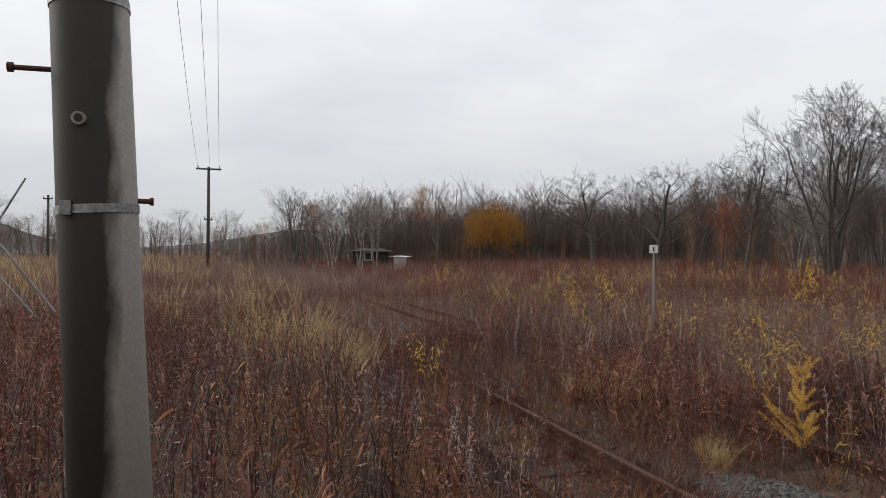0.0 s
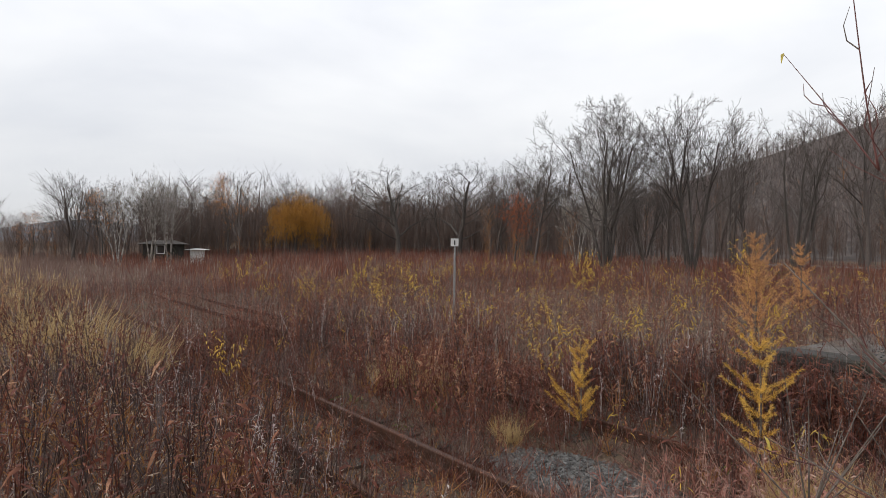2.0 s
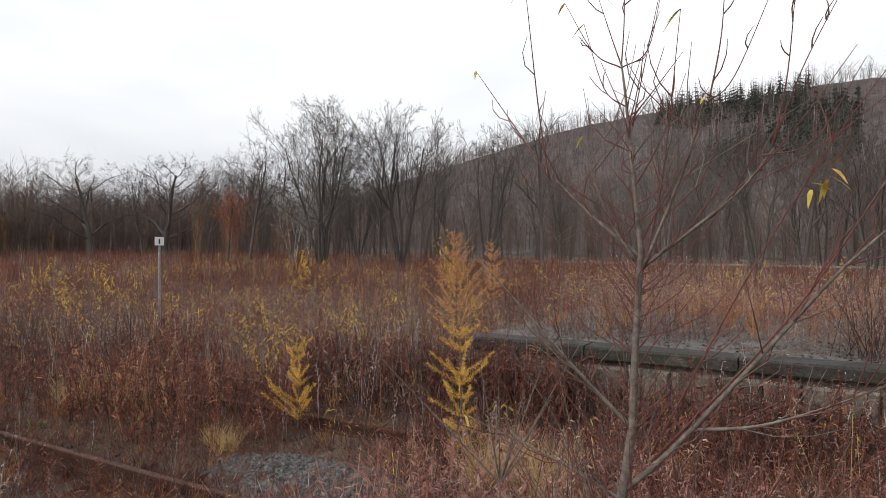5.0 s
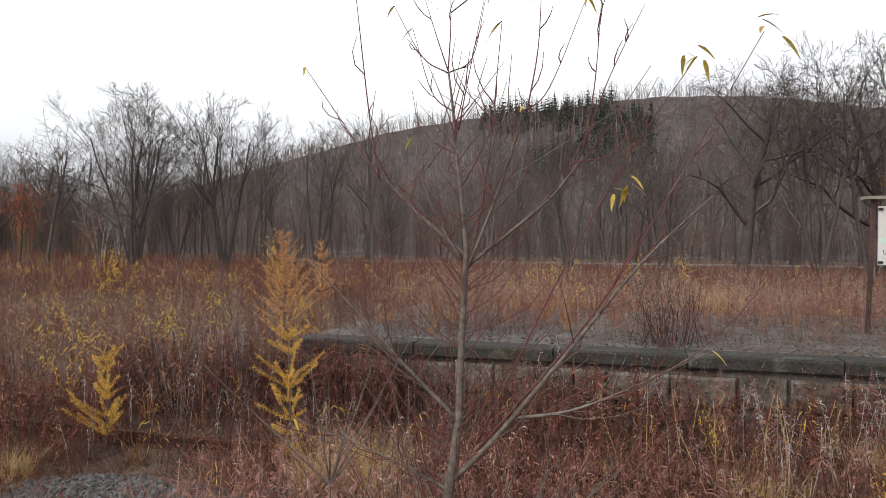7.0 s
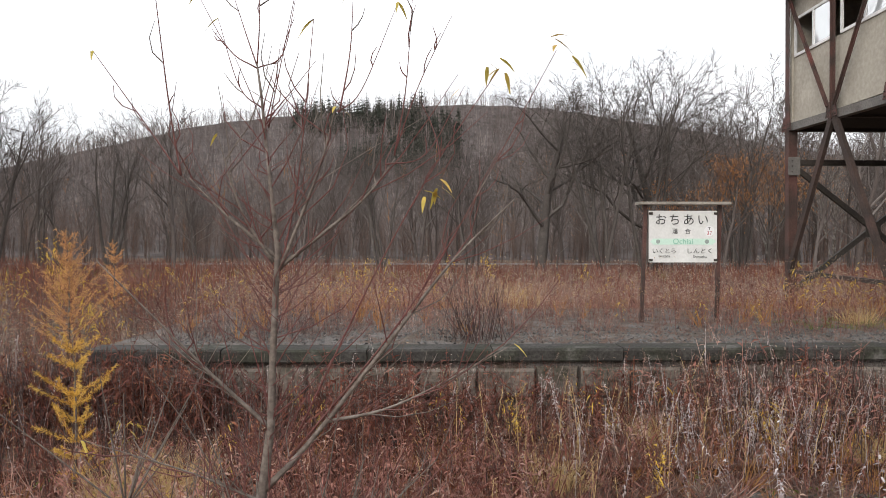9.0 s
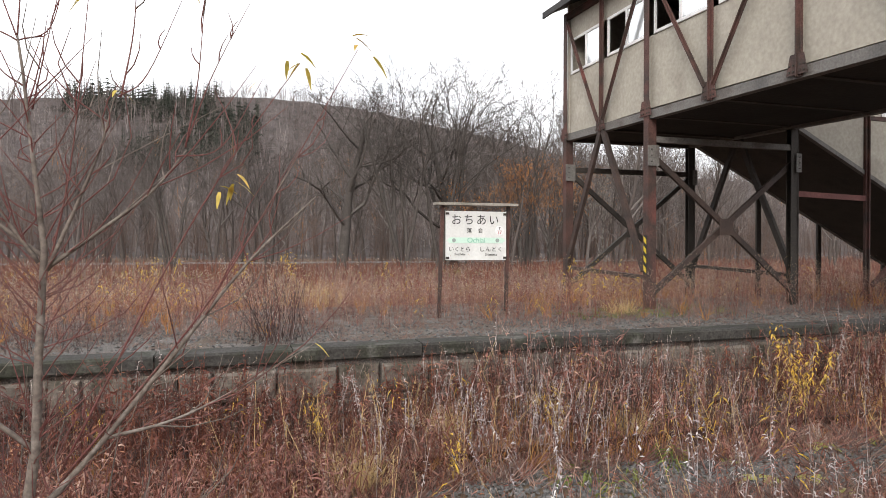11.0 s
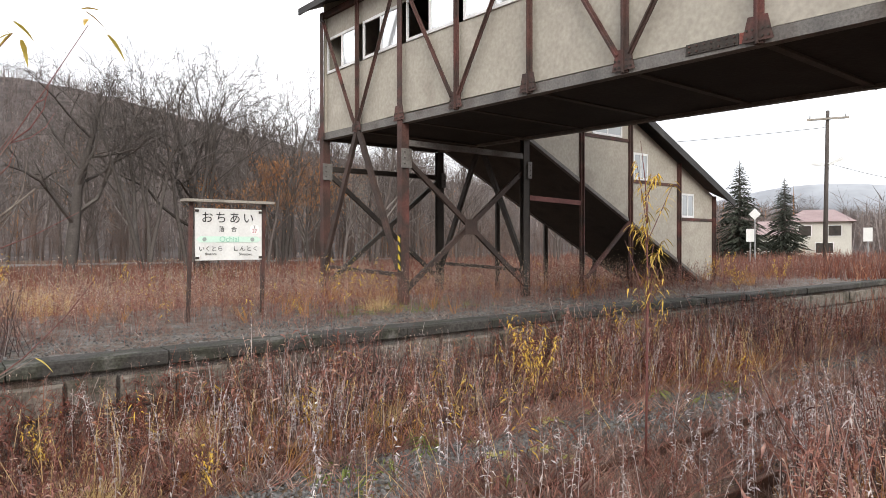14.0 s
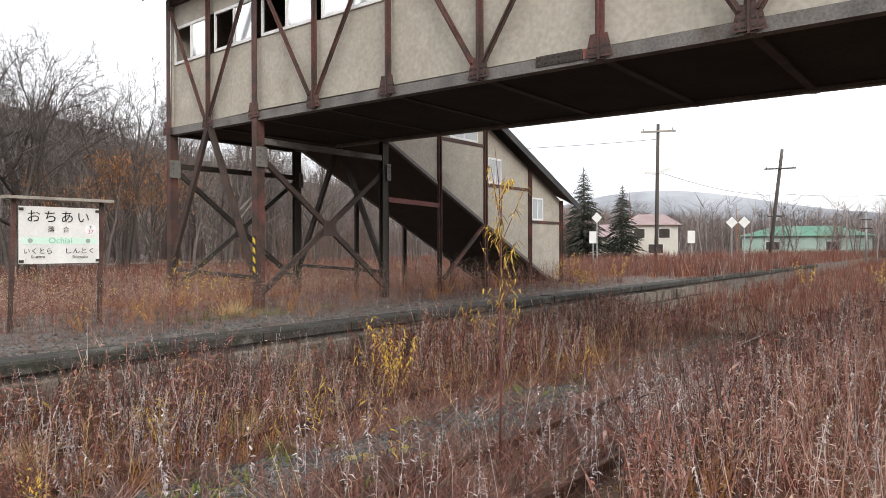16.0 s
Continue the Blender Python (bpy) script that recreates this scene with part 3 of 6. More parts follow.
for xx, face in ((NEAR, -1), (FAR, 1)):
    s = box(Soup(), min(xx, xx - face * 0.16), max(xx, xx - face * 0.16), BAYS[-1], BAYS[0] + 0.06, LOW, LOW + 0.17)
    part("bottom_chord", s, CHORD, bridge, "grey stained steel girder along the bottom")
    s = box(Soup(), min(xx, xx - face * 0.12), max(xx, xx - face * 0.12), BAYS[-1], BAYS[0] + 0.06, EAVE - 0.14, EAVE)
    part("top_chord", s, STEEL, bridge)
    wall = xx - face * 0.09
    for i in range(len(BAYS) - 1):
        y1, y0 = BAYS[i], BAYS[i + 1]
        s = box(Soup(), min(wall, wall - face * 0.05), max(wall, wall - face * 0.05), y0, y1 - 0.006, LOW + 0.17, SILL)
        part("wall_panel", s, PANEL, bridge)
        s = box(Soup(), min(wall, wall - face * 0.05), max(wall, wall - face * 0.05), y0, y1 - 0.006, HEAD, EAVE - 0.14)
        part("upper_panel", s, PANEL, bridge)
        s = Soup()
        a, b = y0 + 0.11, y1 - 0.11
        m = (a + b) / 2
        w0, w1 = min(wall - face * 0.01, wall + face * 0.03), max(wall - face * 0.01, wall + face * 0.03)
        for ya, yb, za, zb in ((a, b, SILL, SILL + 0.06), (a, b, HEAD - 0.06, HEAD), (a, a + 0.05, SILL + 0.06, HEAD - 0.06), (b - 0.05, b, SILL + 0.06, HEAD - 0.06),
                               (m - 0.03, m + 0.03, SILL + 0.06, HEAD - 0.06)):
            box(s, w0, w1, ya, yb, za, zb)
        win = part("window", s, FRAME, bridge, "white sliding window frame with a missing pane")
        gs = box(Soup(), wall + face * 0.004, wall + face * 0.010, a + 0.05, m - 0.03, SILL + 0.06, HEAD - 0.06)
        part("pane", gs, GLASS, win)
        if i in (3, 5, 7, 8):
            gs = box(Soup(), wall + face * 0.004, wall + face * 0.010, m + 0.03, b - 0.05, SILL + 0.06, HEAD - 0.06)
            part("pane", gs, GLASS, win)
    for i, y in enumerate(BAYS):
        wide = 0.16 if i in (0, 2) else 0.12
        bot = TOP - 0.1 if i in (0, 2) else LOW
        if i in (0, 2):
            # built-up column: two channels with a gap behind a front plate
            s = box(Soup(), min(xx + face * 0.035, xx + face * 0.02), max(xx + face * 0.035, xx + face * 0.02), y - wide / 2, y + wide / 2, bot, EAVE)
            box(s, min(xx + face * 0.02, xx - face * 0.16), max(xx + face * 0.02, xx - face * 0.16), y - wide / 2 + 0.012, y - wide / 2 + 0.028, bot, LOW - 0.004)
            box(s, min(xx + face * 0.02, xx - face * 0.16), max(xx + face * 0.02, xx - face * 0.16), y + wide / 2 - 0.028, y + wide / 2 - 0.012, bot, LOW - 0.004)
            # the far column is coloured darker to stand in for its shade
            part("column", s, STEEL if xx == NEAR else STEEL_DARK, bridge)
        else:
            s = box(Soup(), min(xx, xx + face * 0.03), max(xx, xx + face * 0.03), y - wide / 2, y + wide / 2, LOW - 0.03, EAVE)
            box(s, min(xx + face * 0.03, xx + face * 0.075), max(xx + face * 0.03, xx + face * 0.075), y - 0.012, y + 0.012, LOW - 0.03, EAVE)
            part("post", s, STEEL, bridge)
        if i % 2 == 1 and i + 1 < len(BAYS):
            for other in (BAYS[i - 1], BAYS[i + 1]):
                s = bar(Soup(), (xx + face * 0.05, y + (0.1 if other > y else -0.1), LOW + 0.22), (xx + face * 0.05, other + (-0.12 if other > y else 0.12), EAVE - 0.25), 0.09, 0.02)
                bar(s, (xx + face * 0.075, y + (0.1 if other > y else -0.1), LOW + 0.22), (xx + face * 0.075, other + (-0.12 if other > y else 0.12), EAVE - 0.25), 0.016, 0.05)
                part("truss_diagonal", s, STEEL, bridge)
        s = Soup()
        gx0, gx1 = min(xx + face * 0.042, xx + face * 0.054), max(xx + face * 0.042, xx + face * 0.054)
        s.add([(gx0, y - 0.19, LOW), (gx0, y + 0.19, LOW), (gx0, y + 0.12, LOW + 0.3), (gx0, y - 0.12, LOW + 0.3),
               (gx1, y - 0.19, LOW), (gx1, y + 0.19, LOW), (gx1, y + 0.12, LOW + 0.3), (gx1, y - 0.12, LOW + 0.3)], BOX_F)
        gp = part("gusset_plate", s, STEEL, bridge)
        for ry in (-0.13, -0.06, 0.06, 0.13):
            for rz in (0.05, 0.14):
                r = tube(Soup(), [(gx0 - 0.012, y + ry, LOW + rz), (gx1 + 0.012, y + ry, LOW + rz)], (0.016, 0.016), 6)
                if xx == NEAR:
                    part("rivet", r, STEEL_DARK, gp)
    # splice plate with rivets
    if xx == NEAR:
        s = box(Soup(), xx - 0.016, xx - 0.003, 4.05, 4.75, LOW + 0.015, LOW + 0.155)
        sp = part("splice_plate", s, STEEL_DARK, bridge)
        for k in range(7):
            for rz in (0.05, 0.12):
                part("rivet", tube(Soup(), [(xx - 0.03, 4.1 + k * 0.1, LOW + rz), (xx - 0.01, 4.1 + k * 0.1, LOW + rz)], (0.015, 0.015), 6), STEEL, sp)
        part("bare_patch", box(Soup(), xx - 0.008, xx - 0.002, 3.88, 4.04, LOW + 0.02, LOW + 0.15), surface("peeled_red_lead", [(0.20, 0.06, 0.045), (0.28, 0.10, 0.08)], 5, 40), bridge)

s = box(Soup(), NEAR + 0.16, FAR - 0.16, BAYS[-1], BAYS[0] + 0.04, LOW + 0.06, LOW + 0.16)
part("deck", s, UNDERDECK, bridge, "near-black underside of the deck")
for y in BAYS:
    part("cross_beam", box(Soup(), NEAR + 0.16, FAR - 0.16, y - 0.06, y + 0.06, LOW - 0.01, LOW + 0.06), STEEL_DARK, bridge)
part("end_wall", box(Soup(), NEAR + 0.05, FAR - 0.05, BAYS[0] - 0.03, BAYS[0] + 0.04, LOW + 0.17, EAVE + 0.9), PANEL, bridge)
mid = (NEAR + FAR) / 2
for a, b in ((NEAR - 0.42, mid), (FAR + 0.42, mid)):
    s = Soup()
    y0, y1, za, zb = BAYS[-1] - 0.3, BAYS[0] + 0.40, EAVE + 0.02, EAVE + 1.05
    s.add([(a, y0, za), (b, y0, zb), (b, y1, zb), (a, y1, za), (a, y0, za + 0.09), (b, y0, zb + 0.09), (b, y1, zb + 0.09), (a, y1, za + 0.09)], BOX_F)
    part("roof", s, ROOF, bridge)
part("eave_board", box(Soup(), NEAR - 0.44, NEAR - 0.40, BAYS[-1], BAYS[0] + 0.42, EAVE - 0.03, EAVE + 0.12), ROOF, bridge)

# the pier: inverted V below the near face, crossed bracing between the faces
Y_A, Y_B = BAYS[0], BAYS[2]
for xx in (NEAR, FAR):
    # far face of the pier: shade painted in by the darker steel
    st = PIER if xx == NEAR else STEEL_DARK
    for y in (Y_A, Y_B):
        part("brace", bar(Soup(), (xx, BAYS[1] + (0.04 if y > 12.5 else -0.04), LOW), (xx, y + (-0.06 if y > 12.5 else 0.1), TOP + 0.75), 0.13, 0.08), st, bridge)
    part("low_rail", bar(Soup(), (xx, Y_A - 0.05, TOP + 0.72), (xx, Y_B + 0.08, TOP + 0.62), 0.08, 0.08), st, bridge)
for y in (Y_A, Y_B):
    # the rear frame is likewise shaded by colour
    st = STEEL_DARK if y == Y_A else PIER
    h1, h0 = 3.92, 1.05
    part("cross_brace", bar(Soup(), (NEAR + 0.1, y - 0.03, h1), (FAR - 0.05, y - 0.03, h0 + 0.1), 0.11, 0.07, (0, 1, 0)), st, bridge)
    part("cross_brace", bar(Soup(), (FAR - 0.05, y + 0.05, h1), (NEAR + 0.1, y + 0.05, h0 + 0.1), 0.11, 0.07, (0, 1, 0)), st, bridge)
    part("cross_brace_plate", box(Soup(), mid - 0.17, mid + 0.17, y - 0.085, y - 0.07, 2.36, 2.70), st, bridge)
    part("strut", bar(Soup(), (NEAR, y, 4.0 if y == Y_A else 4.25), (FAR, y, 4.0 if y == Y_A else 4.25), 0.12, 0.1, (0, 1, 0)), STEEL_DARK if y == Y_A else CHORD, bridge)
    for xx in (NEAR, FAR):
        gp = part("gusset_plate", box(Soup(), xx - 0.06, xx + 0.2 if xx == NEAR else xx + 0.08, y - 0.11, y - 0.095, 3.72, 4.12), CHORD, bridge)
        for k in range(3):
            part("rivet", tube(Soup(), [(xx + 0.02, y - 0.125, 3.8 + k * 0.12), (xx + 0.02, y - 0.1, 3.8 + k * 0.12)], (0.015, 0.015), 6), STEEL_DARK, gp)
# hazard strip on the column
hs = box(Soup(), NEAR - 0.045, NEAR - 0.036, Y_B - 0.045, Y_B + 0.045, TOP + 0.68, TOP + 1.45)
strip = part("hazard_strip", hs, BLACK, bridge, "black and yellow striped warning strip")
for k in range(4):
    z = TOP + 0.70 + k * 0.19
    s = Soup().add([(NEAR - 0.05, Y_B - 0.045, z), (NEAR - 0.05, Y_B + 0.045, z + 0.07), (NEAR - 0.05, Y_B + 0.045, z + 0.17), (NEAR - 0.05, Y_B - 0.045, z + 0.10)], [(0, 1, 2, 3)])
    part("stripe", s, YELLOW, strip)

# the covered stair, running down along the platform
S_POST = [11.55, 13.75, 15.87, 18.33, 20.36]
SLOPE = -0.475


def under(x):
    return 4.72 + SLOPE * (x - 11.67)


def over(x):
    return 7.70 - 0.452 * (x - 11.6)


for yy, face in ((Y_B + 0.1, -1), (Y_A - 0.05, 1)):
    y0, y1 = min(yy, yy - face * 0.06), max(yy, yy - face * 0.06)
    for i in range(4):
        a, b = S_POST[i], S_POST[i + 1]
        za0, zb0 = max(under(a) + 0.1, TOP), max(under(b) + 0.1, TOP)
        za1, zb1 = over(a) - 0.05, over(b) - 0.05
        wa, wb = [(None, None), (14.45, 15.55), (16.0, 16.75), (18.5, 19.2)][i]
        sp = [(12.6, 13.5, 6.2, 6.9), (14.2, 15.5, 5.1, 5.95), (16.03, 16.72, 3.98, 4.75), (18.48, 19.18, 2.96, 3.70)][i]
        xa, xb, wz0, wz1 = sp

        def prism(x0, x1, zl0, zl1, zh0, zh1):
            return Soup().add([(x0, y0, zl0), (x1, y0, zl1), (x1, y1, zl1), (x0, y1, zl0), (x0, y0, zh0), (x1, y0, zh1), (x1, y1, zh1), (x0, y1, zh0)], BOX_F)

        lo = lambda q: max(under(q) + 0.1, TOP - 0.02)
        hi = lambda q: over(q) - 0.05
        part("stair_wall_panel", prism(a, xa, lo(a), lo(xa), hi(a), hi(xa)), PANEL, bridge)
        part("stair_wall_panel", prism(xb, b, lo(xb), lo(b), hi(xb), hi(b)), PANEL, bridge)
        part("stair_wall_panel", prism(xa, xb, lo(xa), lo(xb), wz0, wz0), PANEL, bridge)
        part("stair_wall_panel", prism(xa, xb, wz1, wz1, hi(xa), hi(xb)), PANEL, bridge)
        f = Soup()
        m = (xa + xb) / 2
        for q0, q1, r0, r1 in ((xa, xb, wz0, wz0 + 0.06), (xa, xb, wz1 - 0.06, wz1), (xa, xa + 0.05, wz0 + 0.06, wz1 - 0.06), (xb - 0.05, xb, wz0 + 0.06, wz1 - 0.06), (m - 0.025, m + 0.025, wz0 + 0.06, wz1 - 0.06)):
            box(f, q0, q1, y0 - 0.02, y1 + 0.01, r0, r1)
        win = part("window", f, FRAME, bridge, "white window frame in the stair wall")
        part("pane", box(Soup(), xa + 0.05, m - 0.025, yy - 0.003, yy + 0.003, wz0 + 0.06, wz1 - 0.06), GLASS, win)
        part("pane", box(Soup(), m + 0.025, xb - 0.05, yy - 0.003, yy + 0.003, wz0 + 0.06, wz1 - 0.06), GLASS, win)
        part("trim_board", box(Soup(), a + 0.06, b - 0.06, min(yy, yy + face * 0.025), max(yy, yy + face * 0.025), wz0 - 0.1, wz0 - 0.012), STEEL, bridge)
        s = Soup()
        ya, yb = min(yy + face * 0.03, yy - face * 0.08), max(yy + face * 0.03, yy - face * 0.08)
        s.add([(a, ya, under(a)), (b, ya, under(b)), (b, yb, under(b)), (a, yb, under(a)), (a, ya, under(a) + 0.1), (b, ya, under(b) + 0.1), (b, yb, under(b) + 0.1), (a, yb, under(a) + 0.1)], BOX_F)
        part("stringer", s, CHORD, bridge)
    for k, q in enumerate(S_POST[1:]):
        s = box(Soup(), q - 0.07, q + 0.07, min(yy, yy + face * 0.06), max(yy, yy + face * 0.06), TOP - 0.1, over(q) - 0.06)
        box(s, q - 0.015, q + 0.015, min(yy + face * 0.06, yy + face * 0.11), max(yy + face * 0.06, yy + face * 0.11), TOP - 0.1, over(q) - 0.06)
        # posts on the back wall carry their shade as a darker steel
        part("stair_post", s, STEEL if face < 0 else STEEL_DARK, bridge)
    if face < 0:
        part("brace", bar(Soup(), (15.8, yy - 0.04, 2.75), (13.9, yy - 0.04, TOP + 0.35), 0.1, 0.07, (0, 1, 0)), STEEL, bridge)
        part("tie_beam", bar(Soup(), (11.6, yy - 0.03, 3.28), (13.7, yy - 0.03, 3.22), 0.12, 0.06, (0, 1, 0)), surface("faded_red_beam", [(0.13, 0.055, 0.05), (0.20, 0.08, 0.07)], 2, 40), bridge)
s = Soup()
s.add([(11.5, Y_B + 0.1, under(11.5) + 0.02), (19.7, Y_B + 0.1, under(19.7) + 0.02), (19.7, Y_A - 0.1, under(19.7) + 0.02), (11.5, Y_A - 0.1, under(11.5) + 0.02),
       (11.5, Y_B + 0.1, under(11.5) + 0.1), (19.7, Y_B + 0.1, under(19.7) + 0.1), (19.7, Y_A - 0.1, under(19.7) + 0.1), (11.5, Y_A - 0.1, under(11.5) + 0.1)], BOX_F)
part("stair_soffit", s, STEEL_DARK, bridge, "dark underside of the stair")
s = Soup()
n = 22
for k in range(n):
    xa = 11.8 + k * (19.6 - 11.8) / n
    xb = 11.8 + (k + 1) * (19.6 - 11.8) / n
    box(s, xa, xb, Y_B + 0.18, Y_A - 0.14, under(xa) + 0.105, under(xa) + 0.16)
part("steps", s, CONCRETE, bridge)
for a, b in ((Y_B - 0.3, (Y_A + Y_B) / 2), (Y_A + 0.35, (Y_A + Y_B) / 2)):
    s = Soup()
    x0, x1 = FAR - 0.1, 21.0
    e, p = 0.0, 0.95
    s.add([(x0, a, over(x0) + e), (x1, a, over(x1) + e), (x1, b, over(x1) + p), (x0, b, over(x0) + p),
           (x0, a, over(x0) + e + 0.1), (x1, a, over(x1) + e + 0.1), (x1, b, over(x1) + p + 0.1), (x0, b, over(x0) + p + 0.1)], BOX_F)
    part("stair_roof", s, ROOF, bridge)
s = Soup()
s.add([(FAR, Y_B - 0.32, over(FAR) - 0.1), (21.0, Y_B - 0.32, over(21.0) - 0.1), (21.0, Y_B - 0.28, over(21.0) - 0.1), (FAR, Y_B - 0.28, over(FAR) - 0.1),
       (FAR, Y_B - 0.32, over(FAR) + 0.12), (21.0, Y_B - 0.32, over(21.0) + 0.12), (21.0, Y_B - 0.28, over(21.0) + 0.12), (FAR, Y_B - 0.28, over(FAR) + 0.12)], BOX_F)
part("barge_board", s, ROOF, bridge)

# the deck dips a little from the pier towards the middle of its span
done = set()
for ob in bridge.children_recursive:
    if ob.data.name in done:
        continue
    done.add(ob.data.name)
    for v in ob.data.vertices:
        v.co.z -= 0.02 * max(0.0, 11.0 - v.co.y)

# ---------------------------------------------------------------- the station name board
sign = empty("station_sign", "white enamel station name board with black writing on two posts", "sign")
SY = 10.9
for q, lean in ((3.55, -0.05), (4.79, -0.03)):
    part("post", bar(Soup(), (q + lean, SY + 0.06, TOP - 0.2), (q + 0.02, SY + 0.06, 2.86), 0.05, 0.07, (0, 1, 0)), STEEL, sign)
roofb = box(Soup(), 3.42, 4.94, SY - 0.10, SY + 0.14, 2.845, 2.89)
part("roof_board", roofb, PALEWOOD, sign, "weathered grey cover board")
board = part("board", box(Soup(), 3.61, 4.74, SY - 0.012, SY + 0.02, 1.89, 2.745), WHITE, sign)
for cx in (3.635, 4.715):
    for cz in (1.93, 2.70):
        part("clamp", box(Soup(), cx - 0.03, cx + 0.03, SY - 0.03, SY - 0.0125, cz - 0.02, cz + 0.02), STEEL_DARK, board)


def writing(text, x, z, size, material, parent, name="lettering", wide=None):
    cu = bpy.data.curves.new(name, "FONT")
    cu.body, cu.size, cu.align_x, cu.align_y, cu.extrude = text, size, "CENTER", "CENTER", 0.0008
    tmp = bpy.data.objects.new(name, cu)
    scene.collection.objects.link(tmp)
    bpy.context.view_layer.update()
    me = bpy.data.meshes.new_from_object(tmp.evaluated_get(bpy.context.evaluated_depsgraph_get()))
    bpy.data.objects.remove(tmp)
    me.materials.clear()
    me.materials.append(material)
    ob = new(name, me)
    ob.parent = parent
    k = 1.0
    if wide and len(me.vertices):
        span = max(v.co.x for v in me.vertices) - min(v.co.x for v in me.vertices)
        k = wide / max(span, 1e-4)
    ob.matrix_basis = pose(x, SY - 0.0185, z, 90, 0, 0) @ Matrix.Diagonal((k, 1, 1, 1))
    return ob


def disc(x, z, r, y, material, parent, name):
    a = np.linspace(0, 2 * np.pi, 24, endpoint=False)
    bm = bmesh.new()
    bm.faces.new([bm.verts.new((x + r * math.cos(t), y, z + r * math.sin(t))) for t in a])
    me = bpy.data.meshes.new(name)
    bm.to_mesh(me)
    bm.free()
    me.materials.append(material)
    ob = new(name, me)
    ob.parent = parent
    return ob


for ch, cx in zip("おちあい", (3.80, 4.03, 4.265, 4.50)):
    writing(ch, cx, 2.585, 0.20, BLACK, board)
writing("落", 4.04, 2.40, 0.10, BLACK, board)
writing("合", 4.25, 2.40, 0.10, BLACK, board)
s = Soup()
z0, z1, zm = 2.185, 2.285, 2.235
s.add([(3.68, SY - 0.016, z0), (4.66, SY - 0.016, z0), (4.66, SY - 0.016, z1), (3.68, SY - 0.016, z1), (3.62, SY - 0.016, zm), (4.73, SY - 0.016, zm)],
      [(0, 1, 2, 3), (0, 3, 4, 4), (1, 5, 2, 2)])
part("band", s, MINT, board, "pale green arrow band")
writing("Ochiai", 4.17, 2.235, 0.125, MINT_DARK, board, wide=0.33)
for q in (3.755, 4.57):
    disc(q, 2.235, 0.035, SY - 0.0175, GREYDOT, board, "dot")
disc(4.61, 2.41, 0.085, SY - 0.0145, surface("white_disc", [(0.78, 0.78, 0.78), (0.82, 0.82, 0.82)], 9, 60, 0.4, bump=0, spread=0.03), board, "number_disc")
writing("T", 4.61, 2.445, 0.07, BLACK, board)
writing("37", 4.61, 2.375, 0.09, surface("pink_lettering", [(0.45, 0.12, 0.14), (0.5, 0.16, 0.17)], 8, 50, 0.6, bump=0), board)
writing("いくとら", 3.86, 2.075, 0.095, BLACK, board, wide=0.38)
writing("しんとく", 4.45, 2.075, 0.095, BLACK, board, wide=0.40)
writing("Ikutora", 3.86, 1.995, 0.065, BLACK, board)
writing("Shintoku", 4.45, 1.985, 0.065, BLACK, board)

# ---------------------------------------------------------------- plants: patterns


def stalk_weed(g, h, leaves=13, plume=7, leaf=0.09, width=0.022, stem=0.005, segs=2, plain=False):
    """A dead upright weed: a stalk, withered hanging leaves, a tuft at the top."""
    s = Soup()
    bent = 0.5 if g.random() < 0.2 else 0.15
    lean = np.array((g.uniform(-bent, bent), g.uniform(-bent, bent), 1.0))
    p = np.array([np.zeros(3), lean * h * 0.5, lean * h + np.array((g.uniform(-0.05, 0.05), g.uniform(-0.05, 0.05), 0))])
    if plain:
        ribbon(s, p[0], p[2] - p[0], np.linalg.norm(p[2]), stem * 2, 0, 1, twist=np.array((g.uniform(-1, 1), g.uniform(-1, 1), 0.0)))
    else:
        tube(s, p, (stem, stem * 0.8, stem * 0.4), 3, cap=False)
    for i in range(leaves):
        t = g.uniform(0.12, 0.95)
        a = g.uniform(0, 6.283)
        b = p[0] + (p[2] - p[0]) * t
        L = leaf * g.uniform(0.6, 1.3)
        ribbon(s, b, (math.cos(a), math.sin(a), g.uniform(-0.5, 0.9)), L, width * g.uniform(0.7, 1.3), g.uniform(0.1, 1.0), segs, twist=np.array((g.gauss(0, 0.6), g.gauss(0, 0.6), 1.0)))
    for i in range(plume):
        a = g.uniform(0, 6.283)
        b = p[2] - lean * h * g.uniform(0.0, 0.16)
        ribbon(s, b, (math.cos(a), math.sin(a), g.uniform(0.5, 1.6)), g.uniform(0.03, 0.08), 0.008, 0.3, 1)
    return s.arrays()


def tuft(g, h, blades=16, width=0.010, spread=0.45, segs=3):
    s = Soup()
    for i in range(blades):
        a, r = g.uniform(0, 6.283), g.uniform(0, 0.07)
        L = h * g.uniform(0.6, 1.1)
        ribbon(s, (r * math.cos(a), r * math.sin(a), 0), (spread * math.cos(a) * g.random(), spread * math.sin(a) * g.random(), 1), L, width * g.uniform(0.7, 1.3), g.uniform(0.0, 0.25), segs,
               twist=np.array((math.cos(a + 1.3), math.sin(a + 1.3), 0.2)))
        if i % 3 == 0 and segs > 1:
            s.v[-1][-4:] += np.array((math.cos(a), math.sin(a), -0.5)) * 0.08
    return s.arrays()


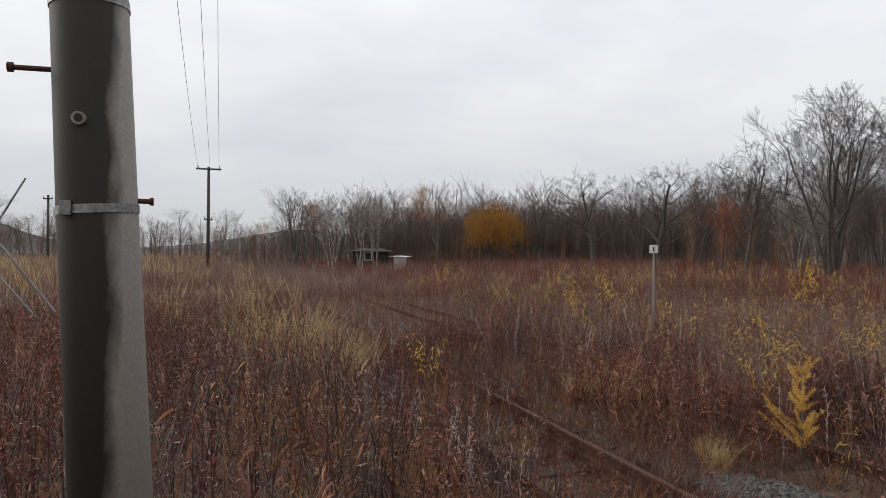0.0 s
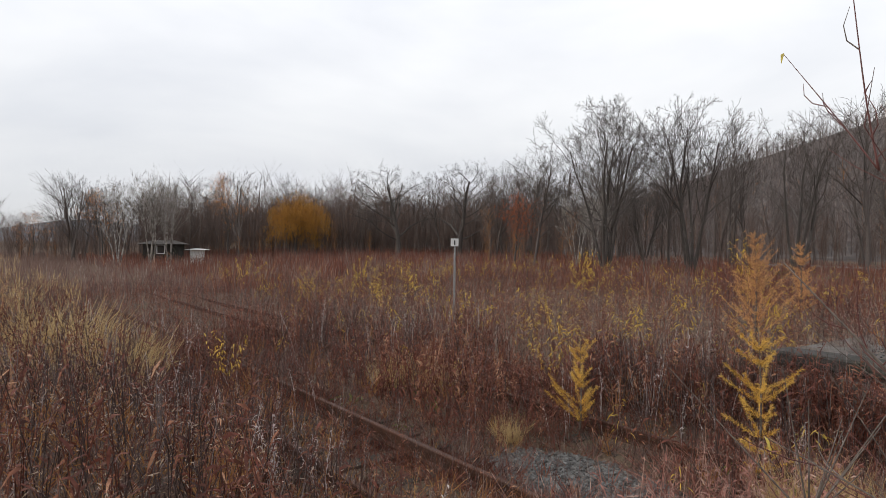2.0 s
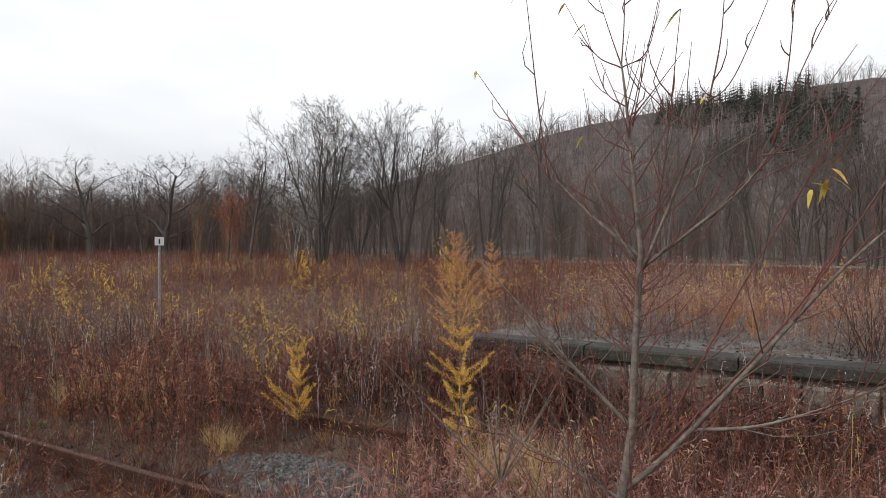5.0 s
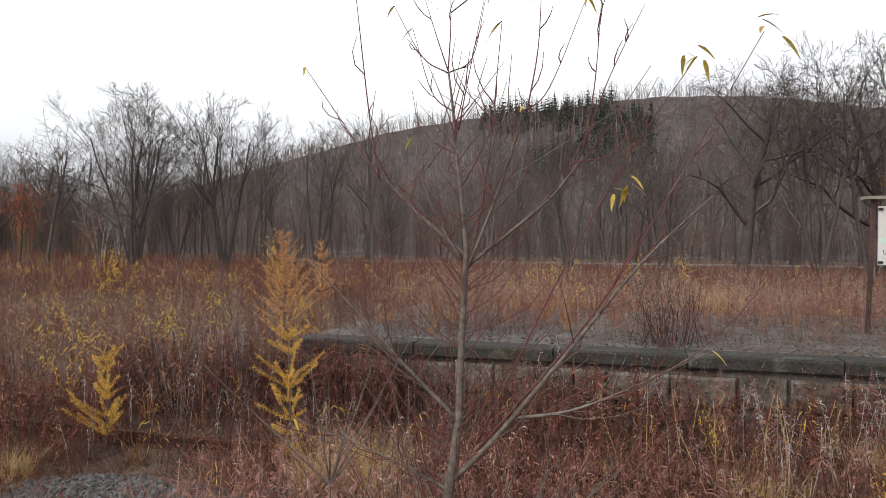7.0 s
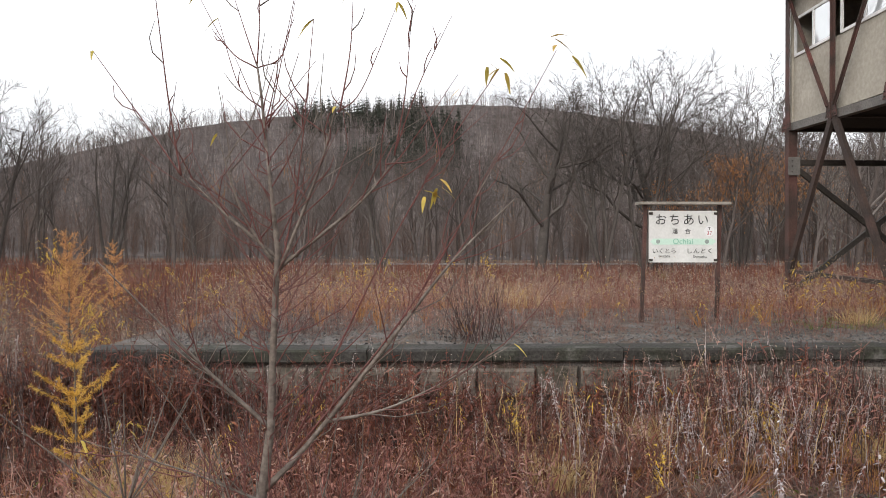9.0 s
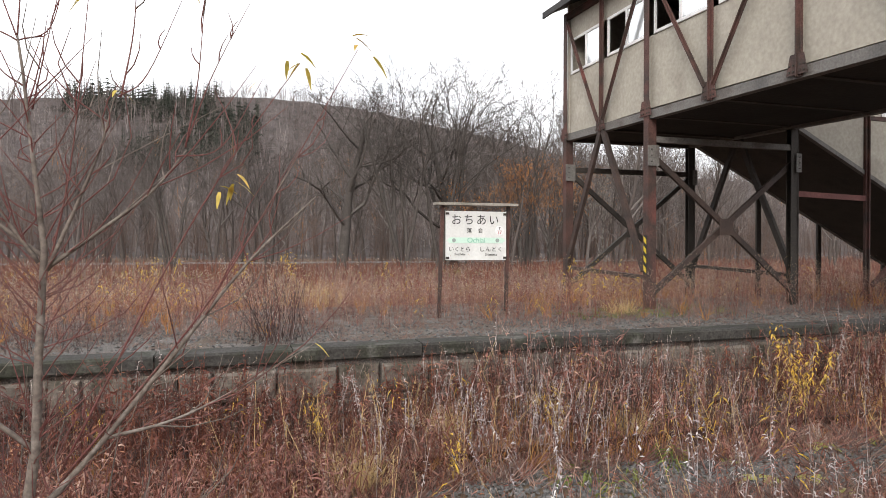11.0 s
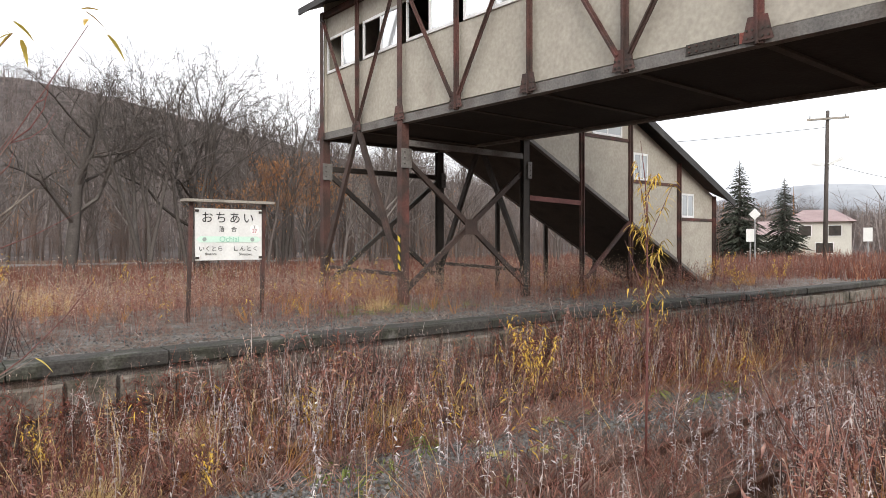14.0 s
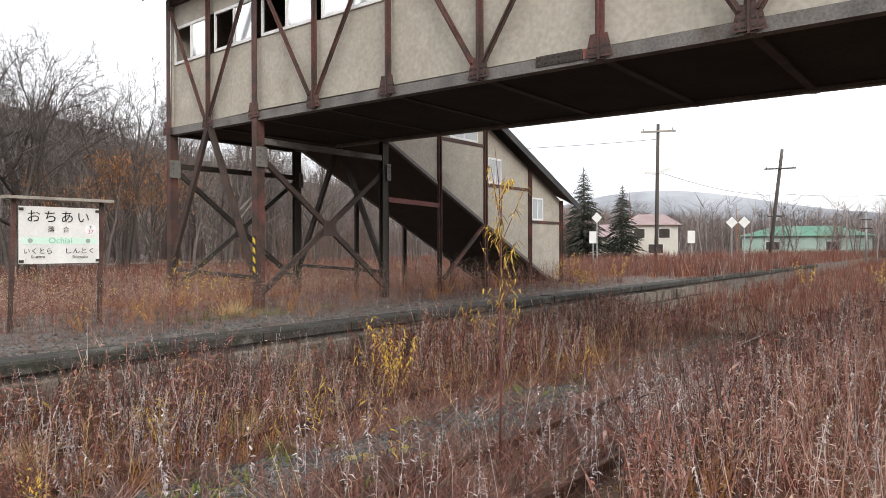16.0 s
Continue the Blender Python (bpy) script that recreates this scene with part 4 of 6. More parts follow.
def seed_weed(g, h):
    """A branching stalk with pale woolly seed heads."""
    s = Soup()
    p = np.array([(0, 0, 0), (g.uniform(-0.03, 0.03), g.uniform(-0.03, 0.03), h * 0.6), (g.uniform(-0.08, 0.08), g.uniform(-0.08, 0.08), h)])
    tube(s, p, (0.004, 0.003, 0.002), 3, cap=False)
    for i in range(22):
        t, a = g.uniform(0.45, 1.0), g.uniform(0, 6.283)
        b = np.array([np.interp(t, (0, 0.6, 1), p[:, k]) for k in range(3)])
        ribbon(s, b, (math.cos(a), math.sin(a), g.uniform(0, 1.2)), g.uniform(0.03, 0.07), g.uniform(0.008, 0.018), g.uniform(0.2, 0.9), 2)
    return s.arrays()


def far_clump(g, h):
    """Several upright stalks seen from far off."""
    s = Soup()
    for i in range(9):
        a, r = g.uniform(0, 6.283), g.uniform(0, 0.45)
        ribbon(s, (r * math.cos(a), r * math.sin(a), 0), (g.uniform(-0.2, 0.2), g.uniform(-0.2, 0.2), 1), h * g.uniform(0.6, 1.1), g.uniform(0.02, 0.06), g.uniform(0, 0.1), 1,
               twist=np.array((g.uniform(-1, 1), g.uniform(-1, 1), 0.0)))
    return s.arrays()


def leaf_bush(g, h, leaves=20, size=0.055):
    s = Soup()
    for i in range(leaves):
        t, a = g.uniform(0.35, 1.0), g.uniform(0, 6.283)
        r = 0.22 * (1.1 - t) * g.random() + 0.02
        ribbon(s, (r * math.cos(a), r * math.sin(a), h * t), (math.cos(a), math.sin(a), g.uniform(-0.8, 0.6)), size * g.uniform(0.7, 1.6), size * 0.26, g.uniform(0.3, 1.0), 2, twist=np.array((g.gauss(0, 1), g.gauss(0, 1), 0.6)))
    return s.arrays()


def speckle(g, h, n=11):
    """Small pale seed tufts and curled leaf tips in the upper half of a weed."""
    s = Soup()
    for i in range(n):
        a, r, z = g.uniform(0, 6.283), g.uniform(0.0, 0.09), h * g.uniform(0.45, 1.0)
        L = g.uniform(0.012, 0.03)
        ribbon(s, (r * math.cos(a), r * math.sin(a), z), (g.gauss(0, 1), g.gauss(0, 1), g.gauss(0, 0.8)), L, L * 0.55, 0.2, 1, twist=np.array((g.gauss(0, 1), g.gauss(0, 1), g.gauss(0, 1))))
    return s.arrays()


def scatter(patterns, xyz, g, scale=(0.8, 1.2), lean=0.12, tall=None):
    """Copies of the patterns at the places, joined into one soup."""
    out_ = Soup()
    n = len(xyz)
    if not n:
        return out_
    pick = g.integers(0, len(patterns), n)
    yaw, k = g.uniform(0, 2 * np.pi, n), g.uniform(*scale, n)
    if tall is not None:
        k = k * tall(xyz[:, 0], xyz[:, 1])
    tx, ty = g.normal(0, lean, n), g.normal(0, lean, n)
    for i, (v, f) in enumerate(patterns):
        m = np.where(pick == i)[0]
        if not len(m):
            continue
        c, s = np.cos(yaw[m])[:, None], np.sin(yaw[m])[:, None]
        kk = k[m][:, None]
        z = v[:, 2][None] * kk
        x = (v[:, 0][None] * c - v[:, 1][None] * s) * kk + tx[m][:, None] * z + xyz[m, 0][:, None]
        y = (v[:, 0][None] * s + v[:, 1][None] * c) * kk + ty[m][:, None] * z + xyz[m, 1][:, None]
        P = np.stack([x, y, z + xyz[m, 2][:, None]], -1).reshape(-1, 3)
        F = (f[None] + (np.arange(len(m)) * len(v))[:, None, None]).reshape(-1, 4)
        out_.add(P, F)
    return out_


def patchy(x, y, k, seed):
    """Soft patches between 0 and 1."""
    a = seed * 1.7
    return 0.5 + 0.25 * np.sin(k * x + 1.7 * np.sin(k * 0.8 * y + a) + a) + 0.25 * np.sin(k * 1.3 * y + 1.3 * np.sin(k * 1.1 * x - a) + 2 * a)


def spots(g, n, x0, x1, y0, y1, keep):
    x, y = g.uniform(x0, x1, n), g.uniform(y0, y1, n)
    m = g.random(n) < keep(x, y)
    x, y = x[m], y[m]
    z = np.where((y > EDGE + 0.1) & (x > END) & (y < 13.4), TOP - 0.01, ground_height(x, y) - 0.01)
    return np.stack([x, y, z], 1)


def ballast_near(x, y):
    return np.min([((x - c[0]) / r[0]) ** 2 + ((y - c[1]) / r[1]) ** 2 for c, r in PATCHES], axis=0)


def open_ground(x, y):
    """How freely weeds grow: not on the rails, little on the stones and the platform's edge, none at the viewer's feet."""
    k = np.ones_like(x)
    for r in RAILS[1:2]:
        k = np.where(np.abs(y - r) < 0.10, 0.05, k)
    k = np.where(np.abs(y - 3.95) < 0.30, k * 0.65, k)
    k = np.where(np.abs(y - 3.45) < 0.30, k * 0.8, k)
    k = np.where(ballast_near(x, y) < 1.0, k * 0.07, k)
    k = np.where((y > EDGE - 0.1) & (y < 9.3 - 0.35 * np.sin(x * 1.7)) & (x > END), k * 0.08, k)
    k = np.where((y > EDGE - 0.1) & (y < EDGE + 0.45) & (x > END), 0, k)
    k = np.where((x * x + y * y < 2.9 ** 2) | ((np.abs(x + 0.7) < 0.5) & (y < 2.7)), 0, k)
    return k


gen = np.random.default_rng(11)
g0 = random.Random(21)
P_WEED = [stalk_weed(g0, g0.uniform(0.55, 1.0)) for _ in range(12)]
P_THIN = [stalk_weed(g0, g0.uniform(0.6, 1.0), 9, 12, 0.06, 0.014, 0.0045, 1) for _ in range(10)]
P_LIGHT = [stalk_weed(g0, g0.uniform(0.55, 0.95), 10, 4, 0.085, 0.017, 0.006, 1, True) for _ in range(12)]
P_TUFT = [tuft(g0, g0.uniform(0.35, 0.7), 16, 0.012) for _ in range(8)]
P_SEED = [seed_weed(g0, g0.uniform(0.6, 1.05)) for _ in range(8)]
P_FAR = [far_clump(g0, g0.uniform(0.6, 0.95)) for _ in range(8)]
P_LEAF = [leaf_bush(g0, g0.uniform(0.6, 1.1), 16, 0.062) for _ in range(8)]
P_LOW = [leaf_bush(g0, g0.uniform(0.08, 0.2), 12, 0.07) for _ in range(6)]
P_MAT = [tuft(g0, g0.uniform(0.12, 0.3), 12, 0.014, 1.4, 1) for _ in range(6)]


def weeds(name, patterns, xyz, material, label, scale=(0.8, 1.2), lean=0.14, tall=None):
    return scatter(patterns, xyz, gen, scale, lean, tall).thing(name, material, label=label, category="weeds", kind="stuff")


def red_zone(x, y):
    return smooth(0.25, 0.75, patchy(x, y, 0.75, 1))


def near_height(x, y):
    """Weeds stay low along the near rail and on the track beds, taller in patches."""
    k = 0.5 + 0.55 * patchy(x, y, 1.3, 2) + 0.12 * smooth(0, 4, x)
    low = np.minimum(k, np.maximum(0.36, 1.9 * (1 - y / 3.77)))
    k = np.where((y > 2.3) & (y < 3.77), low + (k - low) * smooth(-6.3, -7.8, x) * 0.9, k)
    k = np.where((y >= 3.77) & (y < 4.5), np.minimum(k, 0.45), k)
    k = np.where((x > 0) & (y > 1.3) & (y < 3.8) & (x < 2.3 * y), np.minimum(k, 0.34), k)
    return np.where(ballast_near(x, y) < 1.7, np.minimum(k, 0.5), k)


P_SPECK = [speckle(g0, g0.uniform(0.5, 0.95)) for _ in range(10)]
P_MAT2 = [tuft(g0, g0.uniform(0.15, 0.4), 12, 0.010, 1.2, 2) for _ in range(6)]
SPECK = leafy("pale_specks", [(0.24, 0.17, 0.13), (0.34, 0.27, 0.23), (0.42, 0.33, 0.26), (0.30, 0.21, 0.12), (0.50, 0.44, 0.40)])
NEARBOX = (-15, 17, 1.3, 7.95)
weeds("russet_weeds", P_WEED, spots(gen, 13000, *NEARBOX, lambda x, y: open_ground(x, y) * (0.35 + 0.6 * red_zone(x, y)) * (1 - 0.6 * smooth(-1, 3, x))), RUSSET, "dead russet weeds with withered leaves", (0.8, 1.2), 0.16, tall=near_height)
weeds("tan_weeds", P_WEED, spots(gen, 7000, *NEARBOX, lambda x, y: open_ground(x, y) * smooth(-1.5, 3, x) * (0.4 + 0.6 * patchy(x, y, 1.1, 3))), TAN, "dead tan and pinkish weeds between the tracks", (0.75, 1.15), 0.18, tall=near_height)
weeds("brown_weeds", P_THIN, spots(gen, 11000, *NEARBOX, lambda x, y: open_ground(x, y) * (0.9 - 0.6 * red_zone(x, y))), PLUM, "plum-grey dead weed stalks", tall=near_height)
weeds("tawny_grass", P_TUFT, spots(gen, 3600, *NEARBOX, lambda x, y: open_ground(x, y) * np.clip(0.15 + 0.5 * patchy(x, y, 0.8, 4) * smooth(-3, 4, x), 0, 1)), TAWNY, "tawny withered grass between the tracks", (0.6, 1.1), 0.2, tall=near_height)
weeds("seed_stalks", P_SEED, spots(gen, 1800, *NEARBOX, lambda x, y: open_ground(x, y) * patchy(x, y, 0.9, 7) ** 2), SEED, "stalks with pale woolly seed heads", tall=near_height)
weeds("ground_litter", P_MAT, spots(gen, 7000, -15, 17, 1.3, 7.95, lambda x, y: np.where(ballast_near(x, y) < 0.8, 0.12, 1.0)), BROWN, "low mat of dead brown grass", (0.7, 1.4), 0.4)
weeds("russet_litter", P_MAT, spots(gen, 5000, -15, 17, 1.3, 7.95, lambda x, y: np.where(ballast_near(x, y) < 0.8, 0.10, 1.0) * red_zone(x, y)), RUSSET, "low mat of dead russet grass", (0.7, 1.4), 0.4)
weeds("green_weeds", P_LOW, spots(gen, 260, -9, 10, 3.9, 5.9, lambda x, y: patchy(x, y, 1.1, 9) ** 3), GREEN, "small green weeds low on the ground")

WALLSIDE = (-4.5, 17, 7.1, 7.95)
weeds("wallside_weeds", P_WEED, spots(gen, 1500, *WALLSIDE, lambda x, y: 0.35 + 0.6 * patchy(x, y, 0.9, 6)), RUSSET, "dead russet weeds against the platform wall", (0.7, 1.0))
weeds("wallside_weeds", P_THIN, spots(gen, 1700, *WALLSIDE, lambda x, y: 0.9 - 0.6 * patchy(x, y, 0.9, 6)), BROWN, "grey-brown weeds against the platform wall", (0.7, 1.0))
weeds("seed_stalks", P_SEED, spots(gen, 380, 1.8, 12, 0.2, 3.4, lambda x, y: open_ground(x, y) * (0.3 + 0.7 * patchy(x, y, 0.9, 8))), SEED, "stalks with pale woolly seed heads beside the near track", (0.6, 1.0))
weeds("ground_litter", P_MAT, spots(gen, 3000, 1.5, 14, -4, 1.4, lambda x, y: np.ones_like(x)), RUSSET, "low mat of dead russet grass", (0.8, 1.6), 0.4)
weeds("ground_litter", P_MAT, spots(gen, 3000, -14, -2, -4, 1.4, lambda x, y: np.ones_like(x)), BROWN, "low mat of dead brown grass", (0.8, 1.6), 0.4)
weeds("weed_seed_tufts", P_SPECK, spots(gen, 6500, *NEARBOX, open_ground), SPECK, "tiny pale seed tufts on the dead weeds", (0.9, 1.2), 0.16, tall=near_height)
weeds("weed_seed_tufts", P_SPECK, spots(gen, 2600, -14, -2.2, -4, 1.4, open_ground), SPECK, "tiny pale seed tufts on the weeds by the pole", (0.8, 1.1), 0.16)
weeds("weed_seed_tufts", P_SPECK, spots(gen, 2600, 1.8, 14, -3, 1.5, open_ground), SPECK, "tiny pale seed tufts on the weeds by the near track", (0.8, 1.1), 0.16)
weeds("weed_seed_tufts", P_SPECK, spots(gen, 1500, -16, -4.3, 7.6, 16, lambda x, y: np.ones_like(x)), SPECK, "tiny pale seed tufts in the open yard", (1.0, 1.3), 0.16)
weeds("tawny_litter", P_MAT2, spots(gen, 3200, 1.0, 16, 3.0, 7.9, lambda x, y: np.where(ballast_near(x, y) < 0.9, 0.12, 0.8)), BROWN, "tangled low dead grass between the tracks", (0.7, 1.3), 0.4)
weeds("seed_stalks", P_SEED, spots(gen, 600, 1, 11, 4.0, 7.6, lambda x, y: open_ground(x, y) * patchy(x, y, 1.1, 5)), SEED, "stalks with pale woolly seed heads between the tracks", (0.6, 1.0))
weeds("pale_stalks", P_THIN, spots(gen, 350, 0, 16, 4.0, 7.9, open_ground), STRAW, "pale dry stalks between the tracks", (0.6, 1.0), 0.2)
CENTRES = np.array(((2.65, 5.5), (6.6, 2.9), (4.2, 4.7), (7.4, 3.2), (3.3, 6.3), (5.6, 2.7), (8.6, 3.0)))
pick_ = gen.integers(0, len(CENTRES), 140)
wx, wy = CENTRES[pick_, 0] + gen.normal(0, 0.55, 140), CENTRES[pick_, 1] + gen.normal(0, 0.4, 140)
P_WOOL = [stalk_weed(g0, g0.uniform(0.6, 0.95), 26, 0, 0.045, 0.017, 0.003, 2) for _ in range(8)]
weeds("woolly_stalks", P_WOOL, np.stack([wx, wy, ground_height(wx, wy) - 0.01], 1), leafy("white_withered_leaves", [(0.10, 0.075, 0.075), (0.46, 0.42, 0.42), (0.20, 0.16, 0.16), (0.62, 0.59, 0.59)]), "stalks with curled whitish withered leaves", (0.6, 1.0))
P_ARCH = [tuft(g0, g0.uniform(0.4, 0.7), 7, 0.009, 0.9, 5) for _ in range(6)]
weeds("arching_grass", P_ARCH, spots(gen, 420, 0, 15, 3.9, 7.9, lambda x, y: open_ground(x, y) * (0.2 + 0.6 * patchy(x, y, 1.2, 6))), leafy("buff_grass", [(0.26, 0.17, 0.10), (0.38, 0.27, 0.17), (0.30, 0.19, 0.11), (0.46, 0.35, 0.23)]), "arching pale blades of dead grass between the tracks", (0.6, 1.0), 0.25)
weeds("arching_grass", P_ARCH, spots(gen, 500, -9, -2.5, 0.2, 3.4, lambda x, y: open_ground(x, y) * patchy(x, y, 1.2, 8)), TAWNY, "arching russet blades of dead grass beside the track", (0.6, 1.0), 0.25)
PLATSPECK = (-3.8, 16, 9.4, 14)
weeds("weed_seed_tufts", P_SPECK, spots(gen, 4500, *PLATSPECK, open_ground), SPECK, "tiny pale seed tufts on the platform weeds", (0.9, 1.2), 0.16)
PLATBOX = (-4.0, 26, 8.4, 20)
under_bridge = lambda x, y: np.where((x > 8.5) & (x < 20) & (y > 11.6) & (y < 14.3), 0.35, 1.0)
weeds("platform_weeds", P_LIGHT, spots(gen, 7500, *PLATBOX, lambda x, y: open_ground(x, y) * (0.45 + 0.5 * red_zone(x, y)) * under_bridge(x, y)), RUSSET, "dead russet weeds on the platform", (0.65, 1.0))
weeds("platform_weeds", P_LIGHT, spots(gen, 7500, *PLATBOX, lambda x, y: open_ground(x, y) * (0.25 + 0.75 * patchy(x, y, 0.9, 2)) * under_bridge(x, y)), TAN, "dead tan weeds on the platform", (0.65, 1.0))
weeds("platform_weeds", P_LIGHT, spots(gen, 6000, *PLATBOX, lambda x, y: open_ground(x, y) * (0.8 - 0.6 * red_zone(x, y)) * under_bridge(x, y)), BROWN, "grey-brown dead weeds on the platform", (0.65, 1.0))
weeds("platform_grass", P_TUFT, spots(gen, 900, *PLATBOX, lambda x, y: open_ground(x, y) * patchy(x, y, 0.7, 12) ** 2), TAWNY, "tawny grass on the platform", (0.6, 1.0), 0.2)
weeds("platform_litter", P_MAT, spots(gen, 4500, -4, 22, 8.5, 14, lambda x, y: np.where(y < 9.3, 0.35, 0.9)), BROWN, "dead leaves and low grass on the platform", (0.5, 1.0), 0.4)
weeds("platform_green", P_MAT, spots(gen, 130, 5.5, 9.5, 9.8, 11.6, lambda x, y: patchy(x, y, 1.3, 3)), GREEN, "low green grass on the platform", (0.6, 1.1), 0.3)

# the open field to the west and beyond
MID = (-26, -4.3, 7.6, 24)
weeds("field_weeds", P_LIGHT, spots(gen, 10500, *MID, lambda x, y: 0.55 + 0.45 * red_zone(x, y)), RUSSET, "dead russet weeds in the open yard", (0.8, 1.25))
weeds("field_weeds", P_LIGHT, spots(gen, 6500, *MID, lambda x, y: 0.9 - 0.6 * red_zone(x, y)), PLUM, "plum-grey dead weeds in the open yard", (0.8, 1.25))
WEST = (-30, -14.5, -9, 8)
weeds("field_weeds", P_LIGHT, spots(gen, 5000, *WEST, lambda x, y: 0.4 + 0.5 * red_zone(x, y)), RUSSET, "dead russet weeds along the track", (0.7, 1.1))
weeds("field_weeds", P_LIGHT, spots(gen, 3300, *WEST, lambda x, y: 0.8 - 0.5 * red_zone(x, y)), PLUM, "plum-grey dead weeds along the track", (0.7, 1.1))
OVERRAIL = (-30, -7.5, 2.3, 7.7)
weeds("track_weeds", P_LIGHT, spots(gen, 2600, *OVERRAIL, lambda x, y: 0.5 + 0.4 * patchy(x, y, 1.0, 4)), PLUM, "plum-grey dead weeds over the rails", (0.5, 0.9))
weeds("track_weeds", P_LIGHT, spots(gen, 2000, *OVERRAIL, lambda x, y: 0.5 + 0.4 * patchy(x, y, 1.0, 9)), RUSSET, "dead russet weeds over the rails", (0.5, 0.9))
cx_, cy_ = 0.62 + gen.normal(0, 0.2, 70), 8.75 + gen.normal(0, 0.14, 70)
weeds("dark_clump", P_THIN, np.stack([cx_, cy_, np.full(70, TOP - 0.01)], 1), PLUM, "dense dark clump of weeds with pale seed heads on the platform", (0.8, 1.1), 0.2)
weeds("weed_seed_tufts", P_SPECK, np.stack([cx_, cy_, np.full(70, TOP - 0.01)], 1), SPECK, "tiny pale seed tufts on the dark clump", (1.0, 1.2), 0.2)
weeds("rail_weeds", P_THIN, spots(gen, 700, -9, -3.2, 3.5, 4.15, lambda x, y: smooth(0.35, 0.75, patchy(x, y, 2.3, 5))), PLUM, "low dead weeds leaning over the rail", (0.3, 0.6), 0.3)
weeds("rail_weeds", P_MAT2, spots(gen, 500, -9, -3.2, 3.5, 4.15, lambda x, y: patchy(x, y, 2.3, 5)), RUSSET, "low dead russet grass over the rail", (0.5, 0.9), 0.4)
weeds("platform_end_weeds", P_WEED, spots(gen, 420, -6.5, -2.4, 6.9, 7.93, lambda x, y: np.ones_like(x)), RUSSET, "dead russet weeds round the platform's end", (0.85, 1.15), 0.14)
weeds("platform_end_weeds", P_THIN, spots(gen, 420, -6.5, -2.4, 6.9, 7.93, lambda x, y: np.ones_like(x)), PLUM, "plum-grey dead weeds round the platform's end", (0.85, 1.15), 0.14)
weeds("platform_end_weeds", P_LIGHT, spots(gen, 380, -4.0, -1.2, 8.4, 10.2, lambda x, y: 0.3 + 0.7 * patchy(x, y, 2.0, 3)), PLUM, "thin dead weeds on the platform's end", (0.4, 0.9), 0.16)
weeds("tan_litter", P_MAT2, spots(gen, 5000, -4, 15, 3.0, 7.9, lambda x, y: np.where(ballast_near(x, y) < 0.9, 0.1, 0.85)), TAN, "tangled low tan litter between the tracks", (0.6, 1.2), 0.4)
weeds("foot_weeds", P_WEED, spots(gen, 650, -2.8, 0.8, 3.1, 5.4, lambda x, y: np.ones_like(x)), TAN, "dead tan weeds about the willow's foot", (0.5, 0.85), 0.2)
NEARWEST = (-15, -2.2, -5, 1.4)
weeds("field_weeds", P_WEED, spots(gen, 3600, *NEARWEST, lambda x, y: open_ground(x, y) * (0.4 + 0.5 * red_zone(x, y))), RUSSET, "dead russet weeds beside the pole", (0.7, 1.1))
weeds("field_weeds", P_THIN, spots(gen, 3400, *NEARWEST, lambda x, y: open_ground(x, y) * (0.9 - 0.5 * red_zone(x, y))), PLUM, "plum-grey dead weeds beside the pole", (0.7, 1.1))
NEAREAST = (1.8, 17, -6, 1.5)
weeds("field_weeds", P_THIN, spots(gen, 5000, *NEAREAST, lambda x, y: open_ground(x, y) * 0.7), TAN, "dead tan-pink stalks beside the near track", (0.7, 1.1))
far_land = lambda x, y: np.where((x > -26) & (x < 26) & (y < 20) & (y > -8), 0, 1.0)
weeds("far_weeds", P_FAR, spots(gen, 15000, -75, 60, 8, 44, lambda x, y: far_land(x, y) * (0.4 + 0.6 * red_zone(x, y))), RUSSET, "dead russet weeds across the yard", (0.8, 1.3))
weeds("far_weeds", P_FAR, spots(gen, 9000, -75, 60, 8, 44, lambda x, y: far_land(x, y) * (0.9 - 0.6 * red_zone(x, y))), BROWN, "grey-brown dead weeds across the yard", (0.8, 1.3))
weeds("far_weeds", P_FAR, spots(gen, 5000, -90, -26, -22, 9, lambda x, y: np.ones_like(x) * 0.9), BROWN, "brown weeds along the old line", (0.7, 1.1))
weeds("far_grass", P_FAR, spots(gen, 2600, -75, -16, -16, 3.5, lambda x, y: patchy(x, y, 0.25, 5) ** 2), STRAW, "straw-yellow grass along the old line", (0.7, 1.2))
weeds("far_weeds", P_FAR, spots(gen, 8000, 16, 100, -16, 14, lambda x, y: np.where((y > 7.5) & (x < 24), 0, 0.9)), RUSSET, "dead russet weeds beside the tracks", (0.7, 1.15))
weeds("far_weeds", P_FAR, spots(gen, 4000, 16, 100, -16, 14, lambda x, y: np.where((y > 7.5) & (x < 24), 0, 0.9)), BROWN, "brown weeds beside the tracks", (0.7, 1.15))
weeds("yellow_undergrowth", P_LEAF, spots(gen, 1250, -30, -5, 7.8, 26, lambda x, y: patchy(x, y, 0.5, 15) ** 2), GOLD, "yellow willow leaves among the weeds", (0.9, 1.4))
weeds("yellow_undergrowth", P_LEAF, spots(gen, 90, 0, 13, 4.0, 7.9, lambda x, y: open_ground(x, y) * patchy(x, y, 0.9, 19)), GOLD, "yellow leaves among the weeds between the tracks", (0.5, 0.95))
weeds("yellow_undergrowth", P_LEAF, spots(gen, 800, -14, 15, 4.0, 20, lambda x, y: open_ground(x, y) * patchy(x, y, 0.7, 17) ** 2), GOLD, "yellow leaves among the weeds", (0.6, 1.1))
weeds("green_bank", P_FAR, spots(gen, 2500, -45, 20, 33, 40, lambda x, y: np.ones_like(x)), GREEN, "green grass bank below the trees", (0.25, 0.5))

# ---------------------------------------------------------------- trees


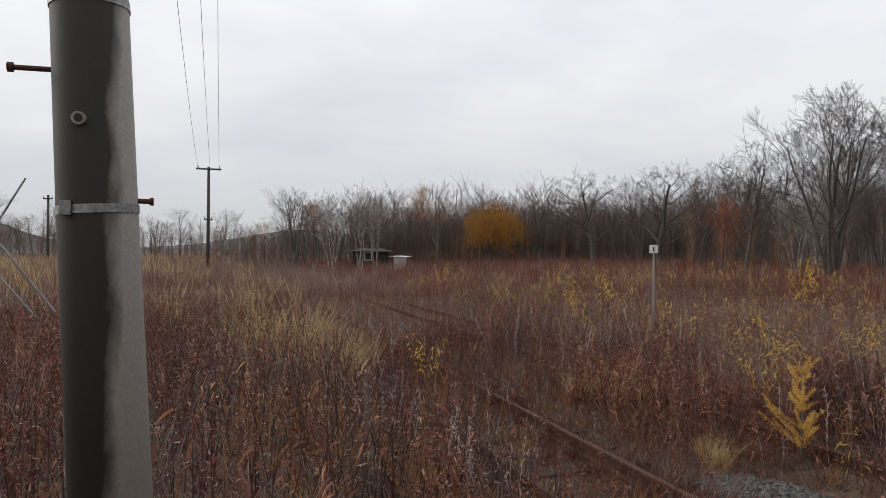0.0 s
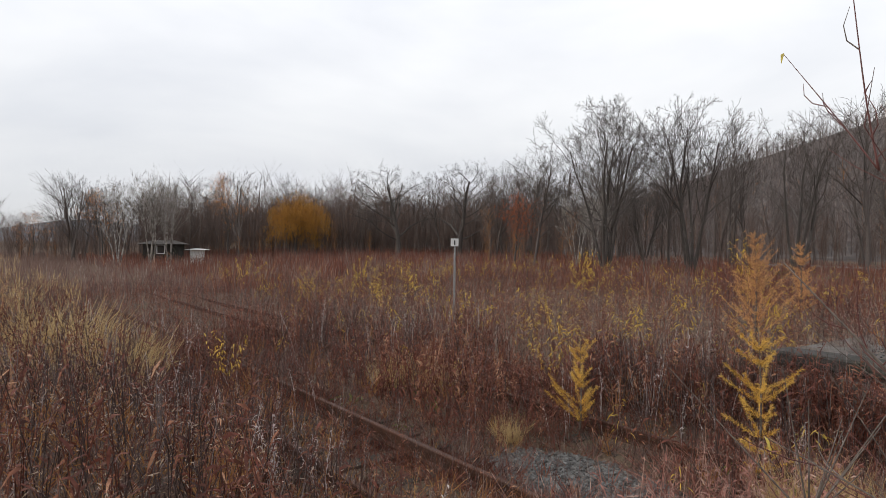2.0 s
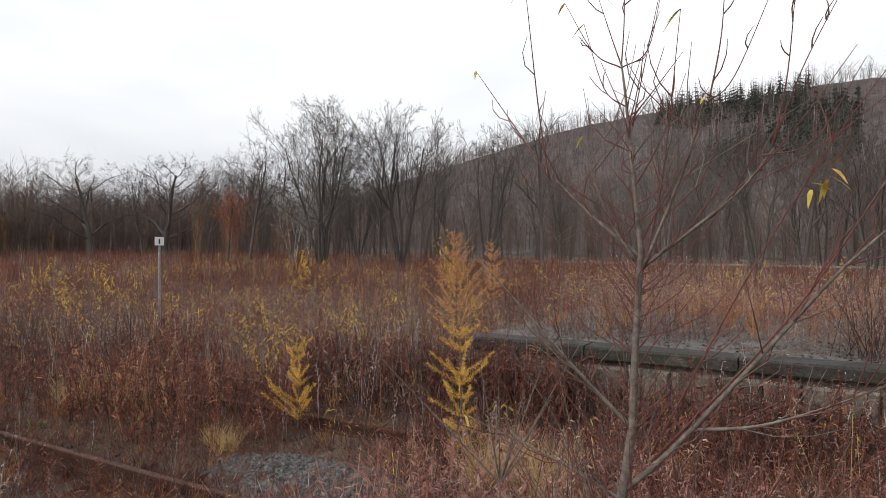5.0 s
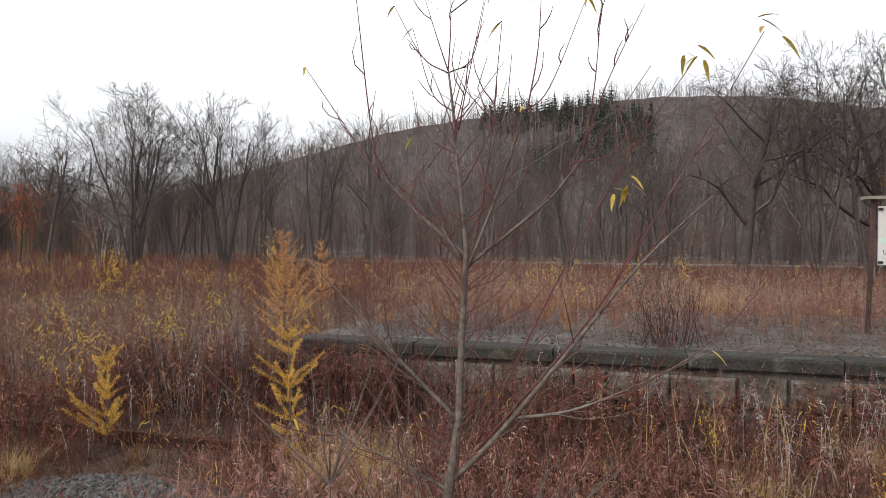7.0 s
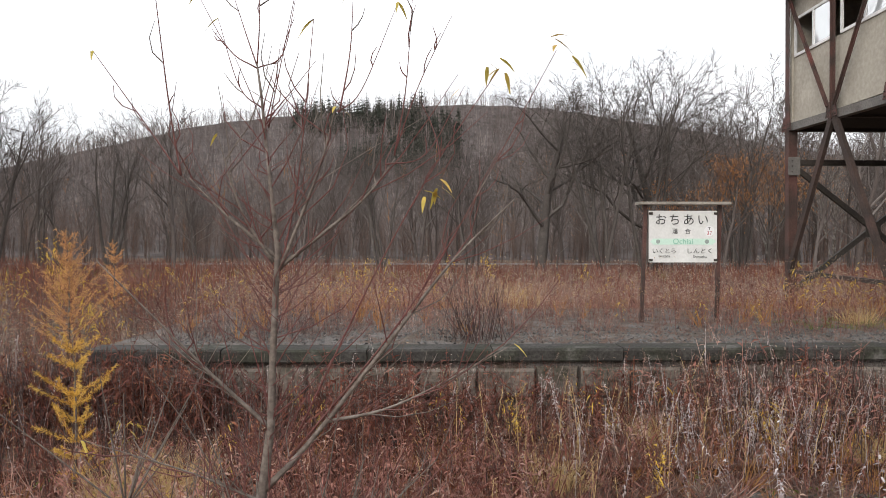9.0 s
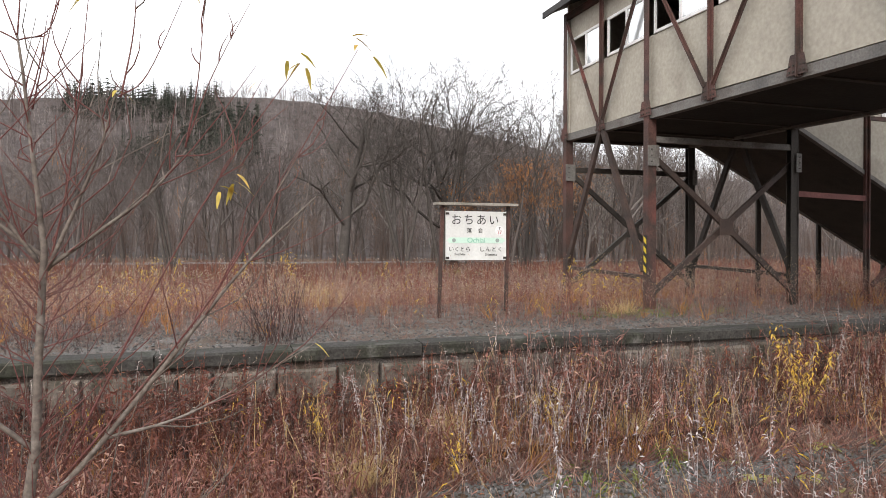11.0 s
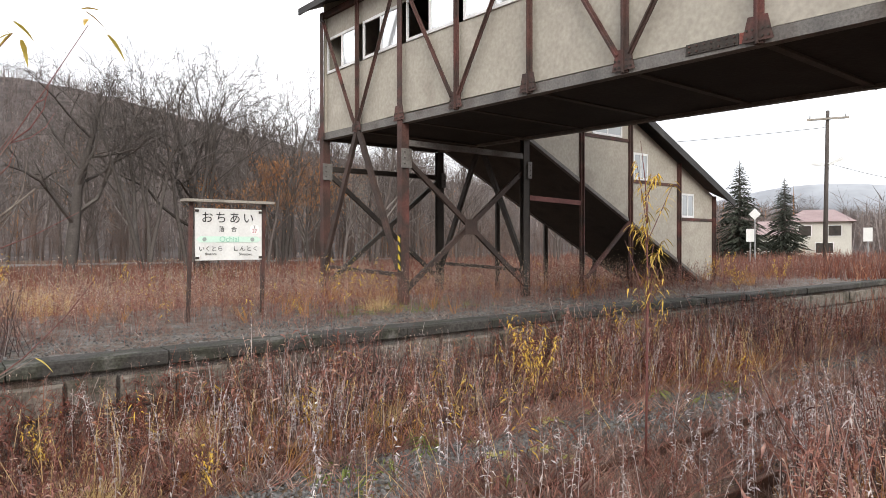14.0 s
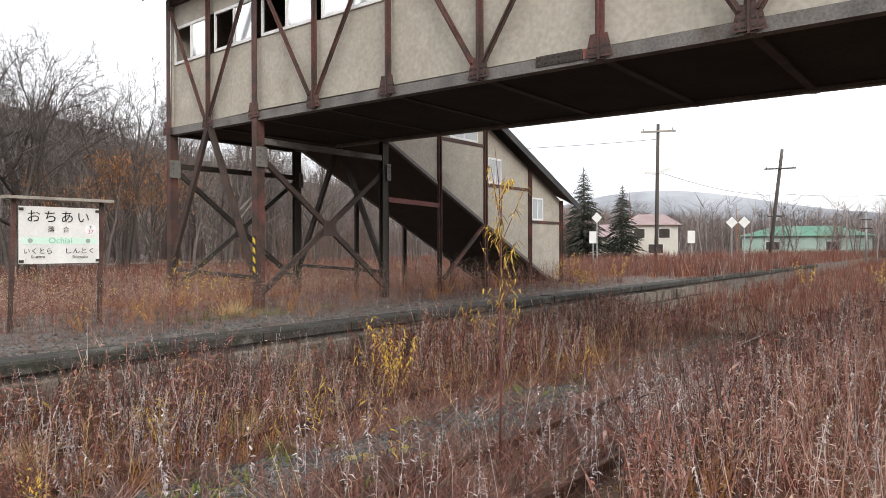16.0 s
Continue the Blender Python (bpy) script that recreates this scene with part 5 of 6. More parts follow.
def branch(out_, g, start, way, length, radius, level, levels, kids, angle, lift, low):
    """One limb that bends as it goes, and the limbs that leave it; collected level by level as points and radii."""
    n = (7, 6, 4, 3, 3, 3)[level]
    w = np.array(way, float)
    w /= np.linalg.norm(w)
    bend = (0.07, 0.15, 0.20, 0.22, 0.25, 0.25)[level]
    p, d = [np.array(start, float)], [w]
    for i in range(n - 1):
        w = w + np.array((g.gauss(0, bend), g.gauss(0, bend), g.gauss(0, bend) + lift))
        w /= np.linalg.norm(w)
        p.append(p[-1] + w * length / (n - 1))
        d.append(w)
    r = radius * np.linspace(1, 0.28, n)
    out_[level].append((np.array(p), r))
    if level >= levels:
        return
    m, turn = kids[level], g.uniform(0, 6.283)
    for k in range(m):
        first = low if level == 0 else 0.22
        t = first + (1 - first) * (k + g.uniform(0.2, 0.8)) / m
        q = t * (n - 1)
        i = min(int(q), n - 2)
        b, tan = p[i] + (p[i + 1] - p[i]) * (q - i), d[i + 1]
        u = np.cross(tan, (0.31, 0.17, 0.93) if abs(tan[2]) < 0.9 else (0.9, 0.3, 0.1))
        u /= np.linalg.norm(u)
        a = turn + 2.4 * k + g.uniform(-0.5, 0.5)
        side = u * math.cos(a) + np.cross(tan, u) * math.sin(a)
        ang = angle * g.uniform(0.7, 1.3)
        branch(out_, g, b, tan * math.cos(ang) + side * math.sin(ang), length * (0.62 - 0.34 * t) * g.uniform(0.75, 1.3) * (1.0 if level else 1.05),
               max(0.004, (radius * (1 - 0.72 * t)) * g.uniform(0.36, 0.58)), level + 1, levels, kids, angle, lift, low)


def wood(soup, limbs, sides, least, k=1.0):
    """Limbs with the same count of points, as tapered prisms, all at once."""
    groups = {}
    for p, r in limbs:
        groups.setdefault(len(p), []).append((p, r))
    for n, some in groups.items():
        P = np.array([p for p, r in some]) * k
        R = np.maximum(np.array([r for p, r in some]) * k, least * np.linspace(1, 0.75, n))
        T = np.gradient(P, axis=1)
        T /= np.linalg.norm(T, axis=2)[..., None] + 1e-9
        ref = np.where(np.abs(T[:, :1, 2:3]) < 0.9, np.array((0.0, 0.0, 1.0)), np.array((1.0, 0.0, 0.0)))
        U = np.cross(T, ref)
        U /= np.linalg.norm(U, axis=2)[..., None] + 1e-9
        W = np.cross(T, U)
        a = np.linspace(0, 2 * np.pi, sides, endpoint=False)
        V = P[:, :, None] + R[..., None, None] * (np.cos(a)[:, None] * U[:, :, None] + np.sin(a)[:, None] * W[:, :, None])
        i, j = np.meshgrid(np.arange(n - 1), np.arange(sides), indexing="ij")
        F = np.stack([i * sides + j, i * sides + (j + 1) % sides, (i + 1) * sides + (j + 1) % sides, (i + 1) * sides + j], -1).reshape(-1, 4)
        soup.add(V.reshape(-1, 3), (F[None] + (np.arange(len(some)) * n * sides)[:, None, None]).reshape(-1, 4))
    return soup


def limbs_of(seed, height, radius, stems, levels, kids, angle, lean, lift, low):
    g = random.Random(seed)
    out_ = [[] for _ in range(levels + 1)]
    for k in range(stems):
        a = 6.283 * k / stems + g.uniform(-0.4, 0.4)
        tilt = 0.04 if stems == 1 else lean * g.uniform(0.35, 1.2)
        foot = 0.15 * (stems > 1)
        branch(out_, g, (foot * math.cos(a), foot * math.sin(a), -0.1), (tilt * math.cos(a), tilt * math.sin(a), 1), height * g.uniform(0.78, 0.95), radius * g.uniform(0.65, 1.0), 0, levels, kids, angle, lift, low)
    return out_, height / max(p[:, 2].max() for lv in out_ for p, r in lv)


def bare_tree(seed, height, radius, stems=1, levels=4, kids=(9, 6, 5, 3), angle=0.62, material=None, label="", name="bare_tree", lean=0.25, lift=0.03, low=0.35, least=0.007, group="bare trees"):
    """Leafless tree: stems that fork into ever finer limbs and a haze of twigs."""
    limbs, k = limbs_of(seed, height, radius, stems, levels, kids, angle, lean, lift, low)
    e = empty(name, label, "tree", group)
    part("trunk", wood(Soup(), limbs[0], 8, least, k), material or BARK, e, smooth=True)
    crown = Soup()
    for lv in range(1, levels + 1):
        wood(crown, limbs[lv], 5 if lv == 1 else 3, least, k)
    part("crown", crown, material or BARK, e)
    return e


def plant(proto, x, y, k=1.0, yaw=0.0, kz=None):
    z = float(ground_height(x, y))
    return copy_thing(proto, pose(x, y, z, 0, 0, yaw) @ Matrix.Diagonal((k, k, kz or k, 1)))


def stand(proto, x, y, k=1.0, yaw=0.0):
    proto.matrix_basis = pose(x, y, float(ground_height(x, y)), 0, 0, yaw) @ Matrix.Diagonal((k, k, k, 1))


BARELABEL = "tall leafless tree with dark grey bark and fine spreading twigs"
vase = bare_tree(4, 10.6, 0.17, 6, 4, (8, 7, 6, 3), 0.5, label="large leafless tree forking into many upright stems", lean=0.27, lift=0.01, low=0.28, least=0.006)
vase2 = bare_tree(9, 10.4, 0.14, 4, 4, (8, 6, 4, 3), 0.5, label="leafless tree with several dark stems", lean=0.26, lift=0.02)
oak = bare_tree(13, 12.0, 0.36, 1, 4, (13, 8, 6, 4), 0.85, label="broad leafless tree with a thick dark trunk", lift=0.01, low=0.22)
slim = bare_tree(17, 11.0, 0.17, 1, 3, (13, 6, 4), 0.55, label=BARELABEL, material=BARK_FAR, low=0.25, least=0.010)
slim2 = bare_tree(23, 10.8, 0.13, 2, 3, (9, 5, 4), 0.5, label=BARELABEL, lean=0.16, material=BARK_FAR, low=0.3, least=0.010)
slim3 = bare_tree(29, 10.0, 0.14, 1, 3, (14, 6, 3), 0.62, label=BARELABEL, material=BARK_FAR, low=0.3, least=0.010)
stand(vase, -24.4, 29.2, 0.92, 30)
stand(vase2, -21.9, 33.4, 0.98)
stand(oak, 6.5, 39.4, 1.0, 40)
oak.matrix_basis = oak.matrix_basis @ Matrix.Diagonal((1.35, 1.35, 1.05, 1))
stand(slim, -14.4, 37.3, 0.92)
stand(slim2, -7.8, 39.2)
stand(slim3, -27.3, 26.5, 0.80)
g1 = random.Random(77)
plant(vase2, -17.5, 36.5, 0.9, 120)
plant(vase2, 10.2, 38.8, 1.25, 200)
plant(oak, 14.5, 42, 1.05, 160)
plant(vase2, 13.0, 40.0, 1.35, 60)
plant(vase2, 2.5, 42.0, 0.85, 300)
plant(vase2, -3.0, 41.0, 0.9, 250)
plant(vase2, 19.5, 41.0, 1.3, 150)
plant(oak, -44, 34, 0.70, 10)
plant(oak, -47, 30, 0.66, 220)
plant(oak, -41, 39, 0.75, 100)
plant(vase, -33, 44, 0.75, 100)
protos = (slim, slim2, slim3, slim, slim3)
for i in range(190):
    # a belt of young wood all round the north side
    az = math.radians(g1.uniform(50, -42))
    r = g1.uniform(41, 78) if abs(math.degrees(az)) < 38 else g1.uniform(48, 85)
    x, y = -math.sin(az) * r, math.cos(az) * r
    plant(g1.choice(protos), x, y, g1.uniform(0.6, 0.98) * (1.3 if x > 9 else 1.0), g1.uniform(0, 360))
for i in range(85):
    az = math.radians(g1.uniform(84, 48))
    r = g1.uniform(58, 95)
    plant(g1.choice(protos), -math.sin(az) * r, math.cos(az) * r, g1.uniform(0.55, 0.80), g1.uniform(0, 360))
for i in range(26):
    az = math.radians(g1.uniform(112, 88))
    r = g1.uniform(48, 80)
    plant(g1.choice(protos), -math.sin(az) * r, math.cos(az) * r, g1.uniform(0.35, 0.60), g1.uniform(0, 360))
for i in range(22):
    az = math.radians(g1.uniform(-42, -58))
    r = g1.uniform(48, 90)
    plant(g1.choice(protos), -math.sin(az) * r, math.cos(az) * r, g1.uniform(0.5, 0.85), g1.uniform(0, 360))
for i in range(30):
    az = math.radians(g1.uniform(-66, -92))
    r = g1.uniform(110, 180)
    plant(g1.choice(protos), -math.sin(az) * r, math.cos(az) * r, g1.uniform(0.6, 0.95), g1.uniform(0, 360))


# woods on the hillside, far off
def hill_tree(g, h, twigs=15, w=0.09, reach=0.30):
    """A leafless tree far off: a stem and a fan of fine twigs."""
    s = Soup()
    ribbon(s, (0, 0, 0), (g.uniform(-0.12, 0.12), g.uniform(-0.12, 0.12), 1), h * 0.9, w * 2, 0, 2, twist=np.array((g.uniform(-1, 1), 1.0, 0)))
    for i in range(twigs):
        a, t = g.uniform(0, 6.283), g.uniform(0.2, 0.85)
        ribbon(s, (0, 0, h * t), (math.cos(a) * 0.8, math.sin(a) * 0.8, g.uniform(0.4, 1.3)), h * reach * g.uniform(0.6, 1.4), w * g.uniform(0.7, 1.3), 0.0, 1, twist=np.array((0.3, 1.0, 0)))
    return s.arrays()


def conifer_shape(g, h, rows=9, per=8):
    s = Soup()
    tube(s, [(0, 0, 0), (0, 0, h)], (h * 0.02, 0.02), 4, cap=False)
    for i in range(rows):
        t = 0.1 + 0.9 * i / rows
        r = h * 0.21 * (1 - t) + 0.1
        for k in range(per):
            a = 6.283 * (k + g.random()) / per
            ribbon(s, (0, 0, h * t + g.uniform(-0.1, 0.1)), (math.cos(a), math.sin(a), 0.15), r * g.uniform(0.7, 1.2), r * 0.55, g.uniform(0.3, 0.7), 2, twist=np.array((g.gauss(0, 1), g.gauss(0, 1), 0.8)))
    return s.arrays()


HX, HY, HZ = hill


def hill_spots(n, keep, seed):
    g = np.random.default_rng(seed)
    i, j = g.uniform(0, HX.shape[0] - 1.01, n), g.uniform(0, HX.shape[1] * 0.89, n)
    m = keep(i / HX.shape[0], j / HX.shape[1], g)
    i, j = i[m], j[m]
    a, b = i.astype(int), j.astype(int)
    u, v = i - a, j - b
    place = [(H[a, b] * (1 - u) + H[a + 1, b] * u) * (1 - v) + (H[a, b + 1] * (1 - u) + H[a + 1, b + 1] * u) * v for H in (HX, HY, HZ)]
    return np.stack([place[0], place[1], place[2] - 0.3], 1)


HWOOD = surface("hill_wood", [(0.065, 0.052, 0.049), (0.15, 0.12, 0.111), (0.10, 0.079, 0.072), (0.29, 0.25, 0.24), (0.17, 0.11, 0.09)], 0.02, 3, 0.95, bump=0, island=True, clump=0.25)
gen2 = np.random.default_rng(5)
scatter([hill_tree(g1, g1.uniform(5.0, 8.0), 18, 0.085, 0.22) for _ in range(10)], hill_spots(30000, lambda a, b, g: g.random(len(a)) < 0.25 + 0.75 * b, 3), gen2, (0.6, 1.15), 0.10).thing(
    "hill_woods", HWOOD, label="bare brown woods covering the hillside", category="woods", kind="stuff")
scatter([conifer_shape(g1, g1.uniform(8, 12), 6, 6) for _ in range(5)],
        hill_spots(60000, lambda a, b, g: (g.random(len(a)) < 0.42) & (((a > 0.352 + 0.02 * np.sin(b * 23)) & (a < 0.402) & (b > 0.42) & (b < 0.72)) | ((a > 0.31) & (a < 0.38) & (b > 0.70))) & (b < 0.84), 4), gen2, (0.5, 0.8), 0.02).thing(
    "hill_conifers", FIRGREEN, label="dark conifer plantation on the hillside", category="woods", kind="stuff")
scatter([hill_tree(g1, g1.uniform(6, 9)) for _ in range(5)], hill_spots(260, lambda a, b, g: b < 0.45, 8), gen2, (0.7, 1.1), 0.05).thing(
    "hill_larches", leafy("far_orange", [(0.20, 0.09, 0.035), (0.27, 0.13, 0.05)]), label="orange larches low on the hillside", category="woods", kind="stuff")

# low bare brush that closes the view between the trunks


def belt(n, a0, a1, r0, r1, seed):
    g = np.random.default_rng(seed)
    a, r = np.radians(g.uniform(min(a0, a1), max(a0, a1), n)), g.uniform(r0, r1, n)
    x, y = -np.sin(a) * r, np.cos(a) * r
    return np.stack([x, y, ground_height(x, y) - 0.1], 1)


BRUSH = [hill_tree(g1, g1.uniform(2.8, 5.0), 56, 0.028, 0.19) for _ in range(8)]
BRUSHWOOD = leafy("brushwood", [(0.045, 0.034, 0.03), (0.08, 0.06, 0.052), (0.11, 0.083, 0.072), (0.09, 0.054, 0.04), (0.15, 0.12, 0.105)], 0.05, 0.1)
for n, a0, a1, r0, r1, k in ((380, 112, 86, 55, 100, (0.7, 1.2)), (450, 87, 74, 60, 100, (0.7, 1.2)), (2100, 78, 44, 60, 100, (1.1, 2.0)), (1300, 50, -45, 46, 80, (0.7, 1.4)), (450, -40, -62, 55, 95, (0.7, 1.2)), (800, -62, -95, 105, 190, (1.1, 2.0))):
    scatter(BRUSH, belt(n, a0, a1, r0, r1, n + int(r0)), gen2, k, 0.08).thing("brushwood", BRUSHWOOD, label="dense leafless brushwood at the wood's edge", category="brush", kind="stuff")
AUTUMN = leafy("autumn_brush", [(0.15, 0.07, 0.035), (0.21, 0.10, 0.045), (0.25, 0.14, 0.06)], 0.05, 0.2)
for n, a0, a1, r0, r1 in ((60, 90, 60, 58, 75), (14, 50, 42, 42, 50), (70, -64, -90, 100, 150), (40, -28, -45, 55, 75)):
    scatter(BRUSH, belt(n, a0, a1, r0, r1, n + 7), gen2, (0.5, 1.1), 0.08).thing("autumn_brush", AUTUMN, label="brush with the last orange leaves", category="brush", kind="stuff")

# ---------------------------------------------------------------- larches, birches, leafy trees


def larch(seed, h, needles, label, thick=0.02, tiers=12, per=6, tuft_size=0.05, reach=0.42, gap=0.0022, rise=0.35):
    g = random.Random(seed)
    e = empty("larch_sapling", label, "sapling", "young larches")
    t, br, nd = Soup(), Soup(), Soup()
    bend = [np.array((0.02 * h * math.sin(q * 3), 0.015 * h * math.cos(q * 2), h * q)) for q in np.linspace(0, 1, 6)]
    tube(t, bend, np.linspace(thick, 0.004, 6), 6)
    for i in range(tiers):
        q = 0.14 + 0.82 * (i + g.uniform(-0.35, 0.35)) / tiers
        b = np.array([np.interp(q, np.linspace(0, 1, 6), [p[k] for p in bend]) for k in range(3)])
        for k in range(per):
            a = 6.283 * (k + g.random()) / per
            L = reach * h * max(0.05, 1.02 - q) ** 0.6 * min(1.0, 0.45 + 2.2 * q) * g.choice((0.35, 0.6, 0.85, 1.1, 1.3)) * g.uniform(0.8, 1.1) + 0.03
            way = np.array((math.cos(a), math.sin(a), rise + 0.5 * q + g.uniform(-0.15, 0.2)))
            way /= np.linalg.norm(way)
            pts = [b + way * L * u + UP * 0.12 * L * u * u for u in (0, 0.5, 1)]
            tube(br, pts, (0.005, 0.004, 0.002), 3, cap=False)
            for m in range(max(8, int(L / gap))):
                u = g.uniform(0.06, 1.0)
                c = b + way * L * u + UP * 0.12 * L * u * u
                out2 = np.array((g.gauss(0, 1), g.gauss(0, 1), g.gauss(0, 1)))
                ribbon(nd, c, out2 / np.linalg.norm(out2) + way * 0.5, tuft_size * g.uniform(0.6, 1.1), tuft_size * 0.2, 0.05, 1, twist=np.array((g.gauss(0, 1), g.gauss(0, 1), g.gauss(0, 1))))
    for m in range(170):
        q = 1 - g.uniform(0, 0.5) ** 1.3
        c = np.array([np.interp(q, np.linspace(0, 1, 6), [p[k] for p in bend]) for k in range(3)])
        ribbon(nd, c, (g.gauss(0, 1), g.gauss(0, 1), g.gauss(0.6, 0.6)), tuft_size * g.uniform(0.6, 1.1), tuft_size * 0.17, 0.05, 1)
    part("trunk", t, WILLOW, e, smooth=True)
    part("crown", br, TWIG, e)
    part("needles", nd, needles, e)
    return e


l1 = larch(2, 1.15, LARCHY, "small yellow larch sapling growing through the ballast", 0.012, 7, 5, 0.038, 0.36, 0.0012, 0.55)
stand(l1, -5.05, 5.62)
l2 = larch(5, 1.62, LARCHY, "bright yellow larch sapling beside the platform end", 0.016, 8, 6, 0.040, 0.30, 0.0012, 0.2)
stand(l2, -3.0, 5.6, 0.9)
l3 = larch(8, 2.35, LARCHY_TAN, "tan-orange young larch behind the platform end", 0.025, 15, 7, 0.06, 0.32, 0.005, 0.5)
stand(l3, -6.75, 12.4, 1.05)
l4 = larch(11, 2.1, LARCHY_TAN, "tan-orange young larch in the open yard", 0.03, 12, 6, 0.08, 0.25, 0.006)
stand(l4, -8.6, 18.1)


def leafy_tree(name, seed, h, r, leaves, material, label, bark=BARK, drop=0.7, trunk=0.15, size=0.16, base=0.25, shape=1.0, category="tree", group=""):
    """A tapered trunk with limbs, and a crown of many small hanging leaves in uneven clumps."""
    g = random.Random(seed)
    e = empty(name, label, category, group)
    low, high, lv = Soup(), Soup(), Soup()
    limbs, k = limbs_of(seed, h, trunk, 1, 3, (11, 6, 4), 0.6, 0.0, 0.03, base)
    wood(low, limbs[0], 7, 0.01, k)
    for some in limbs[1:]:
        wood(high, some, 3, 0.008, k)
    part("trunk", low, bark, e, smooth=True)
    part("crown", high, bark, e)
    v, f = high.arrays()
    for m in range(leaves):
        c = v[g.randrange(len(v))] * 1.0 + np.array([g.gauss(0, 0.16 * r) for _ in range(3)])
        a = g.uniform(0, 6.283)
        ribbon(lv, c, (math.cos(a), math.sin(a), g.uniform(-1.2, 0.5)), size * g.uniform(0.6, 1.4), size * 0.4, drop * g.random(), 1)
    part("leaves", lv, material, e)
    return e


t1 = leafy_tree("willow_tree", 3, 5.0, 2.4, 1500, OCHRE, "round willow tree with dense ochre-yellow autumn leaves", size=0.22, trunk=0.2)
gd, dome = random.Random(41), Soup()
for k in range(210):
    # hanging sprays that start on a broad dome and droop to its hem
    a, q = gd.uniform(0, 6.283), gd.uniform(0.0, 1.0) ** 0.6
    top_ = gd.uniform(0.72, 1.08) * np.array((2.35 * q * math.cos(a), 2.35 * q * math.sin(a), 2.2 + 2.7 * math.sqrt(max(0.0, 1 - 0.9 * q * q)) + gd.uniform(-0.3, 0.3)))
    drop_ = gd.uniform(1.0, 2.6) * (1 - 0.35 * q)
    for m in range(46):
        u = gd.random()
        c = top_ + np.array((0.35 * math.cos(a) * u, 0.35 * math.sin(a) * u, -drop_ * u)) + np.array([gd.gauss(0, 0.20) for _ in range(3)])
        ribbon(dome, c, (gd.gauss(0, 0.5), gd.gauss(0, 0.5), -1), gd.uniform(0.15, 0.3), 0.06, 0.1, 1, twist=np.array((gd.gauss(0, 1), gd.gauss(0, 1), 0.1)))
part("hanging_leaves", dome, OCHRE, t1)
stand(t1, -54.8, 24.2, 1.12)
t2 = leafy_tree("larch_tree", 6, 9.0, 1.6, 1500, leafy("orange_sprays", [(0.30, 0.12, 0.04), (0.42, 0.19, 0.06)]), "slender tree with thin orange autumn foliage", BARK, size=0.22)
stand(t2, -57.5, 19.0, 0.85)
plant(t2, -60, 9.6, 0.8, 50)
plant(t2, -62, 5.0, 0.55, 120)
plant(t2, -59, 31, 0.6, 200)
plant(t2, 27.5, 50, 1.15, 90)
plant(t2, 22, 48, 1.1, 10)
plant(t2, 33, 55, 1.2, 160)
plant(t2, 17.6, 38.2, 0.95, 30)
plant(t2, 20.8, 40.4, 1.05, 200)
plant(t2, 14.8, 40.5, 0.8, 300)
t3 = leafy_tree("red_tree", 9, 6.0, 2.0, 2200, REDLEAF, "small tree with rusty red leaves", size=0.18)
stand(t3, -29.5, 27.0, 0.75)
birch = bare_tree(31, 7.6, 0.09, 4, 3, (10, 5, 3), 0.5, BIRCH, "slender white-barked birches in a clump", "birch", 0.16, group="birches")
stand(birch, -49.0, 10.9, 0.95)
plant(birch, -49.3, 8.9, 0.92, 80)
plant(birch, -48.8, 12.0, 0.9, 200)
plant(birch, 24, 46, 1.25, 20)
plant(birch, 27, 44, 1.15, 120)
plant(birch, -29.5, 32.5, 0.85, 60)
plant(birch, -33, 38, 0.8, 10)


def fir(seed, h):
    g = random.Random(seed)
    e = empty("fir_tree", "dark green fir tree with drooping boughs", "tree", "firs by the house")
    t, nd = Soup(), Soup()
    tube(t, [(0, 0, -0.1), (0, 0, h)], (h * 0.022, 0.02), 7)
    for i in range(620):
        a, q = g.uniform(0, 6.283), 0.05 + 0.93 * g.random() ** 0.85
        r = h * 0.27 * (1 - q) ** 0.8 * g.uniform(0.55, 1.15) + 0.08
        way = np.array((math.cos(a), math.sin(a), 0.10))
        for m in range(6):
            u = (m + g.random()) / 6
            ribbon(nd, np.array((0, 0, h * q)) + way * r * u - UP * 0.25 * r * u * u, way + np.array((g.gauss(0, 0.5), g.gauss(0, 0.5), -0.2)), r * 0.35, r * 0.16, 0.35, 1, twist=np.array((g.gauss(0, 1), g.gauss(0, 1), 0.7)))
    part("trunk", t, BARK, e)
    part("foliage", nd, FIRGREEN, e)
    return e


f1 = fir(3, 8.4)
stand(f1, 53.4, 27.3)
plant(f1, 55.0, 24.4, 0.82, 70)
plant(f1, 53.5, 32.0, 1.05, 150)
plant(f1, 52.0, 31.0, 1.02, 20)
plant(f1, 88, 6.5, 0.85, 20)
plant(f1, 90, 4.0, 0.95, 80)
plant(f1, 86, 2.0, 0.8, 140)
plant(f1, 92, 0.5, 0.9, 10)

# ---------------------------------------------------------------- the willow sapling close by
willow = empty("willow_sapling", "young leafless willow with pale bark and red twigs", "sapling")
gw = random.Random(12)
WX, WY = -0.69, 2.92
trunk_pts = [(-0.77, WY, 0.1), (-0.75, WY, 1.0), (-0.73, WY, 1.13), (-0.70, WY, 1.37), (-0.69, WY, 1.72), (-0.67, WY, 2.13), (-0.70, WY, 2.41), (-0.72, WY, 2.59), (-0.74, WY, 2.80), (-0.76, WY, 2.95)]
part("trunk", tube(Soup(), trunk_pts, (0.030, 0.024, 0.022, 0.018, 0.0155, 0.013, 0.009, 0.0075, 0.006, 0.004), 8), WILLOW, willow, smooth=True)


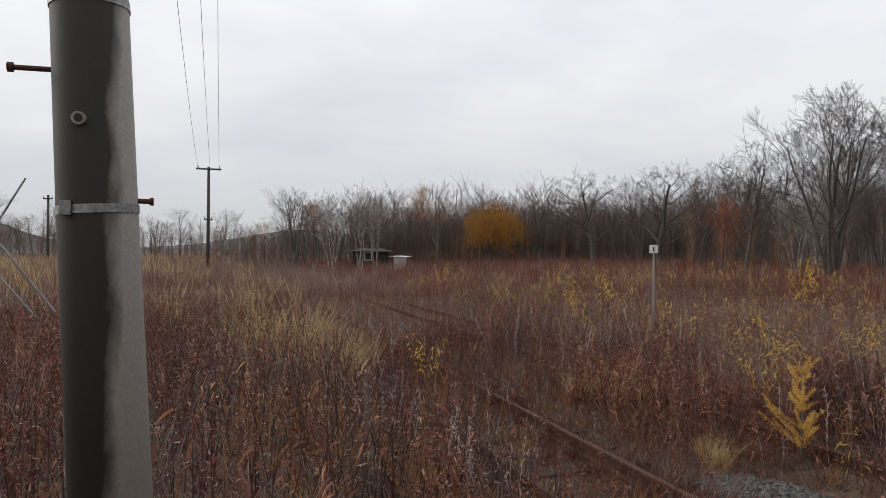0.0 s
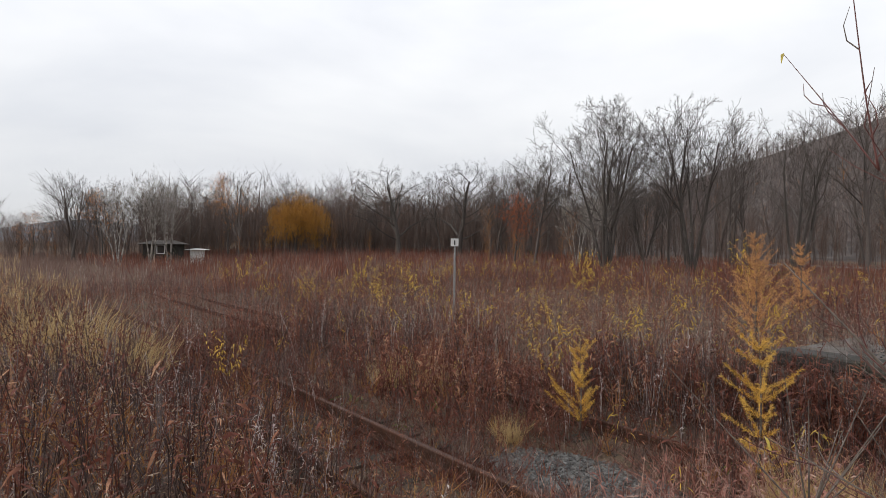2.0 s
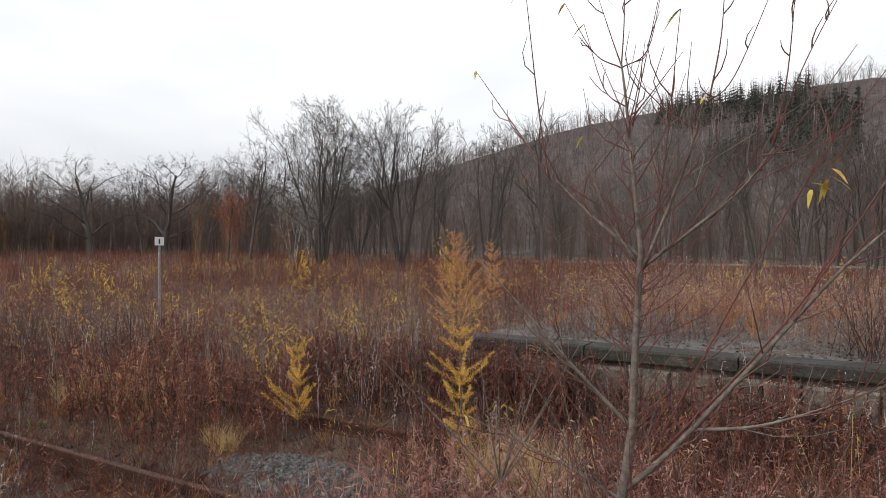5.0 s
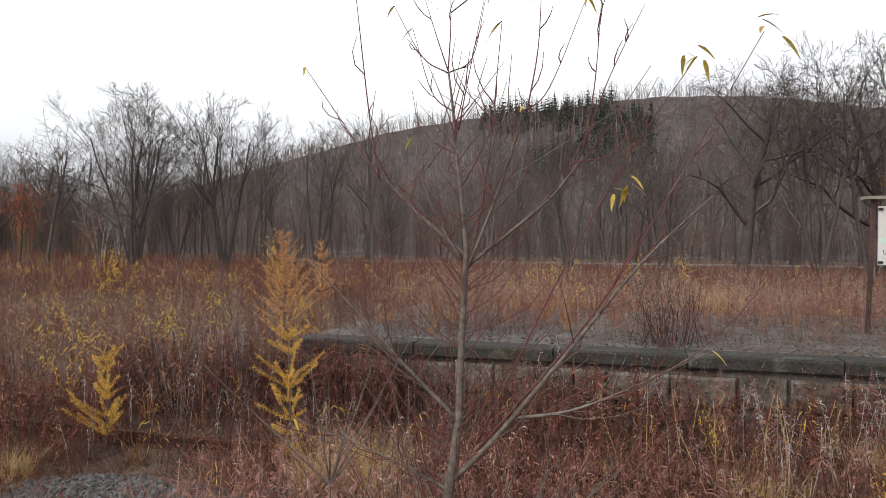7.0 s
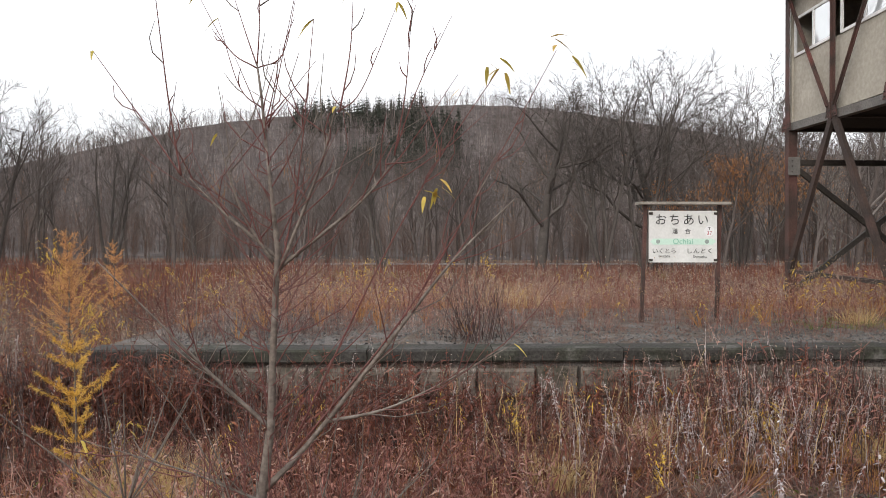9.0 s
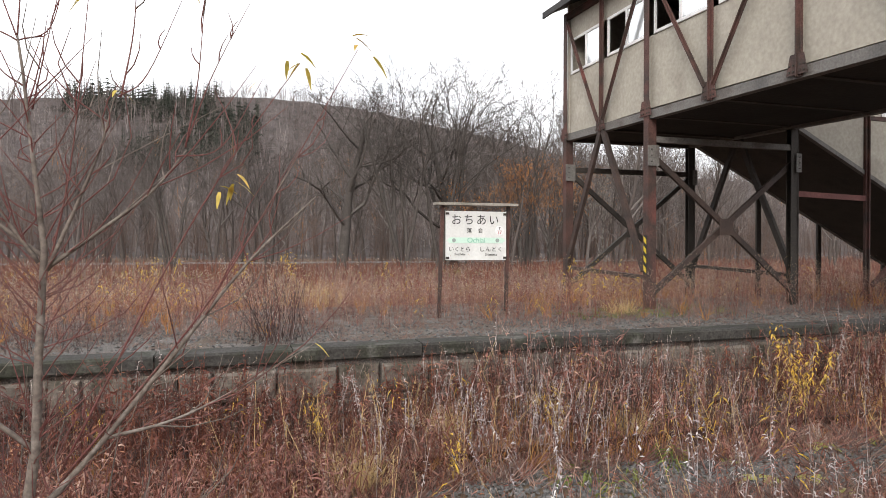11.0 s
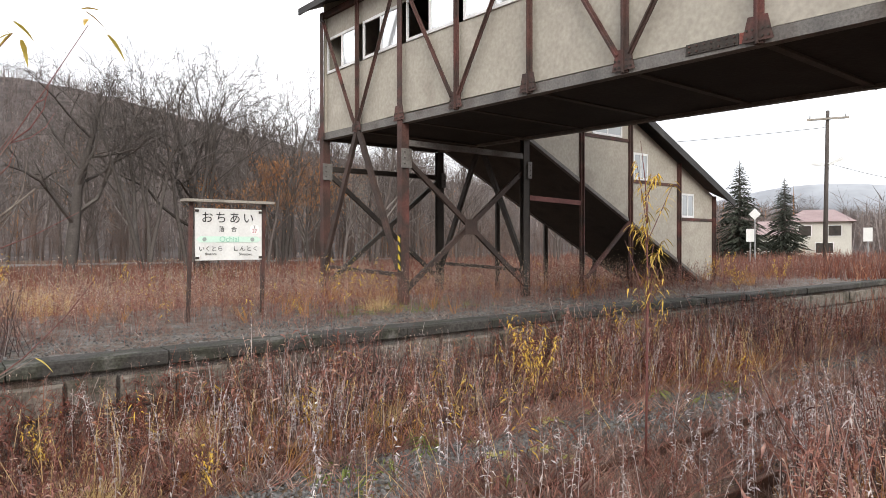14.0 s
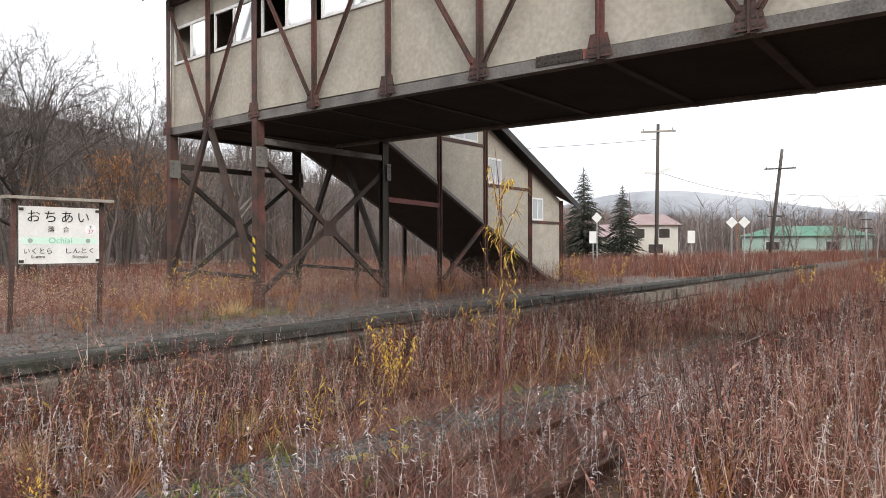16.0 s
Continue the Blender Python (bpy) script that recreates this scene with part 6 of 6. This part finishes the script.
def flowing(pts, n=12):
    """A smooth line through a few places (x, z), swinging a little in depth."""
    p = np.array(pts, float)
    dy = np.linspace(0, gw.uniform(-0.12, 0.12), len(p))
    p = np.stack([p[:, 0], WY + dy, p[:, 1]], 1)
    q = np.vstack([2 * p[0] - p[1], p, 2 * p[-1] - p[-2]])
    out_ = []
    for i in range(len(p) - 1):
        a, b, c, d = q[i:i + 4]
        for t in np.linspace(0, 1, n // (len(p) - 1) + 1)[:-1]:
            out_.append(0.5 * (2 * b + (c - a) * t + (2 * a - 5 * b + 4 * c - d) * t * t + (3 * b - a - 3 * c + d) * t ** 3))
    return np.array(out_ + [p[-1]])


# pale limbs of older wood, then the red wands of this year: thickness at the foot and places along each
OLD = ((0.019, (-0.73, 1.08), (-0.54, 1.28), (-0.19, 1.72), (0.09, 2.08), (0.37, 2.36)), (0.010, (-0.46, 1.38), (-0.21, 1.43), (0.04, 1.54), (0.37, 1.72)),
       (0.012, (-0.71, 1.36), (-0.93, 1.58), (-1.09, 1.76), (-1.40, 2.09)), (0.010, (-0.74, 1.03), (-0.87, 1.09), (-1.09, 1.18), (-1.51, 1.31)),
       (0.012, (-0.66, 2.06), (-0.31, 2.35), (-0.16, 2.55)), (0.012, (-0.67, 2.10), (-0.93, 2.31), (-1.09, 2.46)), (0.010, (-0.69, 2.08), (-0.82, 2.31), (-0.91, 2.63)), (0.011, (-0.66, 2.05), (-0.48, 2.48), (-0.40, 2.74)))
RED = ((0.006, (-0.16, 2.55), (-0.11, 2.83), (-0.08, 3.22)), (0.005, (-0.20, 2.51), (-0.02, 2.56), (0.15, 2.86)), (0.005, (-0.16, 2.56), (-0.05, 2.85), (0.09, 3.13)), (0.007, (-1.09, 2.46), (-1.14, 2.77), (-1.21, 3.36)),
       (0.006, (-1.09, 2.46), (-1.27, 2.70), (-1.52, 3.03)), (0.006, (-0.40, 2.74), (-0.36, 3.02), (-0.35, 3.32)), (0.005, (-0.41, 2.74), (-0.30, 2.83), (-0.14, 3.20)), (0.007, (-0.68, 1.95), (-0.58, 2.44), (-0.51, 3.14)))
RED2 = ((0.005, (-0.73, 2.75), (-0.85, 2.86), (-0.96, 3.18)), (0.005, (-0.76, 2.93), (-0.90, 3.03), (-1.06, 3.30)), (0.005, (-0.76, 2.93), (-0.66, 3.01), (-0.61, 3.30)), (0.005, (-0.71, 2.67), (-0.67, 2.87), (-0.58, 3.30)),
        (0.005, (-0.76, 2.94), (-0.82, 3.10), (-0.89, 3.30)), (0.005, (-0.76, 2.94), (-0.75, 3.13), (-0.75, 3.36)), (0.007, (-0.62, 1.25), (-0.24, 2.04), (0.04, 2.54), (0.30, 2.93)), (0.008, (-0.62, 1.22), (-0.12, 1.84), (0.20, 2.37), (0.55, 3.01)))
lf, leaves_at = Soup(), []
for some, stuff_, what, least in ((OLD, WILLOW, "limb", 0.22), (RED + RED2, TWIG, "wand", 0.3)):
    for r, *places in some:
        pts = flowing(places)
        part(what, tube(Soup(), pts, np.linspace(r, r * least, len(pts)) * (0.85 if what == "limb" else 0.7), 6), stuff_, willow, smooth=True)
        reach = float(np.linalg.norm(pts[-1] - pts[0]))
        for k in range(5 + int(11 * reach) if what == "limb" else int(5 * reach)):
            u = gw.uniform(0.12, 0.95)
            i = int(u * (len(pts) - 2))
            c, tan = pts[i], pts[i + 1] - pts[i]
            tan = tan / np.linalg.norm(tan)
            way = tan * 0.8 + np.array((gw.gauss(0, 0.5), gw.gauss(0, 0.4), gw.uniform(0.0, 0.8)))
            L = gw.uniform(0.08, 0.42) if what == "limb" else gw.uniform(0.05, 0.2)
            sag = np.array((gw.gauss(0, 0.04), 0, -0.03)) * L / 0.3
            part("twig", tube(Soup(), [c, c + way * L * 0.35 + sag, c + way * L * 0.7 + sag, c + way * L], (0.0030, 0.0026, 0.002, 0.001), 4, cap=False), WILLOW if gw.random() < 0.3 else TWIG, willow)
        leaves_at.append(pts[-1])
for k in range(70):
    z = gw.uniform(1.05, 2.75)
    b = np.array([np.interp(z, [p[2] for p in trunk_pts], [p[i] for p in trunk_pts]) for i in range(3)])
    way = np.array((gw.choice((-1, 1)) * gw.uniform(0.2, 0.95), gw.uniform(-0.4, 0.4), gw.uniform(0.4, 1.2)))
    L = gw.uniform(0.12, 0.6) * (1.0 if z < 2.2 else 0.6)
    bow = np.array((gw.gauss(0, 0.03), 0, -0.04 * L))
    part("twig", tube(Soup(), [b, b + way * L * 0.3 + bow, b + way * L * 0.65 + bow, b + way * L + np.array((0, 0, 0.08 * L))], (0.0030, 0.0026, 0.002, 0.0009), 4, cap=False), TWIG, willow)
# a thicket of young red shoots about the foot
for k in range(150):
    a = gw.uniform(-1, 1)
    b = np.array((WX + a * 0.30 + 0.08, WY + gw.uniform(-0.3, 0.3), gw.uniform(0.3, 0.9)))
    way = np.array((a * 0.55 + gw.uniform(-0.4, 0.5), gw.uniform(-0.3, 0.3), gw.uniform(0.45, 1.0)))
    L = gw.uniform(0.4, 0.95)
    bow = np.array((gw.gauss(0, 0.05), gw.gauss(0, 0.05), -0.03))
    part("shoot", tube(Soup(), [b, b + way * L * 0.35 + bow, b + way * L * 0.7 + bow, b + way * L + np.array((0, 0, 0.06))], (0.004, 0.0034, 0.0025, 0.0011), 4, cap=False), TWIG if gw.random() < 0.5 else WILLOW, willow)
for c in leaves_at:
    if gw.random() < 0.55:
        for m in range(gw.choice((1, 1, 2))):
            ribbon(lf, c, (gw.gauss(0, 0.6), gw.gauss(0, 0.6), -0.3), gw.uniform(0.05, 0.09), 0.016, 0.5, 3)
for cx, cz in ((0.02, 2.40), (0.55, 3.01), (0.30, 2.93)):
    for m in range(6 if cx < 0.1 else 4):
        ribbon(lf, np.array((cx, WY - 0.1, cz)) + [gw.gauss(0, 0.03) for _ in range(3)], (gw.gauss(0, 0.8), gw.gauss(0, 0.5), gw.uniform(-0.9, 0.2)), gw.uniform(0.07, 0.115), 0.021, 0.4, 3)
part("leaves", lf, leafy("olive_willow_leaves", [(0.32, 0.26, 0.06), (0.48, 0.38, 0.08), (0.36, 0.22, 0.06)]), willow)

# leafless shrub between the yellow larch and the willow
shrub = empty("bare_shrub", "leafless grey-stemmed shrub beside the track", "shrub")
for k in range(12):
    s = Soup()
    a = gw.uniform(-1, 1)
    b = np.array((-1.62, 3.55, 0.0)) if k > 2 else np.array((-1.62 + 0.05 * k, 3.5, 0.0))
    way = np.array((a * 0.75, gw.uniform(-0.3, 0.3), gw.uniform(0.5, 0.95)))
    mid_ = b + np.array((0, 0, 0.75)) if k > 2 else b + way * 0.6
    tube(s, [b, mid_, mid_ + way * 0.45, mid_ + way * gw.uniform(0.7, 1.1)], (0.011 if k < 4 else 0.005, 0.006, 0.004, 0.002), 5, cap=False)
    part("stem", s, WILLOW, shrub)

# slim sapling with yellow leaves in front of the stair
sap = empty("yellow_willow_sapling", "slim willow sapling with thin yellow leaves", "sapling")
SX, SY2 = 5.38, 3.64
lv2 = Soup()
sp = [(SX - 0.02, SY2, 0.0), (SX, SY2, 0.9), (SX + 0.01, SY2, 1.79), (SX, SY2, 2.34), (SX - 0.03, SY2, 2.75), (SX - 0.10, SY2, 3.10)]
part("trunk", tube(Soup(), sp, (0.013, 0.011, 0.009, 0.007, 0.005, 0.002), 7), TWIG, sap, smooth=True)
for k in range(24):
    z = gw.uniform(1.2, 2.7)
    b = np.array([np.interp(z, [p[2] for p in sp], [p[i] for p in sp]) for i in range(3)])
    way = np.array((gw.uniform(-0.6, 0.6), gw.uniform(-0.5, 0.5), gw.uniform(0.7, 1.3)))
    L = gw.uniform(0.25, 0.6)
    tip = b + way * L
    part("twig", tube(Soup(), [b, b + way * L * 0.5, tip], (0.005, 0.004, 0.002), 4, cap=False), TWIG, sap)
    for m in range(22 if z > 1.7 else 5):
        c = b + way * L * gw.uniform(0.4, 1.05)
        ribbon(lv2, c, (gw.gauss(0, 0.8), gw.gauss(0, 0.8), gw.uniform(-0.6, 0.4)), gw.uniform(0.06, 0.12), 0.016, 0.6, 3)
part("leaves", lv2, GOLD, sap)

# ---------------------------------------------------------------- tufts, shrubs and broad leaves
tf = Soup()
for k in range(7):
    v, f = tuft(gw, gw.uniform(0.6, 1.0), 46, 0.006, 0.75, 4)
    tf.add(v + np.array((gw.uniform(-0.22, 0.22), gw.uniform(-0.22, 0.22), 0)), f)
straw = tf.thing("straw_tuft", STRAW, label="tall tuft of pale straw-coloured grass", category="grass tuft", group="straw tufts")
stand(straw, -9.6, 1.15, 1.25)
for x, y, k in ((-10.3, 0.75, 1.15), (-9.0, 1.6, 1.0), (-10.9, 1.5, 1.2), (-9.8, 1.9, 1.0), (-8.1, 5.4, 0.7), (-7.7, 5.5, 0.62), (-8.3, 5.15, 0.6), (-2.42, 5.2, 0.66), (-2.05, 5.3, 0.7), (-1.55, 4.6, 0.5),
                (-5.4, 4.9, 0.42), (1.05, 5.6, 0.55), (2.3, 6.9, 0.5), (3.6, 7.2, 0.55), (1.8, 17, 1.1), (2.5, 17.3, 1.0), (6.9, 10.6, 0.6), (4.2, 6.2, 0.5), (-14, -0.5, 1.0), (-17, 1.0, 1.1)):
    plant(straw, x, y, k, gw.uniform(0, 360))

ys = empty("yellow_shrub", "small willow shrub with sparse yellow leaves", "shrub", "yellow shrubs")
lv3 = Soup()
for k in range(7):
    way = np.array((gw.uniform(-0.35, 0.35), gw.uniform(-0.35, 0.35), 1.0))
    L = gw.uniform(0.8, 1.45)
    part("stem", tube(Soup(), [(0, 0, 0), way * L * 0.5, way * L], (0.008, 0.006, 0.003), 4, cap=False), TWIG, ys)
    for m in range(22):
        ribbon(lv3, way * L * gw.uniform(0.4, 1.0), (gw.gauss(0, 1), gw.gauss(0, 1), gw.uniform(-0.8, 0.4)), gw.uniform(0.05, 0.10), 0.028, 0.5, 2)
part("leaves", lv3, GOLD, ys)
stand(ys, 6.5, 6.1, 0.9)
for x, y, k in ((6.75, 6.35, 0.85), (6.2, 5.9, 0.7), (10.1, 6.8, 0.8), (9.7, 7.0, 0.9), (18.4, 10.3, 0.8), (3.3, 6.3, 0.5), (1.9, 5.5, 0.45), (0.9, 6.8, 0.5), (-17, 19.5, 1.4), (-18.5, 20.5, 1.3), (-12.5, 22, 1.7), (-11.5, 21, 1.2), (-9.5, 9.8, 0.9), (-11, 8.4, 0.9), (-15.2, 9.2, 0.9), (-18, 12, 1.2), (-8.8, 2.9, 0.8),
                (-2.2, 22, 1.1), (0.5, 25, 1.2), (2.2, 24, 1.2), (-25, 14, 1.2), (-28, 10, 1.2), (19.5, 10.5, 0.9), (20.5, 9.2, 0.8), (17, 8.8, 0.8), (-1.3, 7.2, 0.55), (-6.8, 6.9, 0.7), (30, 5.5, 1.2), (33, 3.2, 1.1)):
    plant(ys, x, y, k, gw.uniform(0, 360))

dock = empty("broad_leaf_plant", "low plant with broad yellow-green leaves on the ballast", "weed", "broad-leaved weeds")
DOCKLEAF = leafy("yellow_green_leaves", [(0.20, 0.20, 0.06), (0.28, 0.26, 0.08), (0.15, 0.16, 0.05)])
for k in range(9):
    bl, a = Soup(), gw.uniform(0, 6.283)
    ribbon(bl, (0.03 * math.cos(a), 0.03 * math.sin(a), 0.03), (math.cos(a), math.sin(a), 0.45), gw.uniform(0.14, 0.24), gw.uniform(0.07, 0.11), 0.5, 4)
    part("leaf", bl, DOCKLEAF, dock)
stand(dock, 5.9, 5.35, 1.0)
for x, y, k in ((4.55, 4.75, 1.0), (5.0, 4.6, 0.8), (4.75, 5.3, 0.9), (4.9, 4.2, 0.9), (6.6, 5.4, 0.8), (0.0, 5.1, 0.7)):
    plant(dock, x, y, k, gw.uniform(0, 360))

# ---------------------------------------------------------------- poles and wires
PX, PY = -3.05, -0.42
pole = empty("utility_pole", "thick tapered concrete utility pole, dark on one side and pale on the other", "pole")
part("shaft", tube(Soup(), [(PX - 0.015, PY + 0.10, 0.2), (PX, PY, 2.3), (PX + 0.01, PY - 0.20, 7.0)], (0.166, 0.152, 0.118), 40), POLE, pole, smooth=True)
bandz = 2.28
part("band", tube(Soup(), [(PX, PY + 0.002, bandz), (PX, PY, bandz + 0.035)], (0.1565, 0.156), 40), ZINC, pole, "thin grey steel strap")
part("band_clip", box(Soup(), PX + 0.10, PX + 0.148, PY - 0.115, PY - 0.075, bandz - 0.01, bandz + 0.045), ZINC, pole)
part("band", tube(Soup(), [(PX, PY - 0.035, 3.115), (PX, PY - 0.037, 3.15)], (0.151, 0.1505), 40), ZINC, pole)
d1 = tube(Soup(), [(PX + 0.130, PY - 0.045, 2.645), (PX + 0.164, PY - 0.050, 2.645)], (0.026, 0.026), 20)
part("tag", d1, PALEWOOD, pole, "round metal tag with embossed rings")
part("tag_ring", tube(Soup(), [(PX + 0.160, PY - 0.049, 2.645), (PX + 0.167, PY - 0.050, 2.645)], (0.016, 0.016), 20), CONCRETE, pole)
st = tube(Soup(), [(PX, PY - 0.12, 2.86), (PX, PY - 0.31, 2.855)], (0.011, 0.011), 8)
tube(st, [(PX, PY - 0.305, 2.855), (PX, PY - 0.325, 2.855)], (0.02, 0.02), 10)
part("step_bolt", st, RUST, pole)
st = tube(Soup(), [(PX, PY + 0.12, 2.34), (PX, PY + 0.20, 2.338)], (0.011, 0.011), 8)
tube(st, [(PX, PY + 0.195, 2.338), (PX, PY + 0.21, 2.338)], (0.017, 0.017), 10)
part("step_bolt", st, RUST, pole)


def wooden_pole(x, y, h, lean, arms, label, r=0.13, turn=90, lamp=False, material=BARK):
    e = empty("telegraph_pole", label, "pole", "line poles")
    part("shaft", tube(Soup(), [(0, 0, -0.2), (lean * 0.5, 0, h * 0.5), (lean, 0, h)], (r, r * 0.85, r * 0.7), 10), material, e, smooth=True)
    for z, w in arms:
        part("crossarm", box(Soup(), lean * z / h - w / 2, lean * z / h + w / 2, -0.16, -0.06, z - 0.05, z + 0.05), PALEWOOD if lamp else BARK, e)
        for q in (-0.42, 0.42):
            part("insulator", tube(Soup(), [(lean * z / h + q * w, -0.11, z + 0.05), (lean * z / h + q * w, -0.11, z + 0.2)], (0.04, 0.03), 8), ZINC, e)
    if lamp:
        for q in (-1, 1):
            part("lamp_shade", bar(Soup(), (lean * 0.6 + 0.1 * q, -0.1, h * 0.66), (lean * 0.6 + 0.75 * q, -0.1, h * 0.66 + 0.22 * max(0, q) + 0.1), 0.16, 0.1, (0, 1, 0)), WHITE, e)
    e.matrix_basis = pose(x, y, float(ground_height(x, y)), 0, 0, turn)
    return e


wooden_pole(-44, 0.12, 6.5, 0.0, ((6.35, 1.5), (3.2, 0.5)), "dark wooden telegraph pole with a crossarm", 0.12, 90)
wooden_pole(-60, -11.8, 5.5, 0.0, ((5.2, 0.7),), "dark wooden pole far along the line", 0.12, 90)
wooden_pole(39.1, 15.2, 8.7, 0.12, ((8.25, 2.0),), "tall wooden pole with a crossarm and two white lamps", 0.13, -65, True)
wooden_pole(56.5, 12.9, 8.6, 0.9, ((7.1, 2.2), (3.4, 1.0)), "leaning wooden pole with crossarms", 0.16, -75)
wooden_pole(70, 8.0, 4.8, 0.0, ((4.2, 0.9), (3.4, 1.0)), "pale pole with transformer arms", 0.12, -75, material=ZINC)


def wire(a, b, sag, r=0.012):
    p = [np.array(a) + (np.array(b) - np.array(a)) * t - UP * sag * 4 * t * (1 - t) for t in np.linspace(0, 1, 14)]
    tube(Soup(), p, np.full(14, r), 4).thing("wire", STEEL_DARK, label="thin overhead wire between poles", category="wire", group="overhead wires")


for q in (-0.6, 0.1, 0.62):
    wire((-44, 0.12 + q, 6.9), (-3.0, -0.42 + q * 0.6, 9.4 + 0.2 * q), 0.7, 0.006)
wire((39.1, 15.2, 8.5), (25, 44, 9.2), 0.6)
wire((39.1, 15.2, 6.6), (56.5, 12.9, 6.0), 0.3)
wire((56.5, 12.9, 6.2), (70, 0, 6.9), 0.5)
gy = empty("guy_stays", "pair of grey steel stay rods anchoring a pole", "stay")
for a, b in (((-8.85, -1.66, 1.37), (-8.65, -2.50, 2.62)), ((-8.80, -1.88, 1.36), (-8.69, -2.37, 2.04)), ((-8.70, -2.34, 2.16), (-8.79, -1.96, 2.92))):
    part("rod", tube(Soup(), [a, b], (0.014, 0.012), 8), ZINC, gy)

# ---------------------------------------------------------------- small signs and far buildings
mk = empty("track_marker", "small white track marker plate on a thin post", "sign")
part("post", tube(Soup(), [(-14.3, 10.9, 0.0), (-14.3, 10.9, 2.3)], (0.03, 0.028), 8), ZINC, mk)
pl = part("plate", bar(Soup(), (-14.26, 10.86, 2.09), (-14.26, 10.86, 2.30), 0.21, 0.02, (0.8, -0.6, 0)), WHITE, mk)
part("mark", bar(Soup(), (-14.245, 10.85, 2.13), (-14.245, 10.85, 2.25), 0.035, 0.02, (0.8, -0.6, 0)), BLACK, pl)


def lineside(x, y, z, kind, label):
    e = empty("lineside_sign", label, "sign", "lineside signs")
    g = float(ground_height(x, y))
    part("post", tube(Soup(), [(0, 0, 0), (0, 0, z - g + 0.1)], (0.04, 0.04), 8), ZINC, e)
    if kind == "diamond":
        part("plate", Soup().add([(0, -0.05, z - g - 0.32), (0.3, -0.05, z - g), (0, -0.05, z - g + 0.32), (-0.3, -0.05, z - g), (0, -0.08, z - g - 0.32), (0.3, -0.08, z - g), (0, -0.08, z - g + 0.32), (-0.3, -0.08, z - g)], BOX_F), WHITE, e)
    else:
        part("plate", box(Soup(), -0.2, 0.2, -0.09, -0.05, z - g - 0.35, z - g + 0.35), WHITE, e)
    e.matrix_basis = pose(x, y, g, 0, 0, -70)


lineside(35.9, 17.5, 3.75, "diamond", "white diamond signal plate on a post")
lineside(35.8, 17.7, 2.6, "plate", "white rectangular plate on a post")
lineside(37.9, 12.7, 2.6, "plate", "white rectangular plate on a post")
lineside(38.5, 10.7, 3.38, "diamond", "white diamond signal plate on a post")
lineside(38.7, 10.1, 3.38, "diamond", "white diamond signal plate on a post")


def house(x, y, w, d, h, roof_h, wall_m, roof_m, label, turn, windows):
    e = empty("house", label, "house")
    part("body", box(Soup(), -w / 2, w / 2, -d / 2, d / 2, 0, h), wall_m, e)
    s = Soup()
    o = 0.45
    s.add([(-w / 2 - o, -d / 2 - o, h + 0.004), (w / 2 + o, -d / 2 - o, h + 0.004), (w / 2 + o, d / 2 + o, h + 0.004), (-w / 2 - o, d / 2 + o, h + 0.004), (-w / 4, 0, h + roof_h), (w / 4, 0, h + roof_h), (w / 4, 0.01, h + roof_h), (-w / 4, 0.01, h + roof_h)], BOX_F)
    part("roof", s, roof_m, e)
    for wx, wz, ww, wh in windows:
        win = part("window", box(Soup(), wx - ww / 2 - 0.06, wx + ww / 2 + 0.06, -d / 2 - 0.04, -d / 2 - 0.003, wz - wh / 2 - 0.06, wz + wh / 2 + 0.06), FRAME, e)
        part("pane", box(Soup(), wx - ww / 2, wx + ww / 2, -d / 2 - 0.05, -d / 2 - 0.041, wz - wh / 2, wz + wh / 2), STEEL_DARK, win)
    e.matrix_basis = pose(x, y, float(ground_height(x, y)), 0, 0, turn)


PINKROOF = surface("faded_red_roof", [(0.24, 0.17, 0.17), (0.33, 0.25, 0.245)], 0.6, 20, 0.7)
GREENROOF = surface("green_sheet_roof", [(0.06, 0.18, 0.12), (0.10, 0.25, 0.17)], 0.6, 20, 0.6)
PALEGREEN = surface("pale_green_siding", [(0.30, 0.42, 0.36), (0.40, 0.52, 0.46)], 0.6, 20, 0.7)
CREAM = surface("cream_siding", [(0.46, 0.44, 0.39), (0.55, 0.53, 0.48)], 0.6, 20, 0.8)
house(73, 29, 5.6, 5.5, 3.7, 1.3, CREAM, PINKROOF, "two-storey cream house with a faded red hipped roof", -68, ((1.4, 2.8, 1.1, 1.0), (-1.2, 2.8, 1.1, 1.0), (0.5, 1.1, 1.5, 1.0)))
house(67, 31, 4.5, 5, 2.4, 1.4, CREAM, PINKROOF, "low cream outbuilding with a faded red roof", -68, ((0, 1.3, 1.2, 0.9),))
house(95, 17.5, 14, 8, 2.6, 1.3, PALEGREEN, GREENROOF, "long pale green shed with a green roof", -80, ((-3.5, 1.4, 1.5, 1.0), (3, 1.4, 1.5, 1.0)))
house(56, 33.5, 3.0, 3, 1.8, 0.5, CREAM, ZINC, "small pale shed among the firs", -60, ())
house(-55.5, 13.3, 3.0, 2.2, 1.6, 0.3, CONCRETE, STEEL_DARK, "small weathered grey wooden shed", 75, ((-0.2, 1.2, 0.5, 0.6),))
house(-54.5, 15.6, 1.1, 0.9, 1.1, 0.1, WHITE, WHITE, "white equipment cabinet beside the shed", 75, ())
GUARD = box(Soup(), -60, 30, 43.5, 43.56, 0.95, 1.07)
rail_g = GUARD.thing("guard_rail", ZINC, label="white roadside guard rail behind the trees", category="guard rail")
